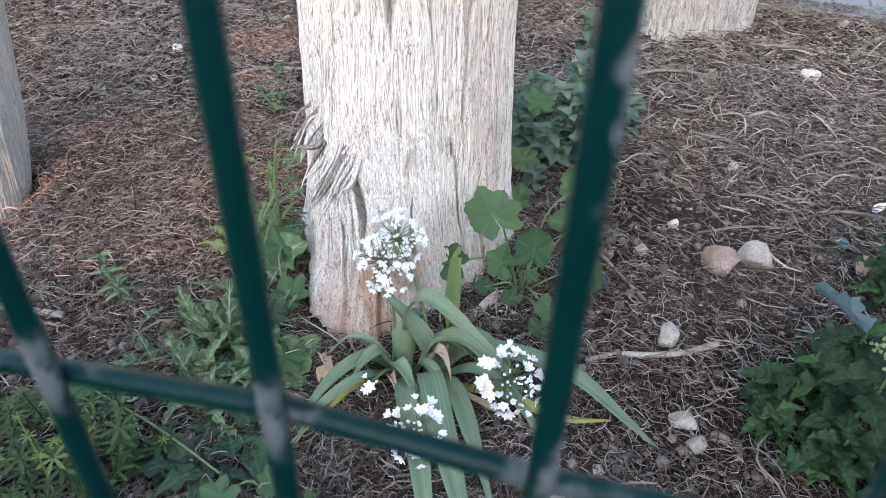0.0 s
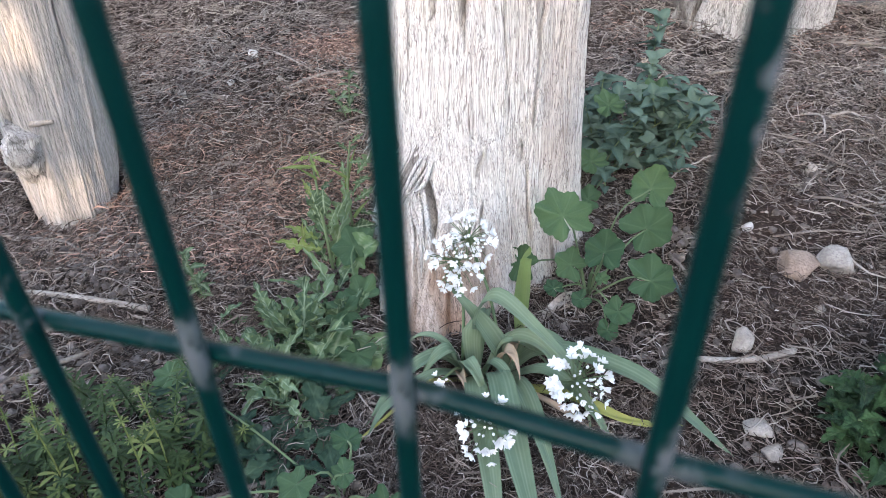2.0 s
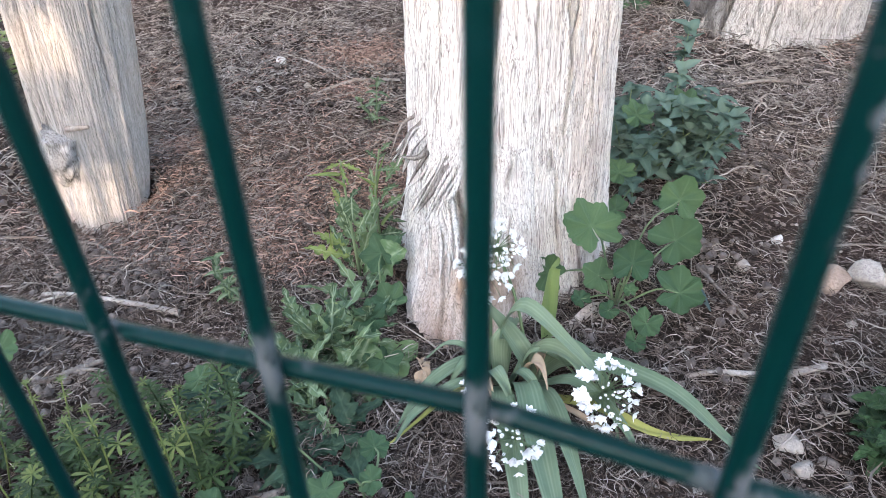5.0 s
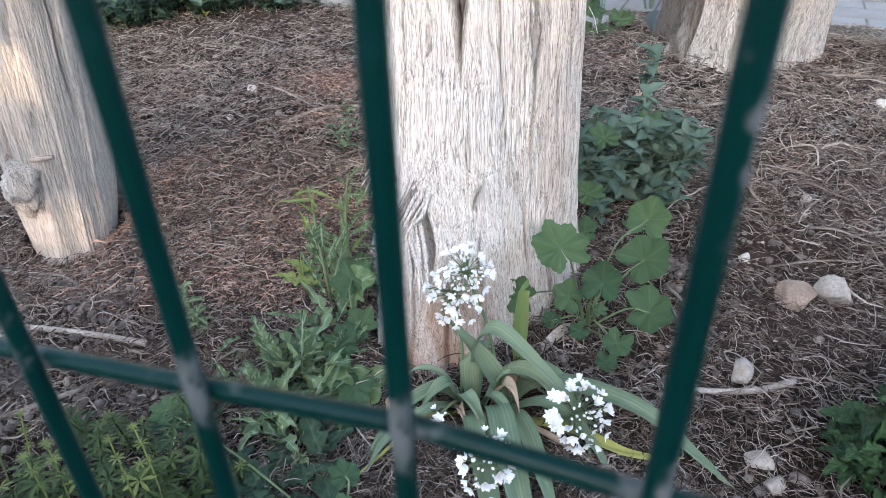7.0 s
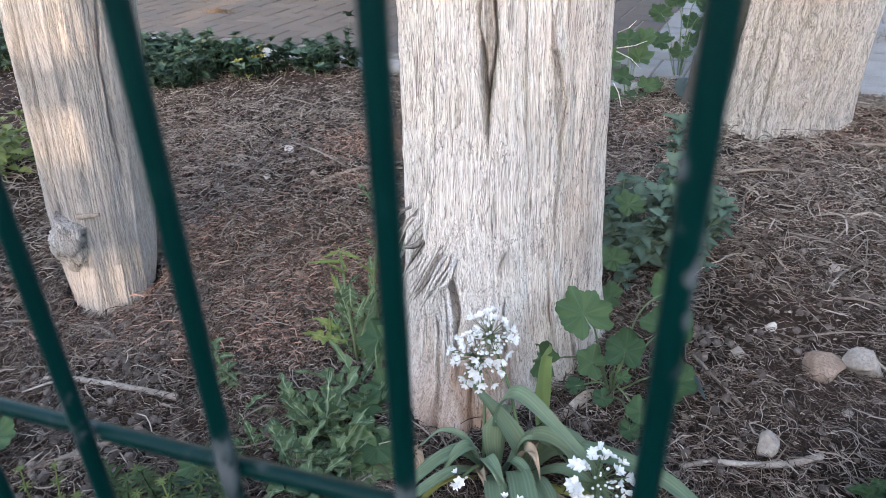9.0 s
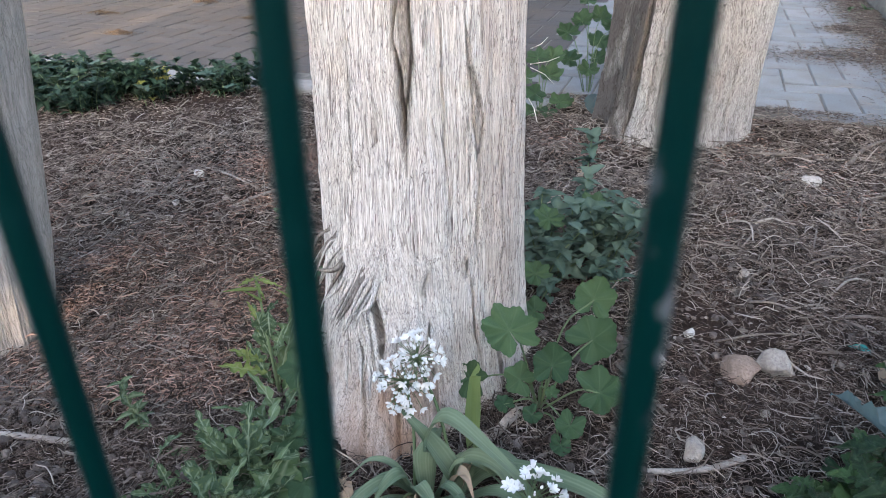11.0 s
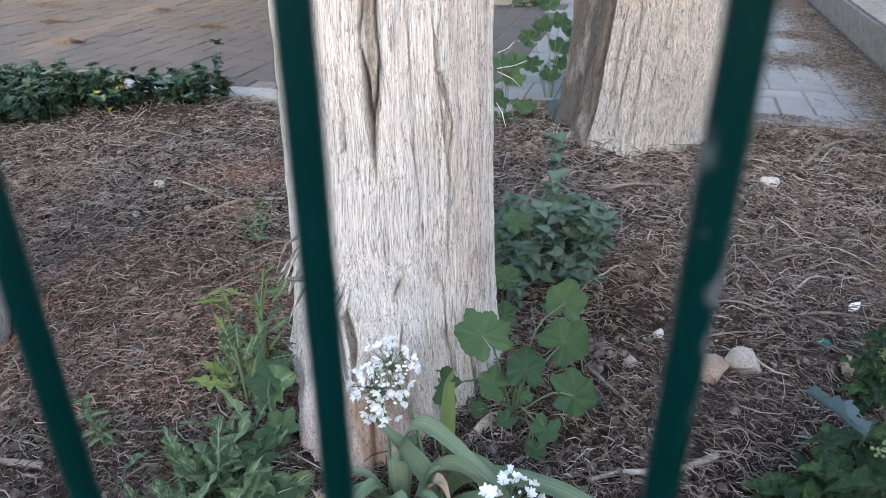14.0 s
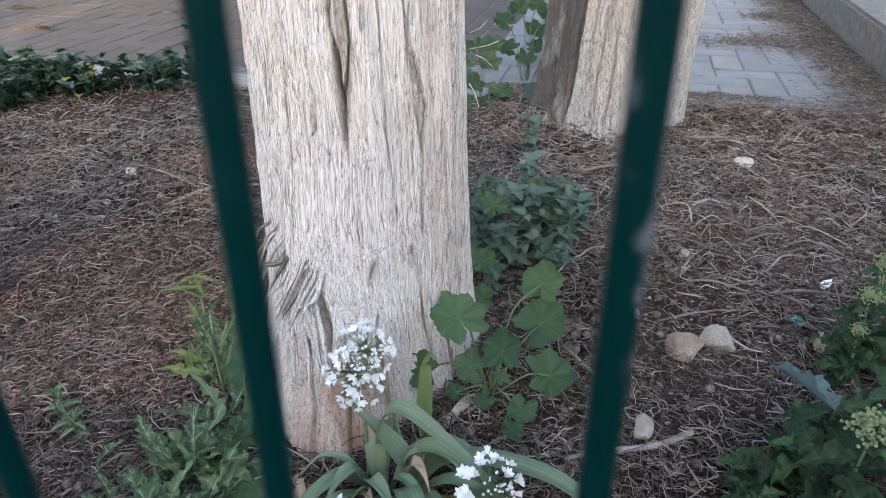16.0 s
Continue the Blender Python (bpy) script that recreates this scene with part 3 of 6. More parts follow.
MC = Vector((-0.039, 0.90, 0.0))
main_tree = thing("cypress_tree", MC, "thick cypress trunk with pale grey peeling fibrous bark", "tree", group="cypresses in the bed")
main_features = [
    # long lens-shaped scar with sharp, torn edges
    (-92.5, 0.58, -94.5, 0.375, 4.0, 0.007, 0.85), (-91.8, 0.60, -99.0, 0.490, 1.2, 0.028, 0.0), (-98.8, 0.50, -95.2, 0.385, 1.2, 0.028, 0.0), (-90.2, 0.57, -90.2, 0.47, 0.9, 0.020, 0.0), (-90.4, 0.48, -94.0, 0.385, 0.9, 0.016, 0.0), (-97.5, 0.485, -94, 0.36, 2.0, 0.004, 0.75),
    # forked crack
    (-65.0, 0.51, -62.0, 0.43, 1.3, 0.030, 0.0), (-62.0, 0.46, -56.0, 0.405, 1.4, 0.032, 0.0), (-58.0, 0.44, -57.5, 0.33, 2.4, 0.006, 0.6), (-61.5, 0.435, -59.5, 0.34, 1.3, 0.028, 0.0), (-55.5, 0.415, -58, 0.35, 1.0, 0.022, 0.0), (-58.6, 0.36, -61.5, 0.20, 1.5, 0.022, 0.4), (-53.5, 0.62, -55, 0.47, 0.6, 0.016, 0.1), (-60.5, 0.31, -57.5, 0.30, 1.6, -0.004, 0.5),
    # knots
    (-106, 0.425, -107, 0.38, 2.0, 0.004, 0.6), (-107, 0.40, -107.5, 0.382, 1.0, 0.012, 0.0), (-85, 0.232, -90, 0.198, 3.6, -0.003, 0.45), (-86, 0.226, -90, 0.203, 0.9, 0.009, 0.2), (-68, 0.228, -69, 0.198, 2.4, 0.003, 0.5), (-66, 0.222, -67, 0.202, 0.8, 0.012, 0.0), (-66, 0.20, -60, 0.05, 1.0, 0.016, 0.0), (-52, 0.11, -53, 0.08, 2.5, 0.004, 0.5),
    # hollow under the splintered bark, and seams in the buttress
    (-111, 0.205, -106.5, 0.125, 4.2, 0.060, 0.0), (-106.5, 0.15, -103.5, 0.08, 1.3, 0.030, 0.0), (-112, 0.11, -106, -0.06, 0.9, 0.016, 0.0), (-84, -0.05, -88, 0.16, 1.2, 0.010, 0.0), (-97, -0.05, -99.5, 0.13, 0.8, 0.014, 0.0), (-50, -0.05, -48, 0.12, 1.4, 0.014, 0.0), (-44, 0.02, -42, 0.4, 0.8, 0.010, 0.0), (-36, 0.0, -30, 0.5, 1.4, 0.012, 0.0), (-126, 0.225, -131, 0.16, 5.0, 0.024, 0.0), (-121, 0.20, -118, 0.15, 4.0, 0.022, 0.0), (-120, 0.30, -121, 0.62, 0.8, 0.010, 0.0), (-76, 0.26, -77, 0.55, 0.5, 0.006, 0.0)]


def main_radius(z):
    return 0.139 - 0.012 * z


MAIN_LOBES = [(-108, 30, 0.105, 0.20), (-60, 22, 0.012, 0.12), (35, 40, 0.02, 0.15), (160, 40, 0.03, 0.15)]
part("trunk", trunk_mesh("trunk", BARK, main_radius, 0.012, MAIN_LOBES, (-0.008, 0.0), 5.4, 600, 0.0055, 0.010, main_features, 1.3, lambda d, z: math.exp(-((d + 100) / 22) ** 2) * max(0.0, min(1.0, (0.15 - z) / 0.07)) + 0.28 * max(0.0, min(1.0, (d + 57) / 4)), 460), main_tree)


def on_trunk(deg, z, lift):
    """A point on or off the main trunk's skin."""
    r = main_radius(z) + 0.012 * math.exp(-z / 0.07) + lift
    for ang, wid, reach, fade in MAIN_LOBES:
        d = (deg - ang + 180) % 360 - 180
        r += reach * math.exp(-(d / wid) ** 2) * math.exp(-z / fade)
    return Vector((r * math.cos(radians(deg)) - 0.008 * z, r * math.sin(radians(deg)), z))


# bark splintered away from the front buttress, in three ragged fans
rnd = random.Random(5)


def splinter(path, width, thick, material):
    wild = [0.8, 0.8, 1.8, 4.0]
    pts = [on_trunk(d + w * rnd.uniform(-0.9, 0.9), z + w * rnd.uniform(-0.004, 0.004), lift) for (d, z, lift), w in zip(path, wild)]
    part("bark_strip", strip(pts, width * rnd.uniform(0.6, 1.5), thick, rnd.uniform(0.05, 0.5)).mesh("bark_strip", material), main_tree, label="splintered strip of grey bark")


for k in range(13):
    d0, up, ln = -103.5 - 1.75 * k, rnd.uniform(-0.012, 0.012), rnd.uniform(0.75, 1.15)
    swing = rnd.uniform(8, 15)
    splinter([(d0 + 1, 0.252 + up, -0.004), (d0 - 1, 0.228 + up, 0.001), (d0 - 0.5 * swing, 0.208 - 0.018 * ln + up, rnd.uniform(0.009, 0.017)), (d0 - swing, 0.190 - 0.040 * ln + up, rnd.uniform(0.012, 0.030))], rnd.uniform(0.0016, 0.0042), 0.0011, rnd.choice((BARK, BARK, BARK_TAN)))
for k in range(9):
    d0, up = -125 - 2.6 * k, rnd.uniform(-0.012, 0.010)
    splinter([(d0 + 3, 0.262 + up, -0.004), (d0, 0.240 + up, 0.001), (d0 - 5, 0.220 + up, rnd.uniform(0.012, 0.020)), (d0 - rnd.uniform(8, 14), 0.192 + up + rnd.uniform(-0.014, 0.010), rnd.uniform(0.018, 0.036))], rnd.uniform(0.0022, 0.0052), 0.0012, rnd.choice((BARK, BARK, BARK_TAN)))
for k in range(9):
    d0, up = -123 + 1.7 * k, rnd.uniform(-0.008, 0.008)
    splinter([(d0 - 3, 0.178 + up, -0.003), (d0, 0.152 + up, 0.002), (d0 + 4, 0.125 + up, rnd.uniform(0.006, 0.012)), (d0 + rnd.uniform(4, 9), 0.075 + up + rnd.uniform(0, 0.02), rnd.uniform(0.001, 0.008))], rnd.uniform(0.0018, 0.0040), 0.0012, BARK)
for k in range(7):
    d0 = -128 - 3 * k
    splinter([(d0, 0.150, 0.0), (d0 - 1, 0.142, 0.003), (d0 - rnd.uniform(2, 5), 0.135, rnd.uniform(0.004, 0.012)), (d0 - rnd.uniform(3, 7), 0.128, rnd.uniform(0.006, 0.016))], rnd.uniform(0.0008, 0.0016), 0.0007, BARK)
for a, z, dx, dz in ((-8, 0.44, 0.035, 0.01), (-6, 0.435, 0.03, -0.02), (-10, 0.46, 0.02, 0.015), (-4, 0.16, 0.006, -0.05), (-12, 0.40, 0.012, -0.03)):
    ra = math.radians(a)
    root = Vector((0.136 * math.cos(ra), 0.136 * math.sin(ra), z))
    part("bark_fibre", Shape().tube([root, root + Vector((dx * 0.6, -0.004, dz * 0.4)), root + Vector((dx, -0.006, dz))], 0.0008, 0.0004).mesh("bark_fibre", BARK), main_tree)

LC = Vector((-0.750, 0.975, 0.0))
left_tree = thing("cypress_tree", LC, "leaning cypress trunk with a sawn branch stub and fibrous bark", "tree", group="cypresses in the bed")
part("trunk", trunk_mesh("trunk", BARK_LEAN, lambda z: 0.080 + 0.020 * min(z, 1) - 0.012 * max(0, z - 1), -0.014, [(-62, 48, 0.032, 0.09)], (0.118, 0.02), 5.0, 320, 0.007, 0.008, [(-104, 0.10, -100, 0.55, 2.2, 0.018, 0.3), (-118, 0.12, -112, 0.50, 6.0, 0.014, 0.4), (-31, 0.22, -38, 0.46, 1.5, 0.010, 0.0), (-36, 0.40, -28, 0.60, 2.0, 0.010, 0.2), (-75, 0.30, -70, 0.40, 5, 0.004, 0.5), (-66, 0.42, -64, 0.55, 5, 0.004, 0.4)], 4.7, None, 220), left_tree)
stub_at = Vector((0.014, -0.070, 0.135))
stub = Shape().tube(bent([(-0.022, 0.022, -0.055), (-0.012, -0.006, -0.022), (0.000, -0.016, 0.008), (0.010, -0.014, 0.034)], 26), 0.029, 0.026, 30)
stub.v = [tuple(stub_at + Vector(q) * 1.0 + Vector(q).normalized() * (0.012 * noise.noise(Vector(q) * 48) + 0.007 * noise.noise(Vector(q) * 120) + 0.004 * noise.noise(Vector(q) * 260))) for q in stub.v]
part("branch_stub", stub.mesh("branch_stub", BARK_GREY), left_tree, label="sawn dark grey branch stub")
part("twig_peg", Shape().tube([stub_at + Vector((0.020, -0.012, 0.040)), stub_at + Vector((0.066, -0.026, 0.052))], 0.0048, 0.0036, 7).mesh("twig_peg", TWIG_PALE), left_tree, label="pale broken twig peg")

RC = Vector((0.600, 1.955, 0.0))
right_tree = thing("cypress_tree", RC, "broad cypress trunk with grooved grey-tan bark and knots", "tree", group="cypresses in the bed")
# the russet mask darkens the left flank, as shade put into the bark colour
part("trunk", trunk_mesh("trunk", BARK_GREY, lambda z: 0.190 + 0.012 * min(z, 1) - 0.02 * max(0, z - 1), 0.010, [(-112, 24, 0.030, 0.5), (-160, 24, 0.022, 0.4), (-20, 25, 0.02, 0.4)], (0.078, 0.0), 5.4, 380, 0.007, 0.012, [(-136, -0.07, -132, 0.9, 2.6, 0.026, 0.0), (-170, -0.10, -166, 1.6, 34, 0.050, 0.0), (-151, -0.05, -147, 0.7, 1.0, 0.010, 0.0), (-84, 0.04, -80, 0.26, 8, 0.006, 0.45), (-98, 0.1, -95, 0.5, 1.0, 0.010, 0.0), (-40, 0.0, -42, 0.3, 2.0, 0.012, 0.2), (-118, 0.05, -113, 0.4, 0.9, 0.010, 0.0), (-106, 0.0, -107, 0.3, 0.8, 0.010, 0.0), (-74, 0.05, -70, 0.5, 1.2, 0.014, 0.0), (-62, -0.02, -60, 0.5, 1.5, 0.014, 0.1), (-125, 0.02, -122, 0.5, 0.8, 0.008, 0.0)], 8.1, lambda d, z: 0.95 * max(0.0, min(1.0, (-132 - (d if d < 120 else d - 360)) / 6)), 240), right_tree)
# healed knots of lost branches on the broad trunk
rnd = random.Random(17)
for deg, z, size in ((-89.5, 0.34, 0.012), (-91, 0.285, 0.010), (-86.5, 0.20, 0.017), (-99.5, 0.125, 0.013), (-84, 0.11, 0.022), (-80, 0.40, 0.012), (-99, 0.46, 0.011)):
    a = radians(deg)
    out, side = Vector((math.cos(a), math.sin(a), 0.0)), Vector((-math.sin(a), math.cos(a), 0.0))
    r = 0.190 + 0.012 * z + 0.010 * math.exp(-z / 0.07) + 0.030 * math.exp(-((deg + 112) / 24) ** 2) * math.exp(-z / 0.5)
    c = out * (r - 0.004) + Vector((0.078 * z, 0, z))
    vs, fs, n_ = [], [], 22
    for ring in range(8):
        q = ring / 7
        for k in range(n_):
            b = 2 * math.pi * k / n_
            nb = Vector((math.cos(b) * 1.4, math.sin(b) * 1.4, deg))
            w = size * 1.5 * q * (1 + 0.35 * noise.noise(nb))
            h = 0.011 * math.exp(-((q - 0.5) / 0.24) ** 2) * (0.7 + 0.7 * noise.noise(nb * 2.2)) - 0.004 * q ** 3 + 0.0022 * noise.noise(Vector((w * 300 * math.cos(b), w * 300 * math.sin(b), deg)))
            vs.append(c + side * w * math.cos(b) + Vector((0, 0, 1.35 * w * math.sin(b))) + out * h)
    for ring in range(7):
        for k in range(n_):
            fs.append((ring * n_ + k, ring * n_ + (k + 1) % n_, ring * n_ + n_ + (k + 1) % n_, ring * n_ + n_ + k))
    part("knot", Shape().add(vs, fs).mesh("knot", BARK_GREY), right_tree, label="healed knot of a lost branch")
BC = Vector((0.675, 2.62, -0.02))
back_tree = thing("cypress_tree", BC, "dark cypress trunk growing out of the paving", "tree", group="cypresses in the bed")
part("trunk", trunk_mesh("trunk", BARK_DARK, lambda z: 0.115 - 0.01 * z, 0.008, [(-100, 30, 0.015, 0.2)], (0.02, 0.02), 5.0, 110, 0.012, 0.010, [], 15.2), back_tree)


# crowns, out of view and added to block overhead sky light: dense sprays of scale leaves on upswept limbs, well above
# head height
r_ = random.Random(55)
crown, limbs = Shape(), Shape()
for k in range(16):
    a, z0 = k * 2.4, 1.95 + 0.16 * k
    reach = 0.75 - 0.025 * k
    limbs.tube(bent([(0, 0, z0), (reach * 0.5 * math.cos(a), reach * 0.5 * math.sin(a), z0 + 0.18), (reach * math.cos(a), reach * math.sin(a), z0 + 0.62)], 6), 0.03, 0.008, 6)
for _ in range(6500):
    z = 2.0 + 4.2 * r_.random() ** 1.3
    rad = (1.15 - 0.19 * (z - 2.0)) * (0.35 + 0.65 * math.sqrt(r_.random())) * (0.85 + 0.3 * noise.noise(Vector((z * 1.3, r_.random() * 0.2, 0))))
    a = r_.uniform(0, 6.283)
    p = Vector((rad * math.cos(a), rad * math.sin(a), z))
    d = Vector((math.cos(a) * 0.6, math.sin(a) * 0.6, r_.uniform(0.2, 1.0))).normalized() * r_.uniform(0.10, 0.2)
    for t, ln in ((0.0, 1.0), (0.35, 0.6), (0.35, 0.6)):
        q = p + d * t
        e = d * ln + Vector((r_.uniform(-1, 1), r_.uniform(-1, 1), r_.uniform(-0.4, 0.6))) * 0.05
        w = e.cross(Vector((r_.uniform(-1, 1), r_.uniform(-1, 1), 0.5))).normalized() * 0.016
        crown.add([q - w * 0.6, q + w * 0.6, q + e * 0.6 + w, q + e * 0.6 - w, q + e], [(0, 1, 2, 3), (3, 2, 4)])
CROWN = crown.mesh("crown", LEAF_DARK, False)
BRANCHES = limbs.mesh("limbs", BARK_TAN)
for tree, lean, turn, size in ((main_tree, (-0.008, 0), 0, 1.0), (left_tree, (0.135, 0.02), 100, 0.92), (right_tree, (0.02, 0), 200, 1.05), (back_tree, (0.02, 0.02), 300, 0.9)):
    m = Matrix.Translation((lean[0] * 3, lean[1] * 3, 2.1 * (1 - size))) @ Matrix.Rotation(radians(turn), 4, "Z") @ Matrix.Scale(size, 4)
    part("crown", CROWN, tree, m, "dense dark green scale-leaf foliage")
    part("branchwork", BRANCHES, tree, m)

# ---------------------------------------------------------------- leaves
def blade(length, width, profile, rows=14, cols=4, fold=0.25, droop=0.3, wave=0.0, seed=0.0):
    """A leaf along +y from its base at the origin, face up. profile(s, side) gives half the width from 0 to 1."""
    vs, fs, vein = [], [], []
    for j in range(rows + 1):
        s = j / rows
        for i in range(-cols, cols + 1):
            k = abs(i) / cols
            w = width * 0.5 * profile(s, i) * k
            x = math.copysign(w, i) if i else 0.0
            z = fold * abs(x) - droop * length * s * s + wave * width * k * math.sin(s * 17 + seed + (2.0 if i < 0 else 0.0)) * 0.25
            vs.append((x, length * s, z))
            vein.append(1.0 if i == 0 else (0.35 if j % 3 == 0 and k < 0.8 else 0.0))
    n = 2 * cols + 1
    for j in range(rows):
        for i in range(n - 1):
            fs.append((j * n + i, j * n + i + 1, (j + 1) * n + i + 1, (j + 1) * n + i))
    return Shape().add(vs, fs, vein=vein)


def ovate(teeth, sharp=0.16):
    def f(s, side):
        w = max(0.0, math.sin(math.pi * s ** 0.72)) ** 0.85 + (0.03 if s < 0.98 else 0)
        return w * (1 - sharp * ((s * teeth + (0.3 if side > 0 else 0)) % 1.0))
    return f


def toothed_leaf(material, width, fold, droop, seed, teeth=6, cut=(0.12, 0.30), peak=0.30, sweep=0.10, pucker=0.035):
    """A leaf 1 long along +y, widest at peak: large pointed teeth or lobes, slanting side veins, a puckered blade."""
    r = random.Random(seed)
    per, cols = 6, 6
    rows = teeth * per
    deep = [[r.uniform(*cut) for _ in range(teeth + 1)] for _ in (0, 1)]
    shift = [0.0, r.uniform(0.2, 0.5)]
    vs, fs, vein = [], [], []
    for j in range(rows + 1):
        t = j / rows
        body = (t / peak) ** 0.75 if t < peak else max(0.0, (1 - t) / (1 - peak)) ** 0.8
        for i in range(-cols, cols + 1):
            k = abs(i) / cols
            q = t * teeth + shift[i > 0]
            gap = deep[i > 0][min(teeth, int(q))] * ((1 - (q % 1.0)) ** 1.4 + 0.18 * (int(q * 3) % 2)) if t > 0.12 else 0.0
            x = math.copysign(0.5 * width * max(0.02, body * (1.12 - gap)) * k, i) if i else 0.0
            y = t + sweep * k * body * (1 - t)
            z = fold * abs(x) - droop * y * y + pucker * k * math.sin(t * 19 + seed + (2.0 if i < 0 else 0)) + 0.5 * pucker * math.sin(40 * x + seed) * math.sin(31 * y)
            vs.append((x, y, z))
            vein.append(1.6 if i == 0 else (0.9 if ((t - 0.16 * k) * 5.0) % 1.0 < 0.20 and k < 0.9 else 0.0))
    n = 2 * cols + 1
    for j in range(rows):
        for i in range(n - 1):
            fs.append((j * n + i, j * n + i + 1, (j + 1) * n + i + 1, (j + 1) * n + i))
    return Shape().add(vs, fs, vein=vein).mesh("leaf", material)


def round_leaf(radius, lobes=7, notch=24, cup=0.10, pleat=0.05, seed=0.0):
    """A round, shallow-lobed, pleated leaf about its stalk's end, which is at the origin; the notch points to -y."""
    vs, fs, vein = [(0, 0, 0)], [], [1.0]
    per = 14
    n, rings = lobes * per, 6
    span = math.radians(360 - notch)
    for r in range(1, rings + 1):
        q = r / rings
        for i in range(n + 1):
            t = i / n
            a = -math.pi / 2 + math.radians(notch / 2) + span * t
            ph = (t * lobes) % 1.0
            lob = 1 - 0.16 * abs(math.cos(math.pi * ph)) ** 3 * q ** 2 - 0.05 * q ** 4 * (1 - abs(math.sin(math.pi * (t * lobes * 3.5))))
            fade = 1 - 0.30 * math.exp(-((min(t, 1 - t)) / 0.05) ** 2)
            rad = radius * q * lob * fade * (1 + 0.06 * math.sin(2 * a + seed) + 0.04 * math.sin(5 * a + 2 * seed))
            z = radius * (cup * q * q + 1.25 * pleat * q * math.cos(2 * math.pi * (ph - 0.5)) + 0.12 * q * q * math.sin(2.0 * a + seed) + 0.06 * q ** 3 * math.sin(9 * a + seed * 3) + 0.05 * q * noise.noise(Vector((rad / radius * math.cos(a) * 3.5 + seed, rad / radius * math.sin(a) * 3.5, 0))))
            vs.append((rad * math.cos(a), rad * math.sin(a), z))
            vein.append(1.0 if i % per == per // 2 and q < 0.95 else (0.3 if i % per in (per // 2 - 3, per // 2 + 3) and 0.4 < q < 0.8 else 0.0))
    for i in range(n):
        fs.append((0, 1 + i, 2 + i))
    for r in range(rings - 1):
        for i in range(n):
            k = 1 + r * (n + 1) + i
            fs.append((k, k + n + 1, k + n + 2, k + 1))
    return Shape().add(vs, fs, vein=vein)


def ribbon(points, width, keel=0.25, n=26, twist=0.0, tip=0.5):
    """A strap leaf along a bent line, keeled along its middle."""
    ps = bent(points, n)
    vs, fs, vein = [], [], []
    for i, p in enumerate(ps):
        s = i / n
        d = (ps[min(i + 1, n)] - ps[max(i - 1, 0)]).normalized()
        side = d.cross(Vector((0, 0, 1)))
        side = side.normalized() if side.length > 0.2 else Vector((1, 0.1, 0)).normalized()
        side = Matrix.Rotation(twist * s, 3, d) @ side
        up = side.cross(d)
        w = 0.5 * width * (0.7 + 0.3 * math.sin(math.pi * min(1, s * 1.4))) * max(0.02, 1 - max(0.0, (s - tip) / (1 - tip)) ** 1.7)
        for c in range(15):             # fine ribs run the length of the blade
            k = (c - 7) / 7
            rib = c % 2
            vs.append(p + side * w * k * (1 + 0.03 * math.sin(11 * s + width * 900)) + up * (keel * w * (abs(k) ** 1.3 - 0.5) + 0.00035 * rib + 0.0012 * math.sin(9 * s + 3 * k)))
            vein.append((0.9 if rib else -0.5) * (0.6 + 0.4 * math.sin(2.3 * c + 5 * s)))
    for i in range(n):
        for k in range(14):
            fs.append((i * 15 + k, i * 15 + k + 1, i * 15 + 16 + k, i * 15 + 15 + k))
    return Shape().add(vs, fs, vein=vein)


def facing(at, heading, pitch, roll=0.0, scale=1.0):
    """Pose of a leaf whose +y runs to the heading (degrees from +y, to the left), raised by pitch."""
    return Matrix.Translation(at) @ Matrix.Rotation(radians(heading), 4, "Z") @ Matrix.Rotation(radians(pitch), 4, "X") @ Matrix.Rotation(radians(roll), 4, "Y") @ Matrix.Scale(scale, 4)


# ---------------------------------------------------------------- plants
ROUND = [round_leaf(1.0, 5 + k % 3, 8 + 6 * (k % 2), 0.02 + 0.07 * k, 0.05 + 0.012 * k, k * 1.7) for k in range(5)]
ROUND_MESH = [s.mesh("leaf", LEAF_MALLOW) for s in ROUND]


def mallow(base, leaves, label, seed):
    """Round leaves on stalks: (x, y, z, radius, tilt to the viewer, turn)."""
    r = random.Random(seed)
    root = Vector((base[0], base[1], soil_z(base[0], base[1])))
    ob = thing("mallow_plant", root, label, "plant", group="mallows")
    for x, y, z, rad, tilt, turn in leaves:
        p = Vector((x, y, z)) - root
        mid = p * 0.5 + Vector((r.uniform(-0.01, 0.01), r.uniform(-0.01, 0.01), 0.25 * p.z + 0.01))
        stalk = part("stalk", Shape().tube(bent([(0, 0, -0.005), mid, p - Vector((0, 0, 0.001))], 8), 0.0016, 0.0011).mesh("stalk", STEM), ob)
        m = Matrix.Translation(p) @ Matrix.Rotation(radians(tilt), 4, "X") @ Matrix.Rotation(radians(r.uniform(-14, 14)), 4, "Y") @ Matrix.Rotation(radians(turn), 4, "Z") @ Matrix.Scale(rad * 0.88, 4)
        part("leaf", r.choice(ROUND_MESH), ob, m)
    return ob


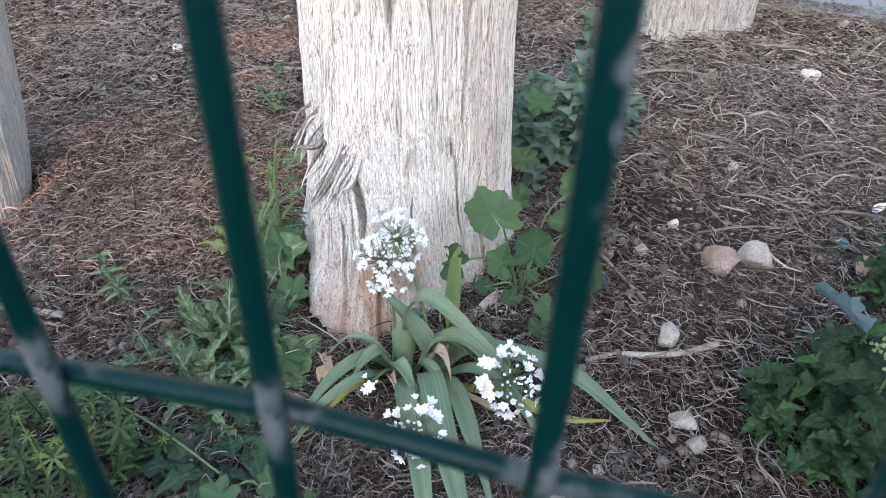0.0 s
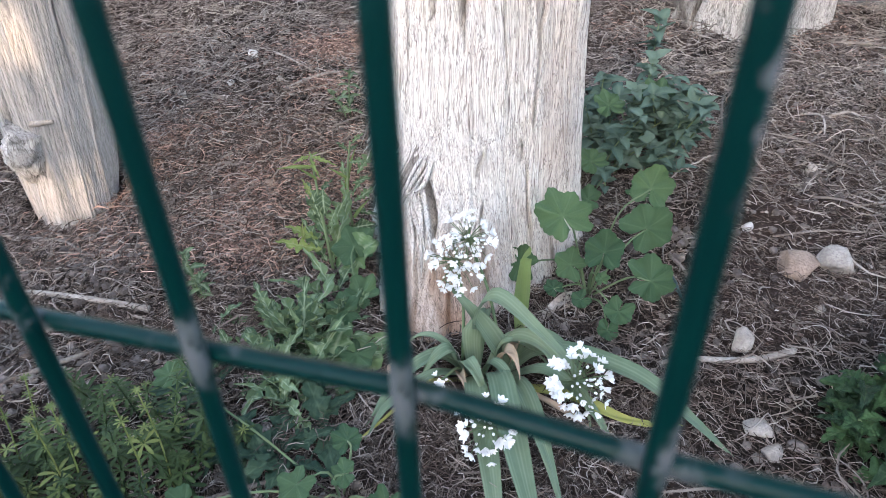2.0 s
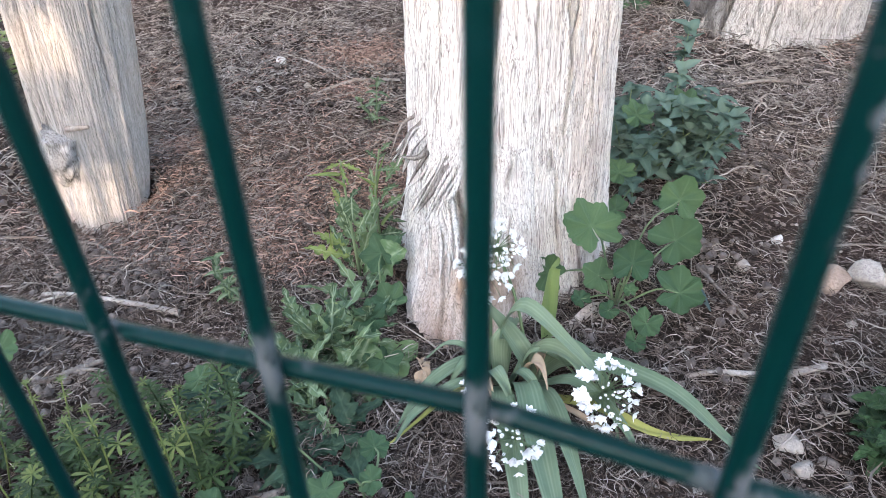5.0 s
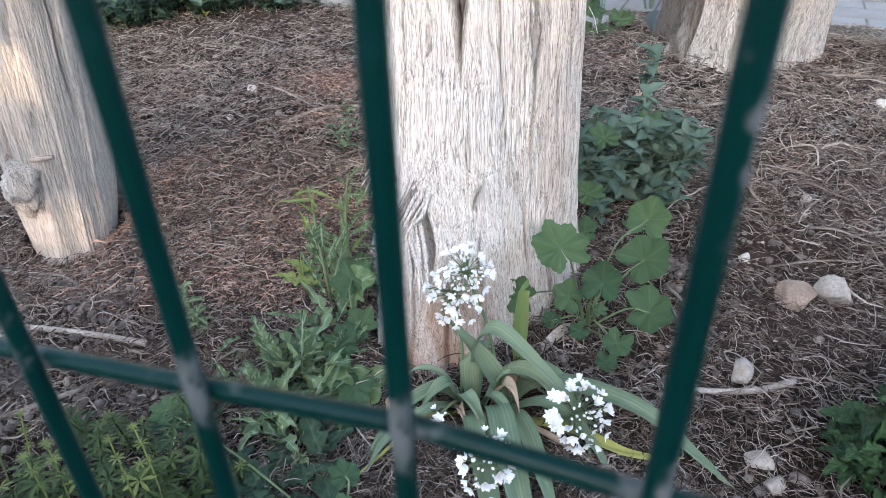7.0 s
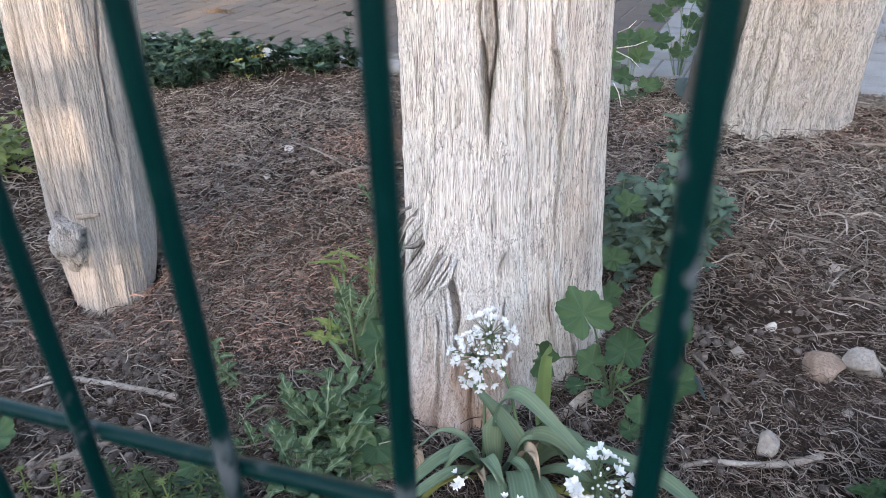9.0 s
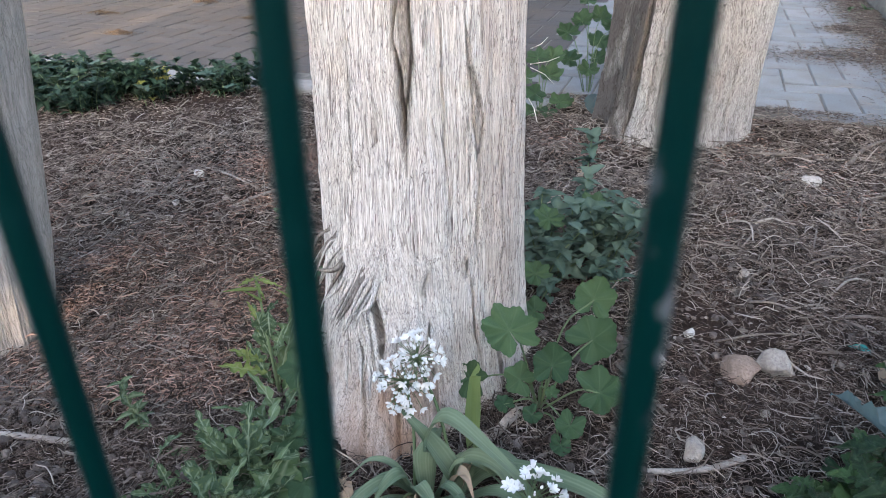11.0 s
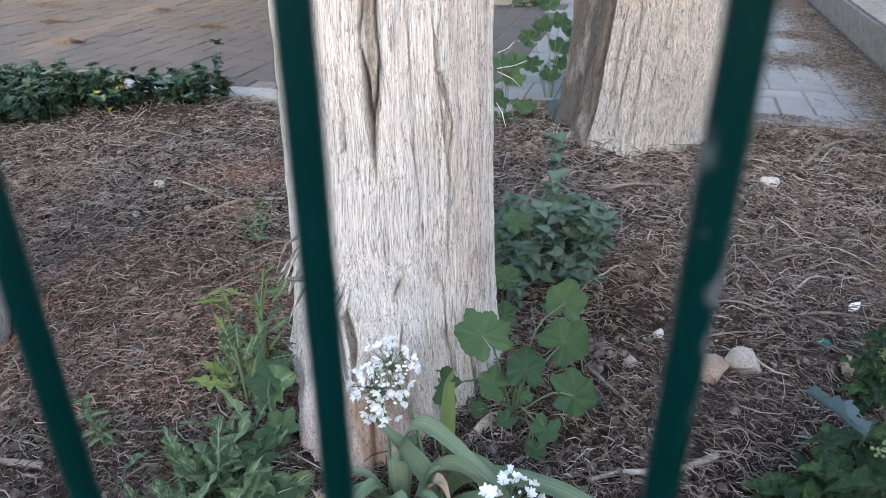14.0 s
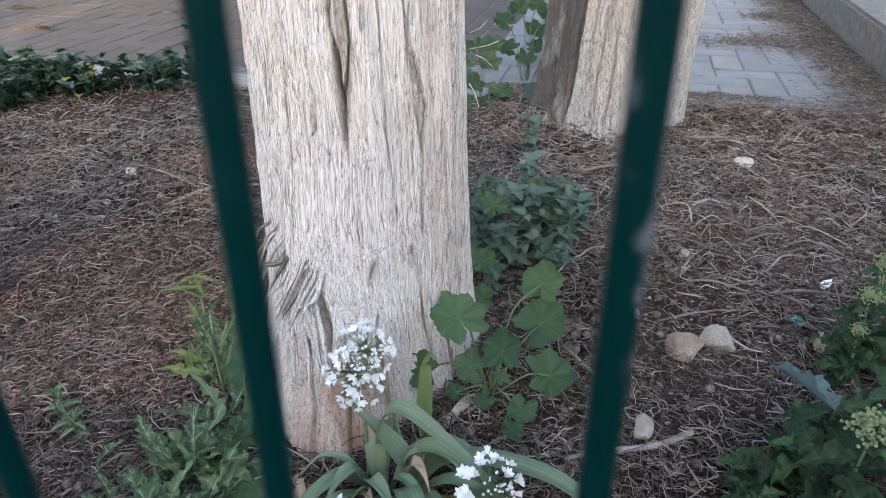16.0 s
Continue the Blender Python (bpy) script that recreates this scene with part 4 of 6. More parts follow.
mallow((0.112, 0.745), [(0.068, 0.735, 0.142, 0.042, 42, 30), (0.196, 0.850, 0.114, 0.037, 50, -20), (0.183, 0.780, 0.095, 0.041, 44, -60), (0.123, 0.725, 0.095, 0.032, 46, -10), (0.083, 0.730, 0.069, 0.026, 40, 60), (0.182, 0.705, 0.067, 0.037, 30, -95), (0.143, 0.680, 0.035, 0.024, 28, 150), (0.129, 0.660, 0.021, 0.018, 26, 170), (0.097, 0.700, 0.036, 0.016, 34, 120), (0.019, 0.745, 0.058, 0.029, 58, 70), (0.062, 0.710, 0.045, 0.015, 36, 40), (0.120, 0.700, 0.071, 0.011, 40, 10), (0.130, 0.740, 0.106, 0.010, 60, 0)],
       "young mallow with round scalloped green leaves beside the trunk", 1)
mallow((-0.165, 0.42), [(-0.201, 0.402, 0.035, 0.024, 18, 140), (-0.107, 0.383, 0.035, 0.024, 24, 170), (-0.156, 0.418, 0.035, 0.018, 20, 100), (-0.186, 0.363, 0.035, 0.021, 12, 180), (-0.218, 0.353, 0.035, 0.017, 15, 60), (-0.161, 0.459, 0.035, 0.020, 22, 20), (-0.305, 0.372, 0.035, 0.024, 20, 150), (-0.389, 0.538, 0.035, 0.022, 24, 80)],
       "small mallow seedling with flat round leaves on the soil", 2)
mallow((-0.70, 0.54), [(-0.66, 0.50, 0.05, 0.035, 15, 150), (-0.70, 0.515, 0.04, 0.030, 15, 90), (-0.64, 0.535, 0.06, 0.032, 20, 200), (-0.72, 0.56, 0.05, 0.03, 20, 30), (-0.75, 0.50, 0.04, 0.03, 10, 80)], "small mallow seedling among dry litter", 3)
mallow((0.44, 2.33), [(0.477, 2.378, 0.15, 0.046, 40, -30), (0.354, 2.276, 0.20, 0.042, 45, 40), (0.40, 2.30, 0.23, 0.040, 45, 10), (0.46, 2.30, 0.24, 0.042, 45, -20), (0.36, 2.26, 0.12, 0.045, 35, 70), (0.43, 2.28, 0.08, 0.042, 30, 170), (0.50, 2.32, 0.20, 0.045, 40, -50), (0.42, 2.33, 0.29, 0.04, 45, 0), (0.47, 2.35, 0.10, 0.04, 30, -90)],
       "tall mallow with large round leaves at the trunk's foot", 4)
mallow((0.26, 2.12), [(0.285, 2.14, 0.10, 0.046, 35, 10), (0.24, 2.08, 0.06, 0.042, 30, 60), (0.31, 2.06, 0.04, 0.04, 25, -60), (0.25, 2.16, 0.15, 0.042, 40, 20), (0.21, 2.13, 0.10, 0.045, 35, 60), (0.30, 2.20, 0.14, 0.045, 40, -20), (0.27, 2.03, 0.02, 0.035, 20, 150), (0.22, 2.04, 0.02, 0.035, 20, 120), (0.33, 2.10, 0.03, 0.035, 20, -110)],
       "low mallow clump with round leaves by the paving", 5)

OVATE = {}


def ovate_mesh(material, teeth, fold, droop):
    key = (material.name, teeth, fold, droop)
    if key not in OVATE:
        OVATE[key] = blade(1.0, 0.56, ovate(teeth), rows=2 * teeth + 2, cols=2, fold=fold, droop=droop).mesh("leaf", material)
    return OVATE[key]


def whorl_mesh(material, seed, n=6):
    r = random.Random(seed)
    s = Shape()
    for k in range(n):
        b = blade(r.uniform(0.6, 1.1), 0.60, ovate(4, 0.22), 9, 2, 0.4, r.uniform(0.1, 0.6))
        m = facing((0, 0, r.uniform(-0.25, 0.25)), 360 * k / n + r.uniform(-25, 25), r.uniform(0, 55), r.uniform(-25, 25))
        s.add([m @ Vector(p) for p in b.v], b.f, vein=[b.at["vein"][i] for i in range(len(b.v))])
    return s.mesh("leaf_whorl", material)


HEDGE = [whorl_mesh(LEAF_DARK, 400 + k) for k in range(7)] + [whorl_mesh(LEAF_BLUE, 410), whorl_mesh(LEAF_YELLOW, 411, 3)]


def shoots(name, base, stems, material, leaf, label, category, seed, teeth=5, tip_cluster=True, group="", pairs=0.022, meshes=None, dense=None):
    """A herb of leafy shoots: stems are (x, y, height, lean x, lean y)."""
    r = random.Random(seed)
    root = Vector((base[0], base[1], soil_z(base[0], base[1])))
    ob = thing(name, root, label, category, group)
    for x, y, h, lx, ly in stems:
        p0 = Vector((x, y, 0)) - Vector((root.x, root.y, 0))
        line = bent([p0, p0 + Vector((lx * 0.35, ly * 0.35, h * 0.55)), p0 + Vector((lx, ly, h))], 8)
        part("stem", Shape().tube(line, 0.0017, 0.001, 5).mesh("stem", STEM), ob)
        levels_ = max(3, int(h / pairs))
        turn = r.uniform(0, 180)
        if dense:                       # small leaves in crossed pairs, one whorl at each joint
            for k in range(1, levels_ + 1):
                t = k / levels_
                q = line[min(8, int(t * 8))]
                part("leaf_whorl", r.choice(dense), ob, Matrix.Translation(q) @ Matrix.Rotation(r.uniform(-0.35, 0.35), 4, "X") @ Matrix.Rotation(r.uniform(0, 6), 4, "Z") @ Matrix.Scale(leaf * r.uniform(0.75, 1.2), 4))
            continue
        for k in range(1, levels_ + 1):
            t = k / levels_
            q = line[min(8, int(t * 8))].lerp(line[min(8, int(t * 8) + 1)], t * 8 - int(t * 8))
            size = leaf * (0.65 + 0.45 * math.sin(math.pi * min(1, 0.25 + 0.6 * t))) * r.uniform(0.8, 1.15)
            turn += 90 + r.uniform(-15, 15)
            for side in (0, 180):
                m = facing(q, turn + side + r.uniform(-18, 18), r.uniform(5, 40) + (20 if t > 0.85 else 0), r.uniform(-20, 20), size)
                part("leaf", r.choice(meshes) if meshes else ovate_mesh(material, teeth, 0.35, r.choice((0.25, 0.5))), ob, m)
        if tip_cluster:
            for k in range(4):
                part("leaf", ovate_mesh(material, teeth, 0.35, 0.25), ob, facing(line[-1], 90 * k + r.uniform(-20, 20), r.uniform(40, 65), 0, leaf * r.uniform(0.35, 0.6)))
    return ob


r_ = random.Random(21)
bush = [(0.19 + r_.uniform(-0.045, 0.09), 1.08 + r_.uniform(-0.06, 0.12), r_.uniform(0.07, 0.16), r_.uniform(-0.03, 0.05), r_.uniform(-0.06, 0.0)) for _ in range(24)]
bush += [(0.28, 1.17, 0.09, 0.05, -0.03), (0.31, 1.15, 0.07, 0.02, -0.02), (0.245, 1.24, 0.20, 0.01, 0.02), (0.16, 1.02, 0.05, -0.01, -0.03), (0.25, 1.05, 0.05, 0.02, -0.05)]
shoots("leafy_weed", (0.20, 1.10), bush, LEAF_BLUE, 0.031, "bushy weed with blue-green leaves behind the trunk", "plant", 22, 4, pairs=0.016, dense=[whorl_mesh(LEAF_BLUE, 420 + k, 5) for k in range(6)])
mallow((0.22, 1.15), [(0.243, 1.117, 0.13, 0.036, 30, -20), (0.13, 1.0, 0.07, 0.03, 30, 40), (0.125, 0.95, 0.03, 0.028, 25, 80), (0.21, 0.99, 0.02, 0.024, 20, 160), (0.155, 1.06, 0.14, 0.03, 35, 20)], "mallow leaves among the bushy weed", 6)
shoots("leafy_weed", (-0.325, 1.28), [(-0.325, 1.28, 0.10, 0.01, -0.01), (-0.33, 1.27, 0.06, -0.02, -0.01)], LEAF_THISTLE, 0.024, "thin upright weed sprout in the litter", "plant", 23, 3, pairs=0.014)
shoots("leafy_weed", (-0.43, 0.72), [(-0.43, 0.72, 0.08, -0.005, 0.0), (-0.425, 0.715, 0.05, 0.01, -0.01)], LEAF_THISTLE, 0.02, "thin yellowish weed sprout in the litter", "plant", 24, 3, pairs=0.012)

r_ = random.Random(31)
for k in range(15):
    u = -3.175 + 0.125 * k
    stems = []
    for _ in range(40 if k < 13 else 22):
        p = U * (u + r_.uniform(-0.07, 0.07)) + V * ((1.77 if k < 12 else 1.86 if k == 12 else 1.98) + r_.uniform(-0.17, 0.18) * (1.0 if k < 12 else 0.5))
        stems.append((p.x, p.y, r_.uniform(0.055, 0.115) * (1.0 if k < 13 else 0.8), r_.uniform(-0.03, 0.03), r_.uniform(-0.06, 0.02)))
    if k == 14:
        stems.append((stems[0][0], stems[0][1], 0.18, 0.02, 0.0))
    shoots("nettle_clump", stems[0][:2], stems, LEAF_DARK, 0.032, "dark green nettle-like weeds along the bed's edge", "plant", 40 + k, 4, group="weeds along the edging", pairs=0.025, dense=HEDGE[:8] if k % 5 != 2 else HEDGE)

# sunlight on this clump is put into its paler leaf colour
shoots("leafy_weed", (-1.27, 1.42), [(-1.27 + r_.uniform(-0.09, 0.09), 1.42 + r_.uniform(-0.07, 0.07), r_.uniform(0.06, 0.15), r_.uniform(-0.02, 0.02), -0.02) for _ in range(14)], LEAF_FRESH, 0.042, "sunlit yellow-green weeds beyond the leaning trunk", "plant", 59, 4)

# big-leaved goosefoot with a pale flower head
r_ = random.Random(61)


GOOSE_LEAF = [toothed_leaf(GOOSE, 0.92 - 0.06 * k, 0.25 + 0.12 * k, 0.14 + 0.14 * k, 3 + k, 5, (0.28, 0.58), 0.36, 0.12, 0.06) for k in range(5)]


def flower_head(ob, at, size, n, seed):
    r = random.Random(seed)
    s = Shape()
    for _ in range(n):
        d = Vector((r.gauss(0, 1), r.gauss(0, 1), abs(r.gauss(0, 1)))).normalized() * size * r.uniform(0.3, 1)
        q = Vector(at) + d
        w = size * 0.085
        vs = [q + Vector((w, 0, 0)), q + Vector((0, w, 0)), q + Vector((-w, 0, 0)), q + Vector((0, -w, 0)), q + Vector((0, 0, w)), q + Vector((0, 0, -w))]
        s.add(vs, [(0, 1, 4), (1, 2, 4), (2, 3, 4), (3, 0, 4), (1, 0, 5), (2, 1, 5), (3, 2, 5), (0, 3, 5)])
    part("flower_head", s.mesh("flower_head", SEED), ob, label="pale green budding flower head")


def goosefoot(base, stems, label, seed):
    r = random.Random(seed)
    root = Vector((base[0], base[1], 0))
    ob = thing("goosefoot_plant", root, label, "plant")
    for x, y, h, size, head in stems:
        p0, p1 = Vector((x, y, 0)) - root, Vector((x + r.uniform(-0.02, 0.02), y - 0.02, h)) - root
        line = bent([p0, (p0 + p1) / 2 + Vector((0.01, 0, 0)), p1], 8)
        part("stem", Shape().tube(line, 0.003, 0.0016, 6).mesh("stem", STEM), ob)
        turn = r.uniform(0, 360)
        n = 10 if size > 0.05 else 16
        for k in range(n):
            t = 0.2 + 0.8 * k / (n - 1)
            turn += 137
            q = line[0].lerp(line[-1], t)
            m = facing(q, turn, r.uniform(-15, 22) + 22 * t, r.uniform(-20, 20), size * r.uniform(0.8, 1.2) * (1.1 - 0.45 * t))
            part("leaf", r.choice(GOOSE_LEAF), ob, m)
        if head:
            flower_head(ob, line[-1] + Vector((0, 0, 0.012)), head, 190, seed + k)
    return ob


big = goosefoot((0.47, 0.55), [(0.430, 0.508, 0.140, 0.068, 0.030), (0.40, 0.57, 0.06, 0.044, 0), (0.375, 0.53, 0.05, 0.040, 0), (0.475, 0.62, 0.08, 0.070, 0), (0.47, 0.44, 0.11, 0.078, 0), (0.53, 0.53, 0.15, 0.075, 0.02), (0.405, 0.475, 0.07, 0.048, 0), (0.44, 0.56, 0.09, 0.050, 0), (0.55, 0.60, 0.12, 0.075, 0), (0.46, 0.40, 0.08, 0.085, 0)], "bushy goosefoot with coarse toothed dark green leaves", 62)

goosefoot((0.66, 0.80), [(0.60, 0.75, 0.13, 0.045, 0.018), (0.64, 0.78, 0.16, 0.045, 0.02), (0.66, 0.74, 0.12, 0.05, 0.015), (0.585, 0.735, 0.09, 0.04, 0.014)], "taller goosefoot with pale budding flower heads", 64)
part("leaf", blade(0.112, 0.032, ovate(8, 0.32), 32, 3, 1.1, 0.05, 0.6).mesh("leaf", LEAF_DEAD_BLUE), big, facing((-0.014, 0.005, 0.122), 4, -9, 28), "folded blue-grey leaf")

# sow thistles and weeds left of the trunk
LOBED = [toothed_leaf(LEAF_THISTLE, 0.50 - 0.04 * k, 0.45, 0.15 + 0.14 * k, 5 + k, 4 + k % 3, (0.62, 1.0), 0.58, -0.03, 0.035) for k in range(5)]
LOBED_PALE = [toothed_leaf(LEAF_FRESH, 0.40 - 0.04 * k, 0.45, 0.15 + 0.2 * k, 15 + k, 5 + k % 2, (0.62, 1.0), 0.52, -0.03, 0.035) for k in range(4)]
BROAD = [toothed_leaf(LEAF_MID, 0.86 - 0.1 * k, 0.18, 0.10 + 0.1 * k, 31 + k, 5, (0.22, 0.50), 0.52, 0.02, 0.05) for k in range(3)]
OVAL = [toothed_leaf(LEAF_THISTLE, 0.60, 0.25, 0.25, 41, 5, (0.04, 0.12), 0.45, 0.05, 0.03)]


def rosette(name, base, leaves, label, seed, meshes):
    """Leaves from one root: (heading, length, pitch)."""
    r = random.Random(seed)
    root = Vector((base[0], base[1], soil_z(base[0], base[1]) - 0.003))
    ob = thing(name, root, label, "plant", group="weeds left of the trunk")
    for hd, ln, pt in leaves:
        part("leaf", r.choice(meshes), ob, facing((r.uniform(-0.01, 0.01), r.uniform(-0.01, 0.01), 0.004), hd, pt, r.uniform(-20, 20), ln))
    return ob


r_ = random.Random(71)
for bx, by, n, ln in ((-0.255, 0.63, 34, 0.078), (-0.29, 0.65, 24, 0.066), (-0.23, 0.585, 22, 0.062), (-0.24, 0.72, 10, 0.06), (-0.21, 0.66, 18, 0.06), (-0.275, 0.575, 22, 0.06), (-0.25, 0.53, 12, 0.05), (-0.345, 0.60, 6, 0.045), (-0.38, 0.66, 5, 0.04), (-0.36, 0.53, 6, 0.045)):
    rosette("sow_thistle", (bx, by), [(r_.uniform(0, 360), ln * r_.uniform(0.6, 1.35), r_.uniform(5, 85)) for _ in range(n)], "sow thistle with jagged lobed light green leaves", int(bx * -1000), LOBED)
NARROW = [blade(1.0, 0.10 + 0.03 * k, lambda s, i: (0.5 + 0.5 * math.sin(math.pi * min(1, s + 0.2))) * (1 - s ** 4), 12, 2, 0.5, 0.15 + 0.2 * k).mesh("leaf", LEAF_FRESH) for k in range(3)]

def lanky(base, stem, leaves, label, seed):
    """A tall weed: its stem, and for each kind of leaf the ends (base, tip) of each one."""
    r = random.Random(seed)
    root = Vector((base[0], base[1], 0))
    ob = thing("leafy_weed", root, label, "plant", group="weeds left of the trunk")
    part("stem", Shape().tube(bent([Vector(p) for p in stem], 12), 0.0028, 0.0013, 6).mesh("stem", STEM), ob)
    for meshes, ends in leaves:
        for x0, y0, z0, x1, y1, z1 in ends:
            p, along = Vector((x0, y0, z0)), Vector((x1 - x0, y1 - y0, z1 - z0))
            up = Vector((r.uniform(-0.4, 0.4), -0.75, 0.75 + r.uniform(-0.3, 0.3)))
            e2 = along.normalized()
            e3 = (up - e2 * up.dot(e2)).normalized()
            e1, n = e2.cross(e3), along.length * 0.92
            m = Matrix(((e1.x * n, e2.x * n, e3.x * n, p.x), (e1.y * n, e2.y * n, e3.y * n, p.y), (e1.z * n, e2.z * n, e3.z * n, p.z), (0, 0, 0, 1)))
            part("leaf", r.choice(meshes), ob, m)
    return ob


lanky((-0.252, 0.786), [(0, 0, 0), (-0.007, 0.010, 0.083), (-0.012, 0.020, 0.142), (-0.013, 0.020, 0.183)],
    [(LOBED_PALE, [(-0.013, 0.020, 0.179, -0.030, 0.000, 0.185), (-0.013, 0.020, 0.179, 0.012, 0.000, 0.188), (-0.013, 0.020, 0.179, -0.021, 0.030, 0.186), (-0.013, 0.020, 0.179, -0.005, 0.030, 0.182), (-0.014, 0.020, 0.177, -0.004, -0.010, 0.180), (-0.012, 0.000, 0.038, -0.074, -0.020, 0.068), (-0.022, 0.020, 0.114, -0.029, 0.020, 0.143), (-0.019, 0.010, 0.050, -0.062, 0.000, 0.081)]),
     (NARROW, [(-0.016, 0.020, 0.162, -0.057, 0.000, 0.177), (-0.010, 0.020, 0.144, -0.029, 0.000, 0.175), (-0.025, 0.000, -0.003, -0.026, 0.000, 0.032), (-0.036, 0.000, 0.055, -0.029, -0.020, 0.099)]),
     (OVAL, [(-0.004, 0.020, 0.128, -0.003, 0.000, 0.091)]),
     (BROAD, [(0.011, -0.010, 0.017, 0.075, -0.030, 0.085)]),
     (LOBED, [(-0.002, 0.000, 0.009, 0.023, 0.020, 0.108), (0.008, 0.000, 0.008, 0.049, 0.010, 0.078), (-0.008, 0.000, 0.018, -0.036, 0.010, 0.085), (-0.003, 0.010, 0.041, -0.031, 0.030, 0.112), (-0.001, 0.010, 0.058, 0.026, 0.030, 0.124), (-0.012, 0.020, 0.068, -0.028, 0.030, 0.132), (-0.011, 0.020, 0.118, 0.005, 0.040, 0.140), (0.001, 0.010, 0.070, 0.019, -0.010, 0.125), (0.004, 0.000, 0.004, 0.038, -0.020, 0.054)])],
    "lanky sow thistle with jagged leaves and a yellow-green top", 73)
lanky((-0.232, 0.850), [(0, 0, 0), (-0.003, 0.010, 0.101), (0.006, 0.020, 0.169)],
    [(LOBED, [(0.002, 0.020, 0.153, -0.015, 0.020, 0.168), (0.006, 0.020, 0.163, 0.023, 0.030, 0.180), (0.003, 0.010, 0.139, 0.031, 0.000, 0.154), (0.002, 0.010, 0.083, 0.015, 0.030, 0.117), (0.007, 0.000, 0.081, 0.040, 0.000, 0.108), (0.001, 0.000, 0.064, 0.036, -0.010, 0.072), (-0.002, 0.010, 0.101, -0.014, 0.020, 0.137), (-0.001, 0.000, 0.073, -0.010, 0.000, 0.112), (0.003, 0.020, 0.149, 0.010, 0.040, 0.162), (0.002, 0.020, 0.098, 0.029, 0.020, 0.114), (0.011, 0.020, 0.115, 0.036, 0.030, 0.158), (0.009, -0.010, 0.031, -0.007, -0.020, 0.057)]),
     (NARROW, [(-0.003, 0.010, 0.114, -0.021, 0.000, 0.136), (0.007, -0.010, 0.058, 0.024, -0.010, 0.092), (-0.004, 0.010, 0.097, 0.003, 0.020, 0.161)]),
     (OVAL, [(0.003, -0.010, 0.040, 0.037, -0.020, 0.057)])],
    "dark jagged weed growing against the trunk", 74)
mallow((-0.20, 0.72), [(-0.212, 0.768, 0.06, 0.036, 25, 30), (-0.19, 0.70, 0.03, 0.03, 20, 60), (-0.205, 0.655, 0.04, 0.03, 15, 100), (-0.18, 0.60, 0.02, 0.028, 12, 160)], "mallow leaves at the foot of the trunk", 7)
rosette("sow_thistle", (-0.222, 0.572), [(-50, 0.108, 20), (-80, 0.07, 14), (-20, 0.09, 40)], "broad lobed leaf lying against the trunk", 76, BROAD)
DARK_ROS = [toothed_leaf(LEAF_DARK, 0.50, 0.3, 0.4 + 0.15 * k, 51 + k, 5, (0.30, 0.62), 0.5, 0.0, 0.05) for k in range(2)]
for bx, by in ((-0.205, 0.50), (-0.24, 0.46), (-0.30, 0.47), (-0.36, 0.54)):
    rosette("broad_weed", (bx, by), [(r_.uniform(0, 360), r_.uniform(0.04, 0.075), r_.uniform(10, 60)) for _ in range(11)], "dark green broad-leaved weed rosette", int(by * 1000), DARK_ROS)

# cleavers: stems with whorls of narrow leaves
WHORL = Shape()
for k in range(7):
    m = Matrix.Rotation(2 * math.pi * k / 7, 4, "Z") @ Matrix.Rotation(0.25, 4, "X")
    b = blade(1.0, 0.30, lambda s, i: max(0.06, s) ** 0.7 * (1 - s ** 5) * 1.25, 7, 1, 0.3, 0.25)
    WHORL.add([m @ Vector(p) for p in b.v], b.f, vein=[b.at["vein"][i] for i in range(len(b.v))])
WHORL_MESH = WHORL.mesh("leaf_whorl", LEAF_GALIUM)
WHORL_TIP = Shape().add(WHORL.v, WHORL.f).mesh("leaf_whorl", LEAF_TIP)


def cleavers(base, n, reach, seed):
    r = random.Random(seed)
    root = Vector((base[0], base[1], 0))
    ob = thing("cleavers_plant", root, "sprawling cleavers with whorls of narrow leaves", "plant", group="cleavers by the fence")
    for _ in range(n):
        a = r.uniform(0, 6.28)
        rr = reach * math.sqrt(r.uniform(0, 1))
        p0 = Vector((rr * math.cos(a), rr * math.sin(a), 0))
        h = r.uniform(0.03, 0.11)
        p1 = p0 + Vector((r.uniform(-0.05, 0.05), r.uniform(-0.05, 0.05), h))
        line = bent([p0, (p0 + p1) / 2 + Vector((r.uniform(-0.01, 0.01), r.uniform(-0.01, 0.01), 0.005)), p1], 6)
        part("stem", Shape().tube(line, 0.001, 0.0008, 4).mesh("stem", LEAF_GALIUM), ob)
        fresh = r.random() < 0.2
        for k in range(2, 7):
            q = line[k]
            part("leaf_whorl", WHORL_TIP if (k == 6 and r.random() < 0.5) or (k == 5 and fresh) else WHORL_MESH, ob, Matrix.Translation(q) @ Matrix.Rotation(r.uniform(-0.4, 0.4), 4, "X") @ Matrix.Rotation(r.uniform(0, 6), 4, "Z") @ Matrix.Scale(r.uniform(0.010, 0.020) * (0.6 if k == 6 else 1), 4))
    for _ in range(n // 7):             # upright pale stalks with small tips
        p0 = Vector((r.uniform(-reach, reach), r.uniform(-reach, reach), 0.02))
        p1 = p0 + Vector((r.uniform(-0.02, 0.03), r.uniform(0.0, 0.03), r.uniform(0.10, 0.14)))
        line = bent([p0, (p0 + p1) / 2 + Vector((0.004, 0, 0)), p1], 6)
        part("stem", Shape().tube(line, 0.0011, 0.0008, 5).mesh("stem", LEAF_TIP), ob)
        for k, size in ((4, 0.006), (5, 0.008), (6, 0.006), (6, 0.004)):
            part("leaf_whorl", WHORL_TIP, ob, Matrix.Translation(line[k]) @ Matrix.Rotation(r.uniform(0, 6), 4, "Z") @ Matrix.Scale(size, 4))
    return ob


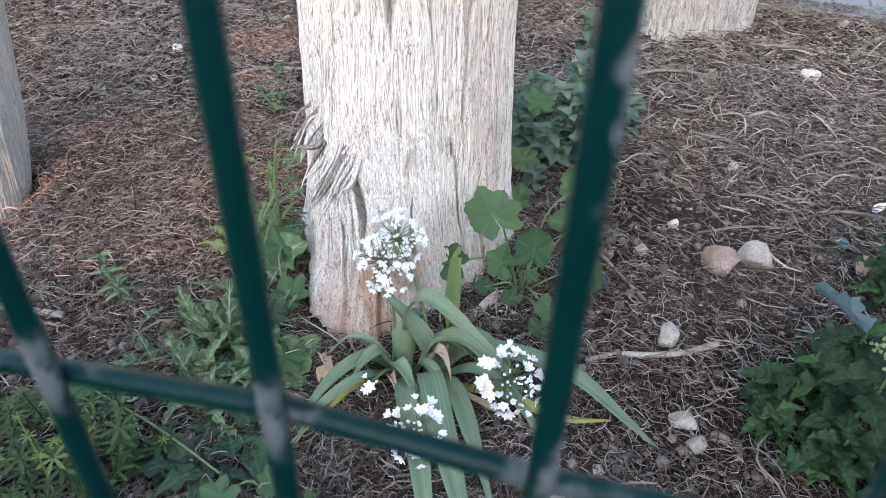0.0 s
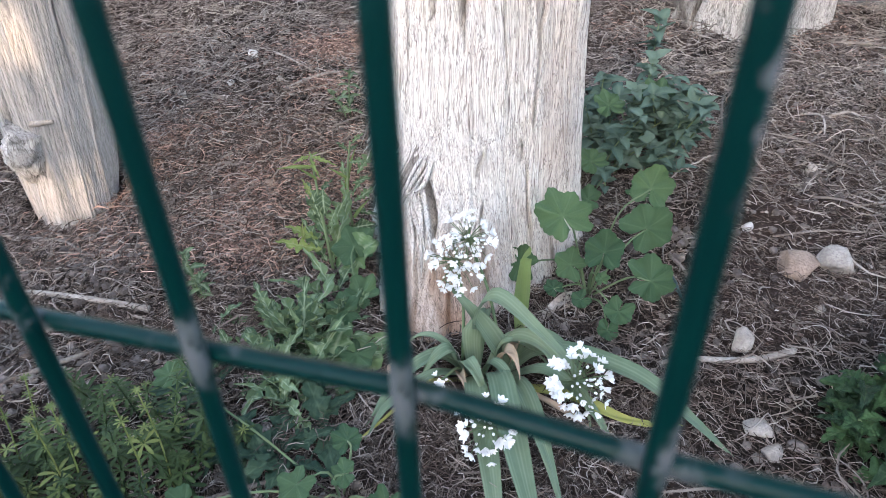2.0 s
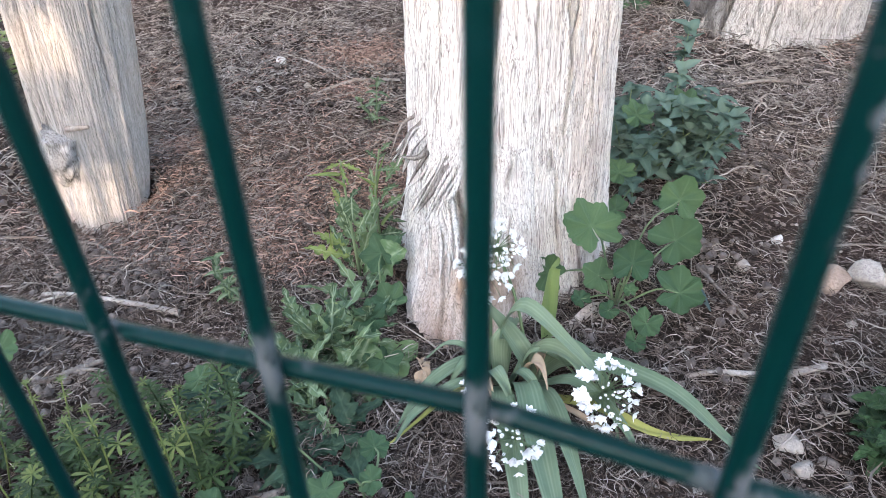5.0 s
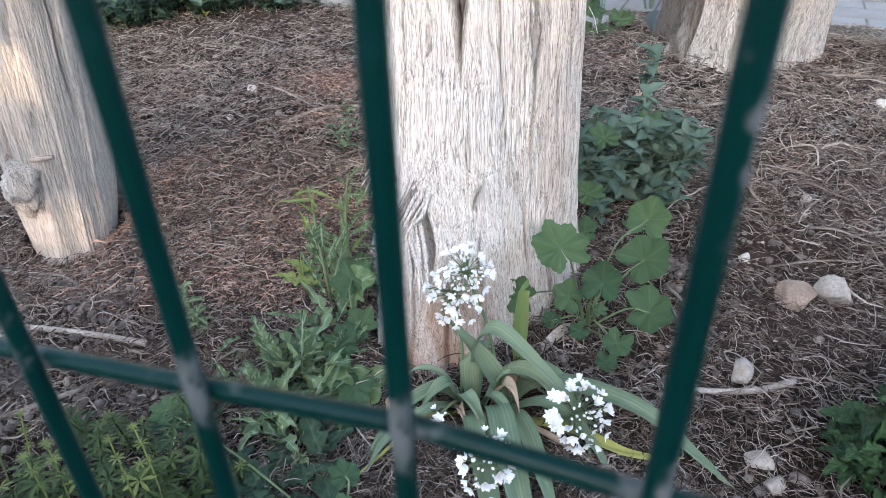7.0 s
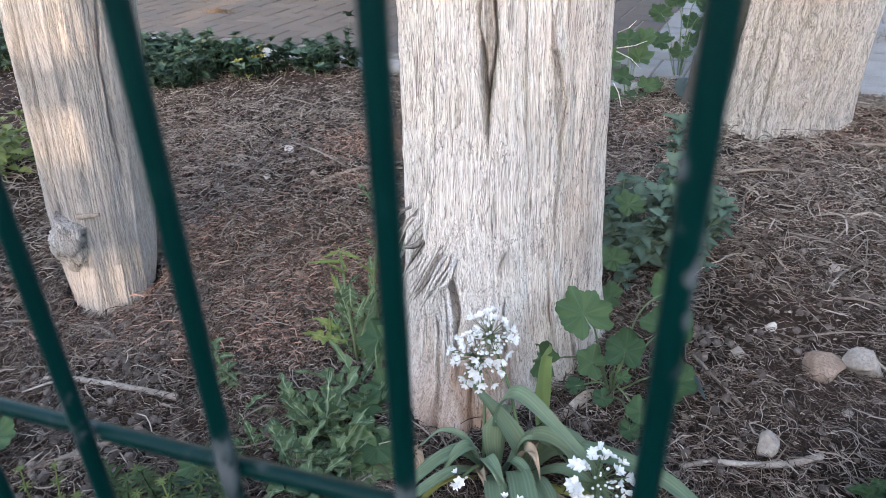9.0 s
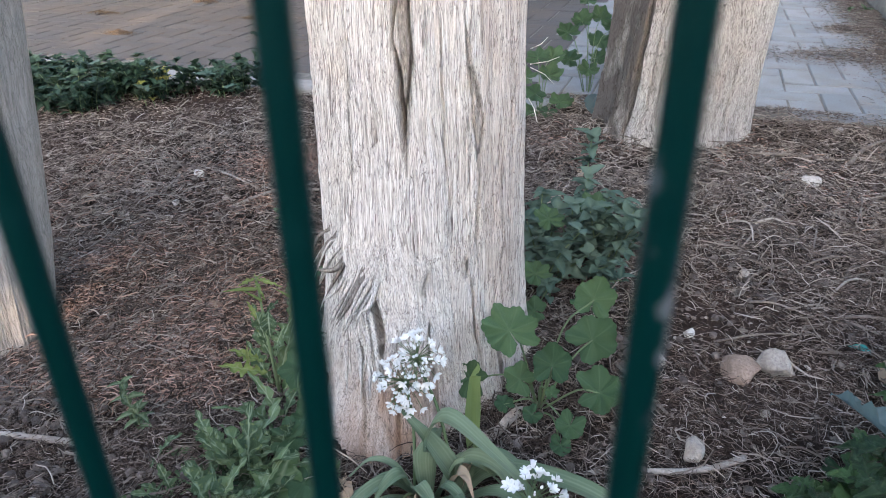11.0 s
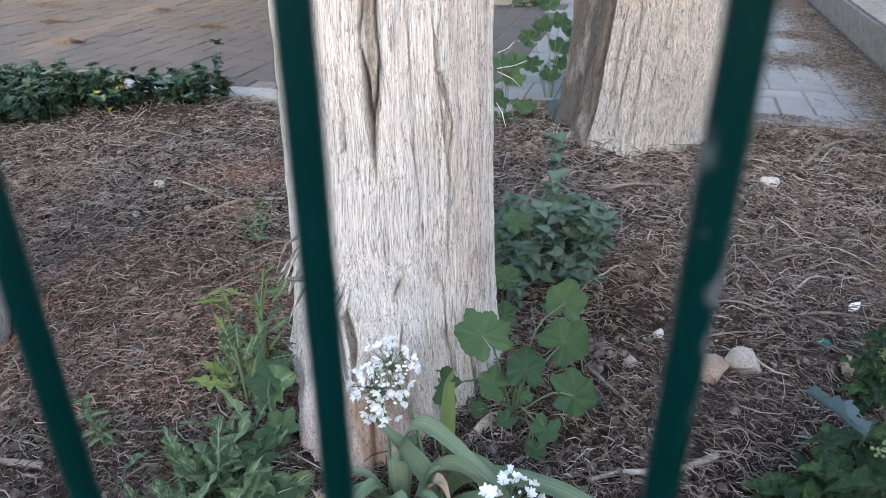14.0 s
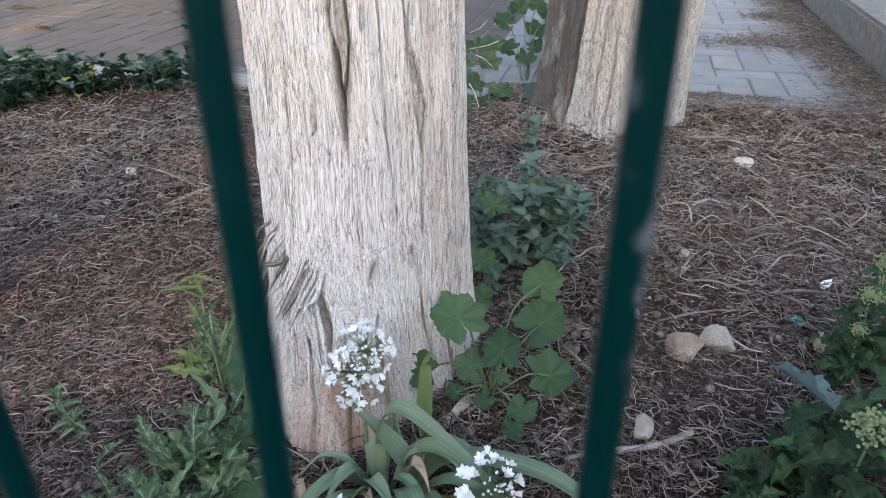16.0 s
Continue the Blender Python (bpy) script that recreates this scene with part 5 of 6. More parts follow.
for bx, by, n, reach, sd in ((-0.50, 0.35, 22, 0.08, 81), (-0.41, 0.38, 16, 0.07, 82), (-0.33, 0.38, 9, 0.06, 83), (-0.58, 0.37, 12, 0.06, 84), (-0.44, 0.31, 18, 0.07, 85), (-0.33, 0.47, 6, 0.05, 86), (-0.42, 0.48, 5, 0.04, 87)):
    cleavers((bx, by), n, reach, sd)

# ---------------------------------------------------------------- the white-flowered wild garlic
GB = Vector((-0.035, 0.60, 0.0))
garlic = thing("wild_garlic_plant", GB, "wild garlic with grey-green strap leaves and white flower heads", "plant")


def strap(points, width, material=LEAF_ALLIUM, label="", twist=0.0, keel=0.3, tip=0.5):
    part("leaf", ribbon([Vector(p) - GB for p in points], width, keel, twist=twist, tip=tip).mesh("leaf", material), garlic, label=label)


strap([(-0.035, 0.60, 0.0), (-0.038, 0.612, 0.06), (-0.015, 0.605, 0.118), (0.03, 0.585, 0.095), (0.085, 0.555, 0.045), (0.10, 0.50, 0.008)], 0.026)
strap([(0.015, 0.59, 0.0), (0.0, 0.60, 0.03), (-0.035, 0.62, 0.075), (-0.072, 0.64, 0.11)], 0.031)
strap([(0.0, 0.60, 0.0), (0.05, 0.60, 0.045), (0.145, 0.555, 0.055), (0.21, 0.515, 0.025), (0.247, 0.49, 0.004)], 0.027)
strap([(0.02, 0.672, 0.0), (0.020, 0.668, 0.06), (0.022, 0.66, 0.12), (0.026, 0.655, 0.152)], 0.019, LEAF_PALE, "pale upright strap leaf", keel=0.5, tip=0.85)
strap([(-0.02, 0.59, 0.0), (-0.005, 0.55, 0.05), (0.01, 0.47, 0.055), (0.035, 0.385, 0.02), (0.055, 0.32, 0.004)], 0.030)
strap([(-0.03, 0.59, 0.0), (-0.03, 0.54, 0.04), (-0.015, 0.46, 0.045), (0.0, 0.38, 0.015), (0.01, 0.33, 0.004)], 0.026)
strap([(-0.01, 0.585, 0.0), (0.02, 0.54, 0.045), (0.045, 0.46, 0.04), (0.066, 0.395, 0.01)], 0.022)
strap([(-0.045, 0.60, 0.0), (-0.08, 0.585, 0.04), (-0.125, 0.55, 0.025), (-0.152, 0.505, 0.004)], 0.020)
strap([(-0.04, 0.595, 0.0), (-0.08, 0.56, 0.035), (-0.13, 0.52, 0.02), (-0.15, 0.485, 0.004)], 0.015)
strap([(-0.005, 0.59, 0.0), (0.05, 0.56, 0.05), (0.10, 0.52, 0.03), (0.126, 0.48, 0.004)], 0.019)
strap([(-0.01, 0.60, 0.0), (0.01, 0.60, 0.06), (0.05, 0.58, 0.06), (0.075, 0.54, 0.02)], 0.024)
strap([(-0.04, 0.59, 0.0), (-0.045, 0.575, 0.045), (-0.03, 0.55, 0.05), (-0.01, 0.52, 0.02)], 0.02)
strap([(0.0, 0.60, 0.0), (0.03, 0.615, 0.05), (0.07, 0.60, 0.05), (0.10, 0.58, 0.015)], 0.018)
strap([(-0.05, 0.60, 0.0), (-0.07, 0.60, 0.03), (-0.10, 0.60, 0.02), (-0.13, 0.595, 0.004)], 0.016)
for k in range(6):
    a = k * 2.4 + 0.5
    d = Vector((math.cos(a), math.sin(a) * 0.8, 0))
    ln = 0.07 + 0.012 * (k % 4)
    p0 = GB + Vector((0.015 * math.cos(a), 0.01 * math.sin(a), 0))
    strap([p0, p0 + d * ln * 0.25 + Vector((0, 0, 0.035 + 0.004 * k)), p0 + d * ln * 0.65 + Vector((0, 0, 0.045)), p0 + d * ln + Vector((0, 0, 0.012))], 0.011 + 0.0016 * (k % 5), twist=0.3 * math.sin(k))
strap([(0.01, 0.58, 0.0), (0.07, 0.545, 0.03), (0.135, 0.518, 0.022), (0.198, 0.520, 0.014)], 0.016, LEAF_YELLOW, "yellowed strap leaf", keel=0.1, tip=0.7)
strap([(0.03, 0.61, 0.05), (0.045, 0.60, 0.055), (0.06, 0.585, 0.045)], 0.012, LEAF_YELLOW, "yellowed leaf tip")
strap([(0.0, 0.60, 0.0), (0.012, 0.602, 0.04), (0.02, 0.598, 0.06)], 0.016, LEAF_DRY, "dry papery sheath", 0.8, 0.9)
strap([(-0.045, 0.59, 0.0), (-0.05, 0.57, 0.03), (-0.045, 0.55, 0.04), (-0.035, 0.535, 0.015)], 0.011, LEAF_DRY, "dry papery sheath", 0.6, 0.9)
strap([(-0.01, 0.60, 0.0), (0.0, 0.585, 0.05), (0.012, 0.57, 0.062), (0.02, 0.55, 0.04)], 0.014, LEAF_DRY, "dry papery sheath", 0.9, 0.8)
strap([(-0.05, 0.585, 0.0), (-0.085, 0.56, 0.02), (-0.12, 0.525, 0.012), (-0.16, 0.48, 0.004)], 0.010, LEAF_YELLOW, "yellowed strap leaf", 0.6)
strap([(0.02, 0.57, 0.01), (0.06, 0.53, 0.025), (0.10, 0.515, 0.012), (0.13, 0.51, 0.006)], 0.007, LEAF_DRY, "dry withered leaf", 1.5, 0.9)

PETAL_SHAPE = blade(1.0, 0.62, lambda s, i: math.sin(math.pi * min(1, 0.12 + 0.84 * s)) ** 0.8, 6, 2, 0.35, -0.25)


def floret_mesh(spread):
    s = Shape()
    for k in range(6):
        m = Matrix.Rotation(math.pi * k / 3, 4, "Z") @ Matrix.Rotation(radians(90 - spread), 4, "X")
        s.add([m @ Vector(p) for p in PETAL_SHAPE.v], PETAL_SHAPE.f)
    return s.mesh("floret", PETAL)


FLORETS = [floret_mesh(75), floret_mesh(58), floret_mesh(38)]
bud = bmesh.new()
bmesh.ops.create_icosphere(bud, subdivisions=2, radius=0.5)
for q in bud.verts:
    q.co = Vector((q.co.x * (0.75 - 0.35 * q.co.z), q.co.y * (0.75 - 0.35 * q.co.z), q.co.z * 1.25 + 0.6))
BUD = bpy.data.meshes.new("bud")
bud.to_mesh(BUD)
bud.free()
BUD.shade_smooth()
BUD.materials.append(PETAL)


def umbel(at, radius, n_open, n_bud, seed, stem_from, axis_dir):
    """A flower head: florets and buds on thin stalks that fan out from one point."""
    r = random.Random(seed)
    c = Vector(at) - GB
    ax = Vector(axis_dir).normalized()
    hub = c - ax * radius * 0.35
    s0 = Vector(stem_from) - GB
    part("flower_stem", Shape().tube(bent([s0, (s0 + hub) / 2 + Vector((0.004, 0.006, 0.012)), hub], 10), 0.0022, 0.0016, 7).mesh("flower_stem", STEM), garlic)
    head = part("flower_head", Shape().tube([hub, hub + ax * 0.002], 0.003, 0.003, 7).mesh("flower_head", STEM), garlic, label="white starry flower head")
    stalks = Shape()
    q = ax.to_track_quat("Z", "Y").to_matrix()
    total = n_open + n_bud
    for k in range(total):
        z = 1 - 0.85 * ((k + 0.5) / total) ** 0.85 + r.uniform(-0.20, 0.12)
        z = min(0.99, z)
        a = k * 2.39996 + r.uniform(-0.7, 0.7)
        d = q @ Vector((math.sqrt(max(0, 1 - z * z)) * math.cos(a), math.sqrt(max(0, 1 - z * z)) * math.sin(a), z))
        d = (d + ax * 0.15).normalized()
        is_bud = k < n_bud or r.random() < 0.10
        if not is_bud and noise.noise(Vector((3 * math.cos(a), 3 * math.sin(a), seed + 2 * z))) < -0.30:
            continue
        ln = radius * (r.uniform(0.70, 1.15) if not is_bud else r.uniform(0.45, 0.90))
        tip = hub + d * ln + Vector((0, 0, -0.12 * radius * (1 - d.z)))
        stalks.tube(bent([hub, hub + d * ln * 0.6, tip], 4), 0.00042, 0.00038, 4, False)
        me = BUD if is_bud else FLORETS[r.choice((0, 0, 1, 1, 2))]
        size = 0.0041 * r.uniform(0.7, 1.25) if is_bud else 0.0078 * r.uniform(0.75, 1.2)
        part("bud" if is_bud else "floret", me, head, Matrix.Translation(tip) @ (d.to_track_quat("Z", "Y").to_matrix() @ Matrix.Rotation(r.uniform(0, 6), 3, "Z")).to_4x4() @ Matrix.Scale(size, 4))
    part("stalk_spray", stalks.mesh("stalk_spray", STEM), head)


umbel((-0.045, 0.655, 0.161), 0.031, 36, 44, 91, (0.0, 0.605, 0.0), (0.05, -0.72, 0.65))
umbel((-0.059, 0.645, 0.134), 0.032, 48, 30, 95, (-0.05, 0.605, 0.0), (-0.05, -0.72, 0.62))
umbel((0.084, 0.538, 0.056), 0.036, 62, 24, 92, (0.0, 0.59, 0.0), (0.35, -0.6, 0.6))
umbel((-0.014, 0.456, 0.072), 0.029, 46, 18, 93, (-0.03, 0.585, 0.0), (0.0, -0.6, 0.7))
umbel((-0.072, 0.550, 0.034), 0.009, 4, 0, 94, (-0.045, 0.59, 0.0), (-0.3, -0.5, 0.7))

# ---------------------------------------------------------------- stones, cones and sticks
def stone(name, x, y, sx, sy, sz, turn, material, label, category, seed, group="", sink=0.25):
    bm = bmesh.new()
    bmesh.ops.create_icosphere(bm, subdivisions=3, radius=1.0)
    rr = random.Random(seed)
    cuts = [(Vector((rr.gauss(0, 1), rr.gauss(0, 1), rr.gauss(0, 1))).normalized(), rr.uniform(0.52, 0.80)) for _ in range(11)]
    for q in bm.verts:
        d = q.co.copy()
        for nrm, lim in cuts:
            over = d.dot(nrm) - lim
            if over > 0:
                d -= nrm * over * 0.92
        d *= 1 + 0.07 * noise.noise(d * 2.2 + Vector((0, seed, 0))) + 0.05 * noise.noise(d * 6 + Vector((seed, 0, 0))) + 0.02 * noise.noise(d * 15 + Vector((seed, 0, 0)))
        q.co = Vector((d.x * sx, d.y * sy, d.z * sz)) * 0.54
    me = bpy.data.meshes.new(name)
    bm.to_mesh(me)
    bm.free()
    me.shade_smooth()
    me.materials.append(material)
    ob = tagged(new(name, me), label, category, group)
    ob.location = (x, y, soil_z(x, y) + sz * (0.5 - sink))
    ob.rotation_euler = (0, 0, radians(turn))
    return ob


stone("stone", 0.414, 0.826, 0.062, 0.052, 0.040, -12, STONE_PINK, "rounded pink-brown stone touching a pale one", "stone", 1.3)
stone("stone", 0.467, 0.832, 0.054, 0.054, 0.050, 20, STONE_PALE, "rounded pale limestone touching a pink one", "stone", 2.9)
stone("stone", 0.288, 0.648, 0.030, 0.024, 0.044, 25, STONE_PALE, "upright pale stone on the soil", "stone", 3.7, sink=0.1)
stone("stone", 0.366, 0.922, 0.020, 0.016, 0.018, 40, SHELL, "small white angular chip of stone", "stone", 4.1)
stone("stone", 0.805, 1.500, 0.052, 0.036, 0.030, 5, SHELL, "smooth white stone in the litter", "stone", 5.3)
stone("stone", 0.283, 0.530, 0.034, 0.024, 0.022, -20, STONE_PALE, "small pale angular stone on the soil", "stone", 6.2)
stone("stone", 0.287, 0.498, 0.026, 0.020, 0.020, 30, STONE_PALE, "small pale stone on the soil", "stone", 7.7)
stone("stone", 0.318, 0.512, 0.024, 0.020, 0.016, 0, STONE_GREY, "small grey stone on the soil", "stone", 8.4)
stone("stone", 0.174, 0.458, 0.016, 0.014, 0.014, 0, STONE_PALE, "small pale pebble on the soil", "stone", 9.4)
stone("snail_shell", 0.132, 0.418, 0.034, 0.022, 0.018, -40, SHELL, "white empty snail shell on the soil", "shell", 10.2)
stone("stone", -0.628, 1.60, 0.030, 0.026, 0.026, 0, SHELL, "small white stone in the litter", "stone", 11.1)
stone("stone", -0.412, 1.015, 0.026, 0.022, 0.022, 10, STONE_PINK, "small russet stone in the litter", "stone", 12.5)
for k, (x, y) in enumerate(((-0.395, 1.035), (-0.37, 0.955), (-0.345, 0.952), (-0.375, 0.945), (-0.43, 0.835), (-0.42, 0.84), (-0.37, 0.865))):
    stone("stone", x, y, 0.017 + 0.002 * (k % 3), 0.015, 0.014, 50 * k, STONE_PINK, "small russet stone beside the tall weed", "stone", 70.5 + k, "russet stones in the litter")
stone("stone", -0.86, 1.62, 0.034, 0.03, 0.024, 10, STONE_GREY, "grey stone in the litter", "stone", 13.5)
stone("stone", 1.04, 1.86, 0.04, 0.03, 0.022, 10, STONE_PALE, "pale stone in the litter", "stone", 14.5)
stone("stone", 0.42, 0.745, 0.016, 0.013, 0.012, 10, STONE_PALE, "small pale pebble on the soil", "stone", 15.5)
stone("stone", 0.51, 1.09, 0.026, 0.022, 0.026, 10, STONE_PALE, "pale pebble in a small group", "stone", 16.5)
stone("stone", 0.505, 1.12, 0.018, 0.018, 0.018, 10, STONE_GREY, "grey pebble in a small group", "stone", 17.5)
stone("stone", 0.50, 1.065, 0.018, 0.016, 0.014, 10, STONE_GREY, "grey pebble in a small group", "stone", 18.5)
stone("stone", 0.52, 0.845, 0.012, 0.010, 0.010, 10, SHELL, "tiny white pebble beside larger stones", "stone", 19.5)
stone("stone", 0.302, 0.848, 0.026, 0.022, 0.022, 10, STONE_PALE, "rounded pale pebble on the soil", "stone", 20.5)

# cypress cones: small scaled balls, many alike
CONES = []
for k in range(3):
    bm = bmesh.new()
    bmesh.ops.create_icosphere(bm, subdivisions=2, radius=0.5)
    for q in bm.verts:
        d = q.co.normalized()
        cells = [Vector((math.sin(a) * math.cos(b), math.sin(a) * math.sin(b), math.cos(a))) for a in (0.5, 1.35, 2.2, 2.9) for b in (0.4 + a * k, 2.5 + a * k, 4.6 + a * k)]
        near = sorted((d - c).length for c in cells)
        q.co = d * 0.5 * (0.86 + 0.55 * min(0.4, near[1] - near[0])) * (1 + 0.08 * noise.noise(d * 2 + Vector((k, 0, 0))))
    me = bpy.data.meshes.new("cypress_cone")
    bm.to_mesh(me)
    bm.free()
    me.materials.append(CONE)
    CONES.append(me)
r_ = random.Random(101)


def free(x, y):
    """Whether nothing stands on this spot of the bed."""
    for cx, cy, rr in ((-0.045, 0.90, 0.15), (-0.10, 0.74, 0.09), (-0.75, 0.975, 0.085), (0.62, 1.97, 0.21)):
        if (x - cx) ** 2 + (y - cy) ** 2 < rr * rr:
            return False
    u, v = uv(x, y)
    return v < (2.12 if u < -0.4 else 2.27) and u < RIGHT_EDGE - 0.02


spots = [(-0.62, 0.60, 0.14, 30), (-0.52, 0.58, 0.10, 18), (-0.20, 0.42, 0.12, 12), (0.24, 0.60, 0.15, 8), (0.26, 0.82, 0.12, 14), (0.42, 1.08, 0.25, 16), (-0.55, 1.0, 0.35, 26), (0.9, 1.5, 0.4, 16), (-0.72, 1.4, 0.4, 14), (0.15, 0.42, 0.12, 10), (0.3, 1.4, 0.25, 10), (-0.6, 0.78, 0.08, 12), (-0.60, 0.66, 0.10, 22), (-0.22, 0.37, 0.09, 14), (-0.42, 0.58, 0.10, 12), (0.50, 1.06, 0.08, 8), (0.38, 1.12, 0.05, 5), (-0.59, 0.866, 0.025, 2), (-0.50, 0.824, 0.02, 2), (-0.93, 0.98, 0.06, 7), (-0.61, 0.75, 0.04, 4), (0.262, 0.885, 0.035, 8), (-0.35, 0.60, 0.06, 8)]
cone_rest, laid = Shape(), 0
for cx, cy, sp, n in spots:
    for _ in range(int(n * 2.4)):
        x, y = r_.gauss(cx, sp * 0.6), r_.gauss(cy, sp * 0.6)
        if not free(x, y) or y < 0.3:
            continue
        s = r_.uniform(0.007, 0.0135)
        m = Matrix.Translation((x, y, soil_z(x, y) + s * 0.5 + 0.004)) @ Euler((r_.uniform(0, 6), r_.uniform(0, 6), r_.uniform(0, 6))).to_matrix().to_4x4() @ Matrix.Scale(s, 4)
        laid += 1
        if laid % 2 or y > 1.3:
            cone_rest.add([m @ q.co for q in CONES[laid % 3].vertices], [tuple(q.vertices) for q in CONES[laid % 3].polygons])
            continue
        ob = tagged(new("cypress_cone", r_.choice(CONES)), "small weathered grey-brown cypress cone on the litter", "cone", "fallen cones")
        ob.matrix_world = m
solid("cone_litter", cone_rest, CONE, "small weathered cypress cones strewn over the litter", "litter", kind="stuff", smooth=False)


def stick(points, r0, r1, material, label, side=None):
    x0, y0 = points[0][:2]
    root = Vector((x0, y0, soil_z(x0, y0)))
    pts = [Vector((x, y, soil_z(x, y) + z)) - root for x, y, z in points]
    s = Shape().tube(bent(pts, 12), r0, r1, 6)
    if side:
        a, b = side
        s.tube([pts[a], (pts[a] + pts[a] + Vector(b)) / 2 + Vector((0.002, 0, 0.003)), pts[a] + Vector(b)], r0 * 0.7, r0 * 0.4, 5)
    return solid("stick", s, material, label, "stick", root, group="fallen sticks")


stick([(0.186, 0.618, 0.006), (0.225, 0.624, 0.008), (0.262, 0.621, 0.010), (0.31, 0.634, 0.008), (0.356, 0.652, 0.012)], 0.0028, 0.0046, TWIG_PALE, "pale dry stick lying on the soil")
stick([(-0.702, 0.700, 0.008), (-0.658, 0.696, 0.012), (-0.57, 0.688, 0.010), (-0.487, 0.682, 0.010)], 0.0032, 0.0048, TWIG_PALE, "bleached forked stick on dark litter", (1, (-0.05, -0.035, 0.0)))
stick([(-0.77, 0.842, 0.008), (-0.69, 0.83, 0.012), (-0.63, 0.78, 0.008), (-0.60, 0.712, 0.006)], 0.0028, 0.0022, TWIG, "curved dry twig on the litter")
stick([(-0.90, 0.822, 0.006), (-0.82, 0.84, 0.01), (-0.752, 0.846, 0.006), (-0.66, 0.80, 0.006), (-0.624, 0.736, 0.006)], 0.003, 0.002, TWIG, "curved dry root on the litter")
stick([(-0.61, 0.528, 0.006), (-0.56, 0.55, 0.014), (-0.52, 0.59, 0.010)], 0.004, 0.003, TWIG, "dry branch piece by the weeds", (1, (0.05, 0.0, 0.0)))
stick([(0.029, 0.433, 0.006), (0.08, 0.41, 0.008), (0.14, 0.38, 0.006)], 0.0022, 0.0016, TWIG_PALE, "thin pale twig on the soil")
stick([(-0.303, 0.395, 0.006), (-0.27, 0.41, 0.012), (-0.235, 0.43, 0.008)], 0.004, 0.003, TWIG, "short dry stick by the fence")
stick([(0.73, 1.69, 0.01), (0.85, 1.672, 0.014), (0.95, 1.665, 0.012), (1.08, 1.655, 0.012)], 0.0045, 0.0035, TWIG, "long straight dry stick on the litter")
stick([(0.40, 1.50, 0.008), (0.50, 1.515, 0.016), (0.62, 1.49, 0.008)], 0.0045, 0.003, TWIG, "thick grey-brown branch piece on litter")
stick([(0.235, 0.842, 0.006), (0.25, 0.79, 0.012), (0.28, 0.726, 0.006)], 0.003, 0.002, TWIG, "short dry twig beside the mallow")
stick([(0.62, 1.05, 0.006), (0.70, 1.075, 0.014), (0.79, 1.10, 0.008)], 0.0028, 0.002, TWIG, "pale curved twig on the litter")
stick([(0.40, 0.905, 0.005), (0.48, 0.915, 0.009), (0.56, 0.918, 0.005)], 0.0018, 0.0014, TWIG, "thin straight twig on bare soil")
stick([(-0.478, 0.812, 0.005), (-0.42, 0.806, 0.008), (-0.362, 0.804, 0.005)], 0.0022, 0.0016, TWIG, "thin straight twig on the litter")
stick([(0.95, 1.62, 0.008), (1.05, 1.72, 0.016), (1.18, 1.80, 0.010)], 0.006, 0.004, TWIG, "dry branch leaning on the litter")
stick([(-0.52, 0.92, 0.005), (-0.49, 0.98, 0.008), (-0.46, 1.04, 0.005)], 0.003, 0.002, TWIG, "short dry twig on the litter")
stick([(-0.35, 1.22, 0.01), (-0.28, 1.26, 0.02), (-0.20, 1.25, 0.01)], 0.003, 0.002, TWIG, "reddish curved twig on the litter")
stick([(0.55, 0.93, 0.006), (0.66, 0.96, 0.012), (0.80, 0.90, 0.010)], 0.003, 0.002, TWIG, "long thin twig on the litter")
stick([(0.55, 1.30, 0.006), (0.57, 1.24, 0.03), (0.56, 1.18, 0.006)], 0.0022, 0.0014, TWIG_PALE, "thin upright pale twig in litter")
stick([(0.305, 1.18, 0.006), (0.33, 1.23, 0.03), (0.32, 1.29, 0.006)], 0.0022, 0.0014, TWIG_PALE, "thin pale twig beside the bushy weed")
for k, pts in enumerate((
        [(-0.67, 1.481), (-0.666, 1.549), (-0.654, 1.6)], [(-0.598, 1.642), (-0.53, 1.561), (-0.453, 1.499)], [(-0.794, 2.013), (-0.727, 1.975), (-0.648, 1.938)],
        [(-0.501, 1.411), (-0.424, 1.463), (-0.378, 1.507), (-0.313, 1.482)], [(-0.678, 1.364), (-0.646, 1.356), (-0.621, 1.315)], [(-0.874, 1.864), (-0.85, 1.787), (-0.818, 1.732)],
        [(-0.743, 1.816), (-0.689, 1.85), (-0.634, 1.885), (-0.587, 1.882)], [(-0.392, 1.349), (-0.344, 1.348)])):
    stick([(x, y, 0.008 + 0.008 * (j % 2)) for j, (x, y) in enumerate(pts)], 0.0028 if k != 3 else 0.0042, 0.0018 if k != 3 else 0.003, TWIG_PALE if k in (1, 3, 7) else TWIG, "weathered bent twig lying on the litter")
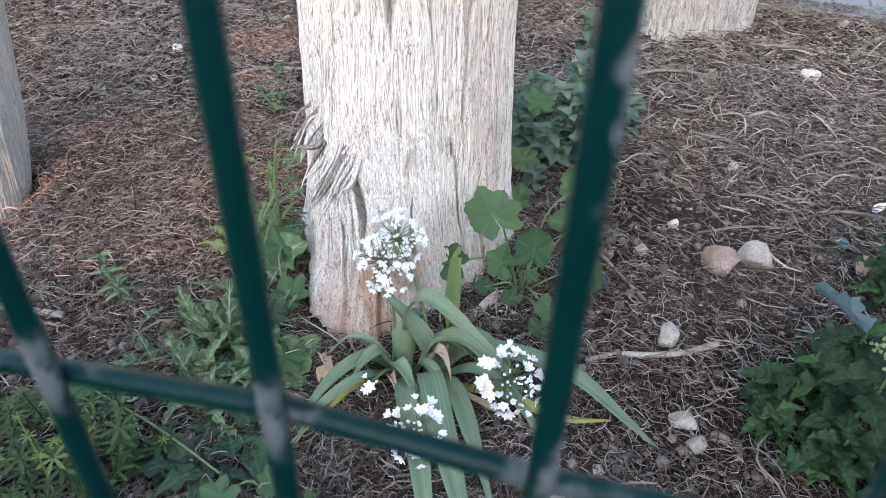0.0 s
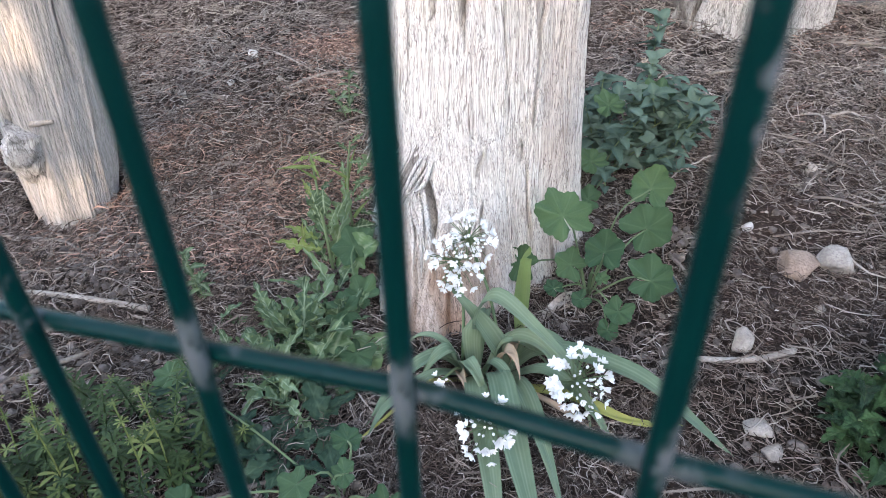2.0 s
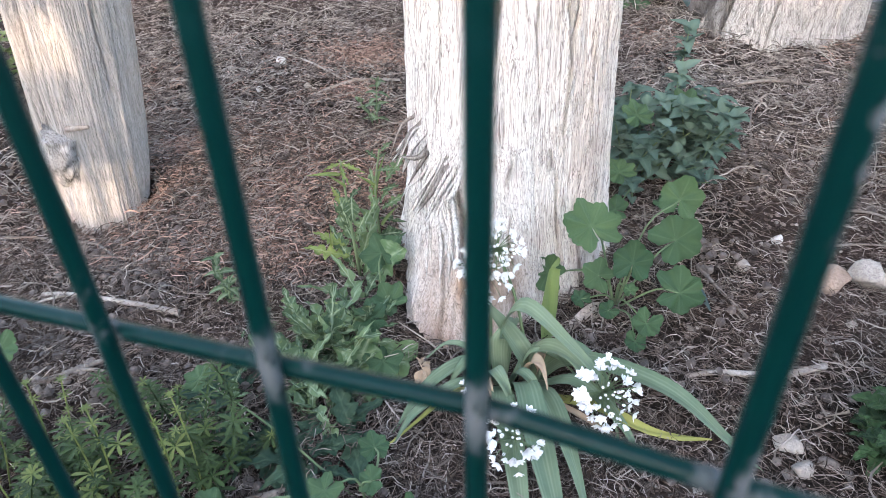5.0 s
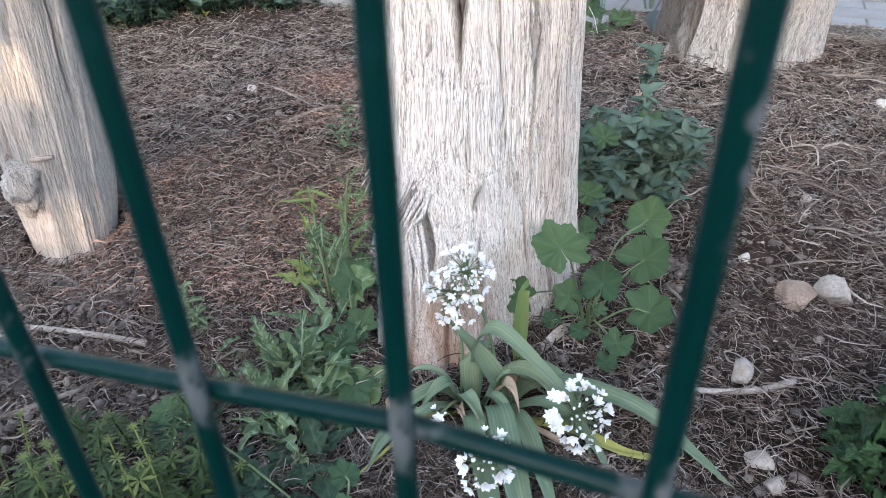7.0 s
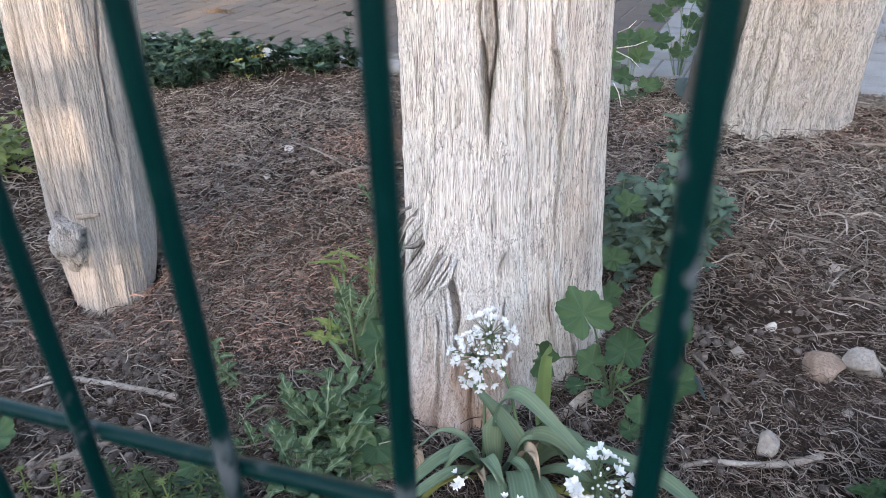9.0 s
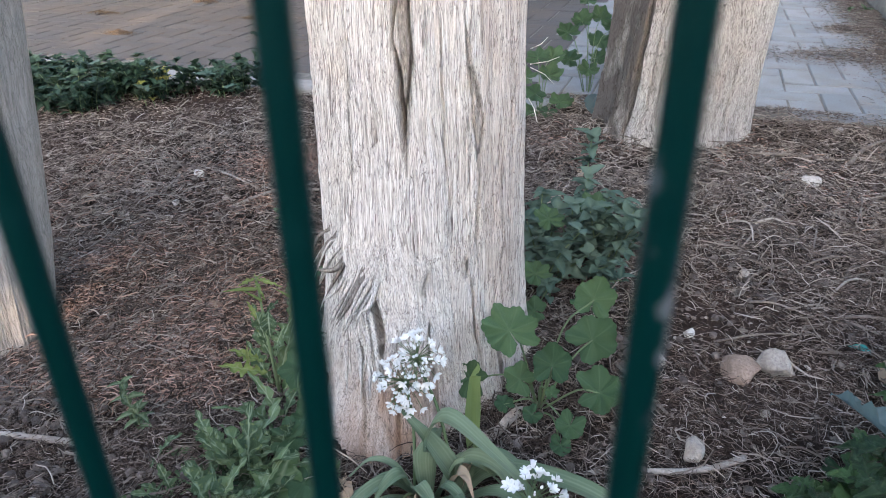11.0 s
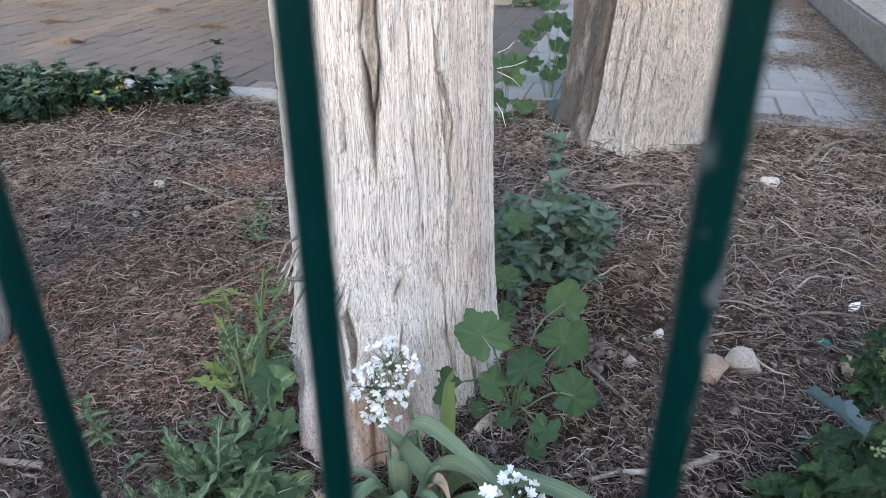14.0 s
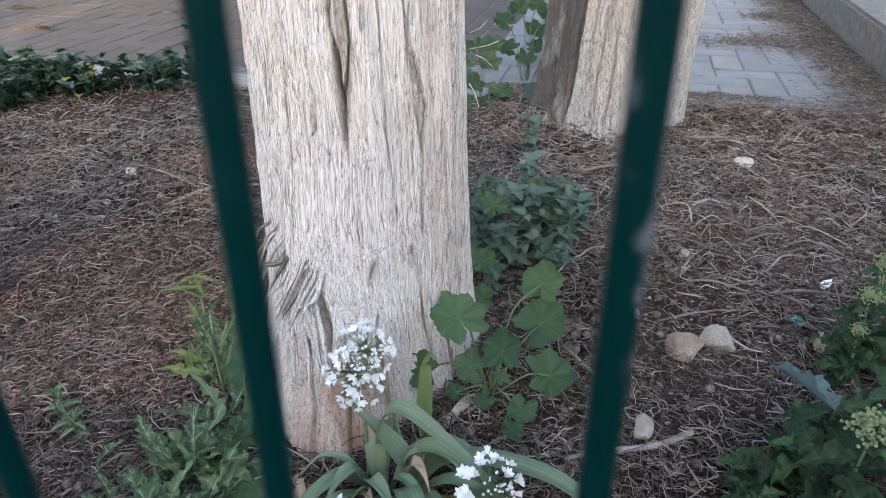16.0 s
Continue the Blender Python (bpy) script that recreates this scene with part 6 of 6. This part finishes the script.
for k, pts in enumerate((
        [(0.452, 1.448), (0.408, 1.3), (0.385, 1.161)], [(0.529, 1.169), (0.584, 1.224), (0.557, 1.119)], [(0.901, 1.451), (0.843, 1.345), (0.779, 1.244)], [(0.723, 1.277), (0.688, 1.21), (0.648, 1.136)],
        [(0.591, 1.272), (0.631, 1.276), (0.663, 1.274)], [(0.576, 1.123), (0.51, 1.066), (0.492, 1.035), (0.46, 1.002)], [(0.598, 1.099), (0.671, 1.129), (0.735, 1.136)], [(0.627, 1.015), (0.68, 1.054), (0.737, 1.061)],
        [(0.844, 1.411), (0.914, 1.505)], [(0.63, 0.947), (0.651, 0.905)], [(0.486, 1.005), (0.52, 0.983), (0.565, 0.966)], [(0.427, 1.222), (0.46, 1.267)])):
    stick([(x, y, 0.008 + 0.010 * (j % 2)) for j, (x, y) in enumerate(pts)], 0.0024 if k != 4 else 0.0036, 0.0015 if k != 4 else 0.003, TWIG_PALE if k in (4, 7) else TWIG, "pale wiry twig lying on the litter")
# flat pale chips, papery scraps and pebbles in the litter
for k, (x, y) in enumerate(((-0.63, 1.613), (-0.789, 1.948), (-0.726, 1.783), (-0.568, 1.845), (-0.513, 1.732), (-1.01, 1.845), (-0.625, 1.426), (-0.527, 1.471), (-0.431, 1.294), (-0.42, 1.84))):
    stone("stone", x, y, 0.020 + 0.004 * (k % 3), 0.018, 0.014, 40 * k, (SHELL, STONE_PALE, STONE_GREY)[k % 3], "small pale pebble in the litter", "stone", 30.5 + k, "pebbles in the litter")
for k, (x, y) in enumerate(((0.354, 1.113), (0.378, 1.138), (0.398, 1.107), (0.501, 1.089), (0.483, 1.041), (0.523, 1.07), (0.591, 1.265), (0.162, 0.962), (0.522, 1.028), (0.453, 1.529), (0.541, 1.711))):
    stone("stone", x, y, 0.018 + 0.003 * (k % 3), 0.016, 0.014, 40 * k, (STONE_GREY, STONE_PALE, STONE_GREY)[k % 3], "small grey pebble in the litter", "stone", 50.5 + k, "pebbles in the litter")


def crumpled(x, y, length, width, turn, material, label, seed):
    """A curled, torn dead leaf or flake of bark."""
    b_ = blade(length, width, lambda s, i: math.sin(math.pi * min(1, 0.08 + 0.9 * s)) ** 0.6 * (0.8 + 0.3 * math.sin(13 * s + i + seed)), 10, 2, 0.5, 0.25 * math.sin(seed * 3), 1.0, seed)
    m_ = facing((0, 0, 0.008), turn, 8, 15 * math.sin(seed))
    solid("dried_leaf", Shape().add([m_ @ Vector(p) for p in b_.v], b_.f), material, label, "leaf", (x, y, soil_z(x, y)), "dead leaves on the litter")


for k, (x, y) in enumerate(((-0.846, 1.52), (-0.697, 1.348), (-0.369, 1.446), (-0.82, 1.50), (0.546, 0.831), (0.601, 0.792), (-0.55, 1.20), (0.72, 1.40), (0.30, 1.60), (-0.46, 0.98), (0.92, 1.66), (-0.95, 1.30))):
    crumpled(x, y, 0.03 + 0.006 * (k % 3), 0.016 + 0.003 * (k % 2), 67 * k, (TWIG, TWIG_PALE, LEAF_DRY)[k % 3], "curled dead leaf in the litter", 1.0 + k)
# dried white root and leaf scraps near the garlic
scrap = Shape()
rb = ribbon([(0, 0, 0.004), (0.03, 0.03, 0.018), (0.055, 0.05, 0.010), (0.07, 0.075, 0.006)], 0.014, 0.9, 14, 1.2)
scrap.add(rb.v, rb.f)
scrap.tube([(0, 0, 0.004), (-0.012, 0.012, 0.006), (-0.02, 0.03, 0.004)], 0.0018, 0.001)
scrap.tube([(0, 0, 0.004), (-0.004, -0.02, 0.006), (-0.014, -0.035, 0.003)], 0.0018, 0.001)
solid("dried_leaf", scrap, TWIG_PALE, "shrivelled whitish dried leaf on the litter", "leaf", (0.045, 0.685, soil_z(0.045, 0.685)))
dry = Shape().tube(bent([(0, 0, 0), (0.004, 0, 0.025), (-0.002, -0.004, 0.055)], 8), 0.0012, 0.0008)
for k in range(9):
    z = 0.02 + 0.004 * k
    b = blade(0.016, 0.012, lambda s, i: math.sin(math.pi * min(1, s + 0.05)), 5, 2, 0.8, 0.8)
    m = facing((0.001, -0.001, z), 47 * k, -20)
    dry.add([m @ Vector(p) for p in b.v], b.f)
solid("dried_flower_stalk", dry, LEAF_DRY, "withered brown flower stalk", "plant", (-0.128, 0.575, 0))
b = blade(0.06, 0.018, lambda s, i: math.sin(math.pi * min(1, s + 0.04)), 10, 2, 0.9, -0.15)
m = facing((0, 0, 0.006), 35, 20, 50)
solid("fallen_leaf", Shape().add([m @ Vector(p) for p in b.v], b.f), LEAF_DEAD_BLUE, "curled grey-green fallen leaf", "leaf", (0.235, 0.735, soil_z(0.235, 0.735)))
b = blade(0.09, 0.06, ovate(6, 0.2), 12, 3, 0.5, 0.2)
m = facing((0, 0, 0.012), -20, 35, 15)
solid("fallen_leaf", Shape().add([m @ Vector(p) for p in b.v], b.f), LEAF_DEAD_BLUE, "blue-green wilted leaf near the paving", "leaf", (0.40, 2.03, soil_z(0.40, 2.03)))
b = blade(0.035, 0.02, lambda s, i: math.sin(math.pi * min(1, s + 0.05)), 8, 2, 0.6, 0.1)
m = facing((0, 0, 0.004), 60, 15)
solid("plastic_scrap", Shape().add([m @ Vector(p) for p in b.v], b.f), TEAL, "scrap of teal plastic in the litter", "litter", (0.625, 0.868, soil_z(0.625, 0.868)))
b = blade(0.026, 0.016, lambda s, i: math.sin(math.pi * min(1, s + 0.05)), 8, 2, 0.5, -0.2)
m = facing((0, 0, 0.006), -70, 25)
solid("fallen_petal", Shape().add([m @ Vector(p) for p in b.v], b.f), PETAL, "white fallen petal on the litter", "petal", (0.70, 0.965, soil_z(0.70, 0.965)))


# ---------------------------------------------------------------- needles, scale leaves and grit
def scatter(n, box, seed, want):
    g = np.random.default_rng(seed)
    out = []
    while len(out) < n:
        x, y = g.uniform(box[0], box[1]), g.uniform(box[2], box[3])
        if free(x, y) and g.uniform() < want(x, y):
            out.append((x, y))
    return out, g


def patch(x, y, k):
    return 0.5 + 0.9 * noise.noise(Vector((x * 3.1 + k, y * 3.1, k)))


def fibres(name, n, box, seed, length, radius, material, label, want, lift=0.012, curl=1.1):
    """Loose bent needles and twiglets, lying crosswise over one another."""
    spots_, g = scatter(n, box, seed, want)
    vs, fs = np.zeros((n * 12, 3)), []
    for k, (x, y) in enumerate(spots_):
        a, ln, r = g.uniform(0, 6.283), g.uniform(*length), g.uniform(*radius)
        bend, kink, tilt = g.normal(0, curl), g.normal(0, curl * 0.6), g.normal(0, 0.32)
        z = soil_z(x, y) + 0.002 + abs(g.normal(0, lift * 0.5))
        px, py = x - 0.5 * ln * math.cos(a), y - 0.5 * ln * math.sin(a)
        aa = a - bend
        for j in range(4):
            t = j / 3 - 0.5
            nx_, ny_ = -math.sin(aa), math.cos(aa)
            rr = r * (1.0 if 0 < j < 3 else 0.55)
            pz = z + tilt * ln * t + 0.005 * (0.25 - t * t)
            vs[k * 12 + j * 3] = (px + nx_ * rr, py + ny_ * rr, pz)
            vs[k * 12 + j * 3 + 1] = (px - nx_ * rr, py - ny_ * rr, pz)
            vs[k * 12 + j * 3 + 2] = (px, py, pz + 1.7 * rr)
            px, py = px + 0.33 * ln * math.cos(aa), py + 0.33 * ln * math.sin(aa)
            aa += bend * 0.67 + (kink if j == 1 else 0)
        o = k * 12
        for j in range(3):
            p, q = o + j * 3, o + j * 3 + 3
            fs += [(p, q, q + 2, p + 2), (p + 2, q + 2, q + 1, p + 1)]
    me = bpy.data.meshes.new(name)
    me.from_pydata(vs.tolist(), [], fs)
    me.materials.append(material)
    return tagged(new(name, me), label, "litter", kind="stuff")


RUSSET = [(-0.408, 1.433, 0.05, 0.04), (-0.655, 0.99, 0.035, 0.08), (-0.685, 1.16, 0.04, 0.04), (-0.33, 1.02, 0.09, 0.07), (-0.40, 0.83, 0.06, 0.05)]


def bare(x, y):
    """The bare dug patch right of the trunk has little litter."""
    return math.exp(-((x - 0.38) / 0.20) ** 2 - ((y - 0.96) / 0.17) ** 2) + 0.9 * math.exp(-((x - 0.33) / 0.22) ** 2 - ((y - 0.50) / 0.20) ** 2)


fibres("needle_litter", 72000, (-1.5, 1.45, 0.3, 2.35), 201, (0.010, 0.040), (0.0003, 0.0008), NEEDLE, "dry grey-brown conifer needles covering the soil", lambda x, y: (abs(x) < 0.2 + 0.72 * y) * (0.62 if x < -0.55 and y > 1.2 else 1.0) * (0.30 + 0.8 * max(0, patch(x, y, 1.0))) * (0.35 + 1.1 * max(0, patch(x * 5, y * 5, 3.0))) * (1 - 0.93 * min(1, bare(x, y))))
fibres("needle_litter", 26000, (-0.85, 0.85, 0.32, 1.3), 202, (0.006, 0.024), (0.00028, 0.0006), NEEDLE, "fine dry needles covering the soil", lambda x, y: (0.4 + 0.7 * max(0, patch(x, y, 4.0))) * (1 - 0.88 * min(1, bare(x, y))))
fibres("needle_litter", 62000, (-0.9, 0.95, 0.30, 1.30), 221, (0.010, 0.036), (0.00026, 0.00055), BROWN, "fine brown conifer needles matted over the soil", lambda x, y: (0.35 + 0.8 * max(0, patch(x * 1.7, y * 1.7, 6.0))) * (1 - 0.85 * min(1, bare(x, y))), 0.010, 0.7)
fibres("needle_litter", 6500, (-2.6, -1.0, 1.0, 2.3), 222, (0.014, 0.045), (0.0005, 0.0011), NEEDLE, "dry needles and stalks beyond the leaning trunk", lambda x, y: 0.5, 0.014, 1.0)
fibres("twig_litter", 1300, (-1.4, 1.5, 0.3, 2.4), 203, (0.03, 0.09), (0.0007, 0.0016), STRAW, "thin dry twigs strewn over the bed", lambda x, y: (0.4 + 0.3 * (x > 0.3)) * (1 - 0.88 * min(1, bare(x, y))), 0.024, 0.7)
fibres("twig_litter", 6000, (-1.5, 1.5, 0.3, 2.4), 207, (0.02, 0.06), (0.0005, 0.0012), STRAW, "wiry pale dry stalks over the bed", lambda x, y: max(0.05, patch(x, y, 14.0)) * (1 - 0.88 * min(1, bare(x, y))), 0.018, 1.3)
fibres("twig_litter", 4500, (-1.0, -0.15, 0.7, 1.9), 208, (0.012, 0.05), (0.0004, 0.0010), STRAW, "pale dry stalks between the trunks", lambda x, y: 0.3 + max(0.0, patch(x, y, 21.0)), 0.018, 1.2)
fibres("russet_litter", 6500, (-0.95, -0.12, 0.75, 1.8), 204, (0.010, 0.032), (0.0004, 0.0010), RUST, "reddish fallen cypress sprays", lambda x, y: (0.22 if y < 1.25 and x > -0.68 else 0.05) * (0.4 + 1.2 * max(0.0, patch(x * 3, y * 3, 9.0))) + sum(math.exp(-((x - a) / c) ** 2 - ((y - b) / d) ** 2) for a, b, c, d in RUSSET), 0.02, 1.3)
fibres("russet_litter", 1100, (-0.62, -0.25, 1.45, 1.85), 206, (0.010, 0.028), (0.0005, 0.0012), RUST, "small heap of reddish cypress sprays", lambda x, y: math.exp(-((x + 0.43) / 0.09) ** 2 - ((y - 1.65) / 0.07) ** 2), 0.03)
fibres("russet_litter", 900, (0.2, 1.3, 1.2, 2.2), 205, (0.012, 0.03), (0.0006, 0.0013), RUST, "reddish fallen cypress sprays", lambda x, y: max(0.0, patch(x, y, 7.0) - 0.45))


def tendrils(name, n, box, seed, length, radius, material, label, want):
    """Long, wandering dead stalks and rootlets that loop over one another."""
    spots_, g = scatter(n, box, seed, want)
    vs, fs, seg = [], [], 9
    for x, y in spots_:
        a, ln, r = g.uniform(0, 6.283), g.uniform(*length) * g.uniform(0.5, 1), g.uniform(*radius)
        turn, high, o = g.normal(0, 0.25), abs(g.normal(0, 0.012)), len(vs)
        for j in range(seg + 1):
            t = j / seg
            z = soil_z(x, y) + 0.004 + high * math.sin(math.pi * t) + 0.3 * high * math.sin(7 * t + a)
            rr = r * (1 - 0.5 * t)
            nx_, ny_ = -math.sin(a) * rr, math.cos(a) * rr
            vs += [(x + nx_, y + ny_, z), (x - nx_, y - ny_, z), (x, y, z + 1.7 * rr)]
            if j:
                p, q = o + j * 3 - 3, o + j * 3
                fs += [(p, q, q + 2, p + 2), (p + 2, q + 2, q + 1, p + 1)]
            x, y = x + ln / seg * math.cos(a), y + ln / seg * math.sin(a)
            turn += g.normal(0, 0.16)
            a += turn
    me = bpy.data.meshes.new(name)
    me.from_pydata(vs, [], fs)
    me.materials.append(material)
    return tagged(new(name, me), label, "litter", kind="stuff")


tendrils("rootlet_litter", 1000, (0.2, 1.5, 0.95, 2.25), 231, (0.05, 0.17), (0.0006, 0.0015), STRAW, "tangled pale dead stalks and rootlets", lambda x, y: (0.25 + max(0.0, patch(x, y, 31.0))) * (1 - 0.9 * min(1, bare(x, y))))
tendrils("rootlet_litter", 2200, (0.2, 1.5, 0.95, 2.25), 234, (0.04, 0.13), (0.0005, 0.0013), GREYISH, "tangled grey-brown stalks and rootlets", lambda x, y: (0.25 + max(0.0, patch(x, y, 35.0))) * (1 - 0.9 * min(1, bare(x, y))))
tendrils("rootlet_litter", 1300, (-1.2, -0.15, 0.7, 2.0), 232, (0.04, 0.15), (0.0006, 0.0015), GREYISH, "tangled grey dead stalks and rootlets", lambda x, y: 0.3 + max(0.0, patch(x, y, 33.0)))
tendrils("rootlet_litter", 500, (-0.75, 0.75, 0.33, 0.95), 233, (0.03, 0.11), (0.0006, 0.0014), GREYISH, "thin grey rootlets on the soil", lambda x, y: 0.5 * (1 - 0.9 * min(1, bare(x, y))))


def crumbs(name, n, box, seed, size, material, label, want):
    spots_, g = scatter(n, box, seed, want)
    base = [(1, 0, 0), (0, 1, 0), (-1, 0, 0), (0, -1, 0), (0, 0, 0.8), (0, 0, -0.6), (0.6, 0.6, 0.3), (-0.6, 0.5, 0.35), (-0.5, -0.65, 0.3), (0.6, -0.5, 0.3)]
    face = [(0, 6, 4), (6, 1, 4), (1, 7, 4), (7, 2, 4), (2, 8, 4), (8, 3, 4), (3, 9, 4), (9, 0, 4), (0, 5, 1), (1, 5, 2), (2, 5, 3), (3, 5, 0), (0, 1, 6), (1, 2, 7), (2, 3, 8), (3, 0, 9)]
    vs, fs = [], []
    for k, (x, y) in enumerate(spots_):
        s = g.uniform(0, 1) ** 3 * (size[1] - size[0]) + size[0]
        a = g.uniform(0, 6.28)
        ca, sa = math.cos(a), math.sin(a)
        z = soil_z(x, y) + 0.3 * s
        for p in base:
            j = g.uniform(0.7, 1.25)
            vs.append((x + s * j * (p[0] * ca - 0.75 * p[1] * sa), y + s * j * (p[0] * sa + 0.75 * p[1] * ca), z + 0.8 * s * j * p[2]))
        fs += [tuple(i + k * 10 for i in f) for f in face]
    me = bpy.data.meshes.new(name)
    me.from_pydata(vs, [], fs)
    me.materials.append(material)
    return tagged(new(name, me), label, "litter", kind="stuff")


crumbs("grit", 30000, (-1.2, 1.3, 0.3, 2.2), 211, (0.0008, 0.0062), GRIT, "crumbs of soil, grit and cone scales", lambda x, y: 0.5 + 0.5 * bare(x, y) + 0.4 * (x > 0.15))
crumbs("pebbles", 3600, (-1.2, 1.3, 0.3, 2.2), 212, (0.0030, 0.0085), STONE_GREY, "small grey pebbles in the soil", lambda x, y: 0.4 + 0.6 * (x > 0.1))

# ---------------------------------------------------------------- yard edge: railing, corner weeds, debris on the paving
RU = RIGHT_EDGE + 0.20
railing = thing("mesh_railing", plan(RU, 0.0, 0.135), "white metal mesh railing standing on a low wall", "railing")
railing.rotation_euler = (0, 0, TURN)


def bar(name, p0, p1, r, n=6, label=""):
    part(name, Shape().tube([p0, p1], r, n=n).mesh(name, WHITE_METAL), railing, label=label)


for v in (0.6, 2.28, 3.96, 5.64):
    s = Shape().box(-0.03, v - 0.03, 0.0, 0.03, v + 0.03, 0.012)
    part("base_plate", s.mesh("base_plate", WHITE_METAL, False), railing)
    s = Shape().box(-0.02, v - 0.02, 0.012, 0.02, v + 0.02, 1.1)
    part("post", s.mesh("post", WHITE_METAL, False), railing)
for z in (0.06, 0.56, 1.06):
    s = Shape().box(-0.012, 0.0, z - 0.012, 0.012, 6.6, z + 0.012)
    part("rail", s.mesh("rail", WHITE_METAL, False), railing)
upright = Shape().tube([(0, 0, 0.06), (0, 0, 1.06)], 0.0025, n=5).mesh("upright_wire", WHITE_METAL)
for k in range(132):
    part("upright_wire", upright, railing).location = (0, 0.02 + 0.05 * k, 0)
for k in range(1, 10):
    if k % 5:
        bar("cross_wire", (0.004, 0, 0.06 + 0.1 * k), (0.004, 6.6, 0.06 + 0.1 * k), 0.0025)

p = U * -0.80 + V * 4.22
shoots("leafy_weed", (p.x, p.y), [(p.x + 0.03 * k, p.y - 0.02 * (k % 2), 0.10 + 0.03 * (k % 3), 0.02 * (k - 2), -0.02) for k in range(6)], LEAF_THISTLE, 0.06, "weed growing at the foot of the house wall", "plant", 301, 4)
p = U * 0.80 + V * 4.15
shoots("leafy_weed", (p.x, p.y), [(p.x - 0.02 * k, p.y, 0.05 + 0.02 * (k % 2), -0.02 * k, -0.02) for k in range(4)], LEAF_THISTLE, 0.05, "yellow-green tuft growing from the kerb wall", "plant", 302, 4)


def drift(name, spots_, n, seed, label, length=(0.02, 0.06), material=NEEDLE):
    """Litter blown over the paving in heaps: (u, v, spread u, spread v)."""
    g = np.random.default_rng(seed)
    vs, fs = [], []
    for k in range(n):
        u0, v0, su, sv = spots_[int(g.integers(len(spots_)))]
        u, v = g.normal(u0, su), g.normal(v0, sv)
        if u > RIGHT_EDGE - 0.01 or (v > 4.28 and u < -0.64):
            continue
        x, y, _ = plan(u, v, 0)
        a, ln, r = g.uniform(0, 6.28), g.uniform(*length) * g.uniform(0.3, 1), g.uniform(0.0004, 0.0010)
        h = 0.022 * math.exp(-((u - u0) / su) ** 2 - ((v - v0) / sv) ** 2) * g.uniform(0, 1)
        o = len(vs)
        for j in range(3):
            t = j / 2 - 0.5
            px, py = x + ln * t * math.cos(a + t), y + ln * t * math.sin(a + t)
            vs += [(px - r * math.sin(a), py + r * math.cos(a), h), (px + r * math.sin(a), py - r * math.cos(a), h), (px, py, h + 1.6 * r)]
        for j in range(2):
            p_, q_ = o + j * 3, o + j * 3 + 3
            fs += [(p_, q_, q_ + 2, p_ + 2), (p_ + 2, q_ + 2, q_ + 1, p_ + 1)]
    me = bpy.data.meshes.new(name)
    me.from_pydata(vs, [], fs)
    me.materials.append(material)
    return tagged(new(name, me), label, "litter", kind="stuff")


edge_spots = [(0.74, 2.2 + 0.2 * k, 0.055 + 0.02 * (k % 2), 0.13) for k in range(14)] + [(0.25, 2.25, 0.25, 0.025), (-0.2, 2.24, 0.2, 0.02), (0.52, 3.05, 0.15, 0.06), (0.60, 3.10, 0.12, 0.09), (0.62, 3.62, 0.05, 0.05)]
drift("paving_debris", edge_spots, 22000, 401, "drifts of dry needles and twigs over the paving", (0.010, 0.042), GREYISH)
drift("paving_debris", [(-2.1, 3.3, 0.7, 0.5), (-3.55, 3.64, 0.10, 0.03), (-3.1, 3.17, 0.05, 0.02), (-2.76, 3.63, 0.04, 0.02), (-2.17, 3.23, 0.04, 0.015), (-2.6, 2.74, 0.04, 0.02)], 1500, 402, "dead leaves and twigs lying on the paving", (0.015, 0.04), TWIGGY)
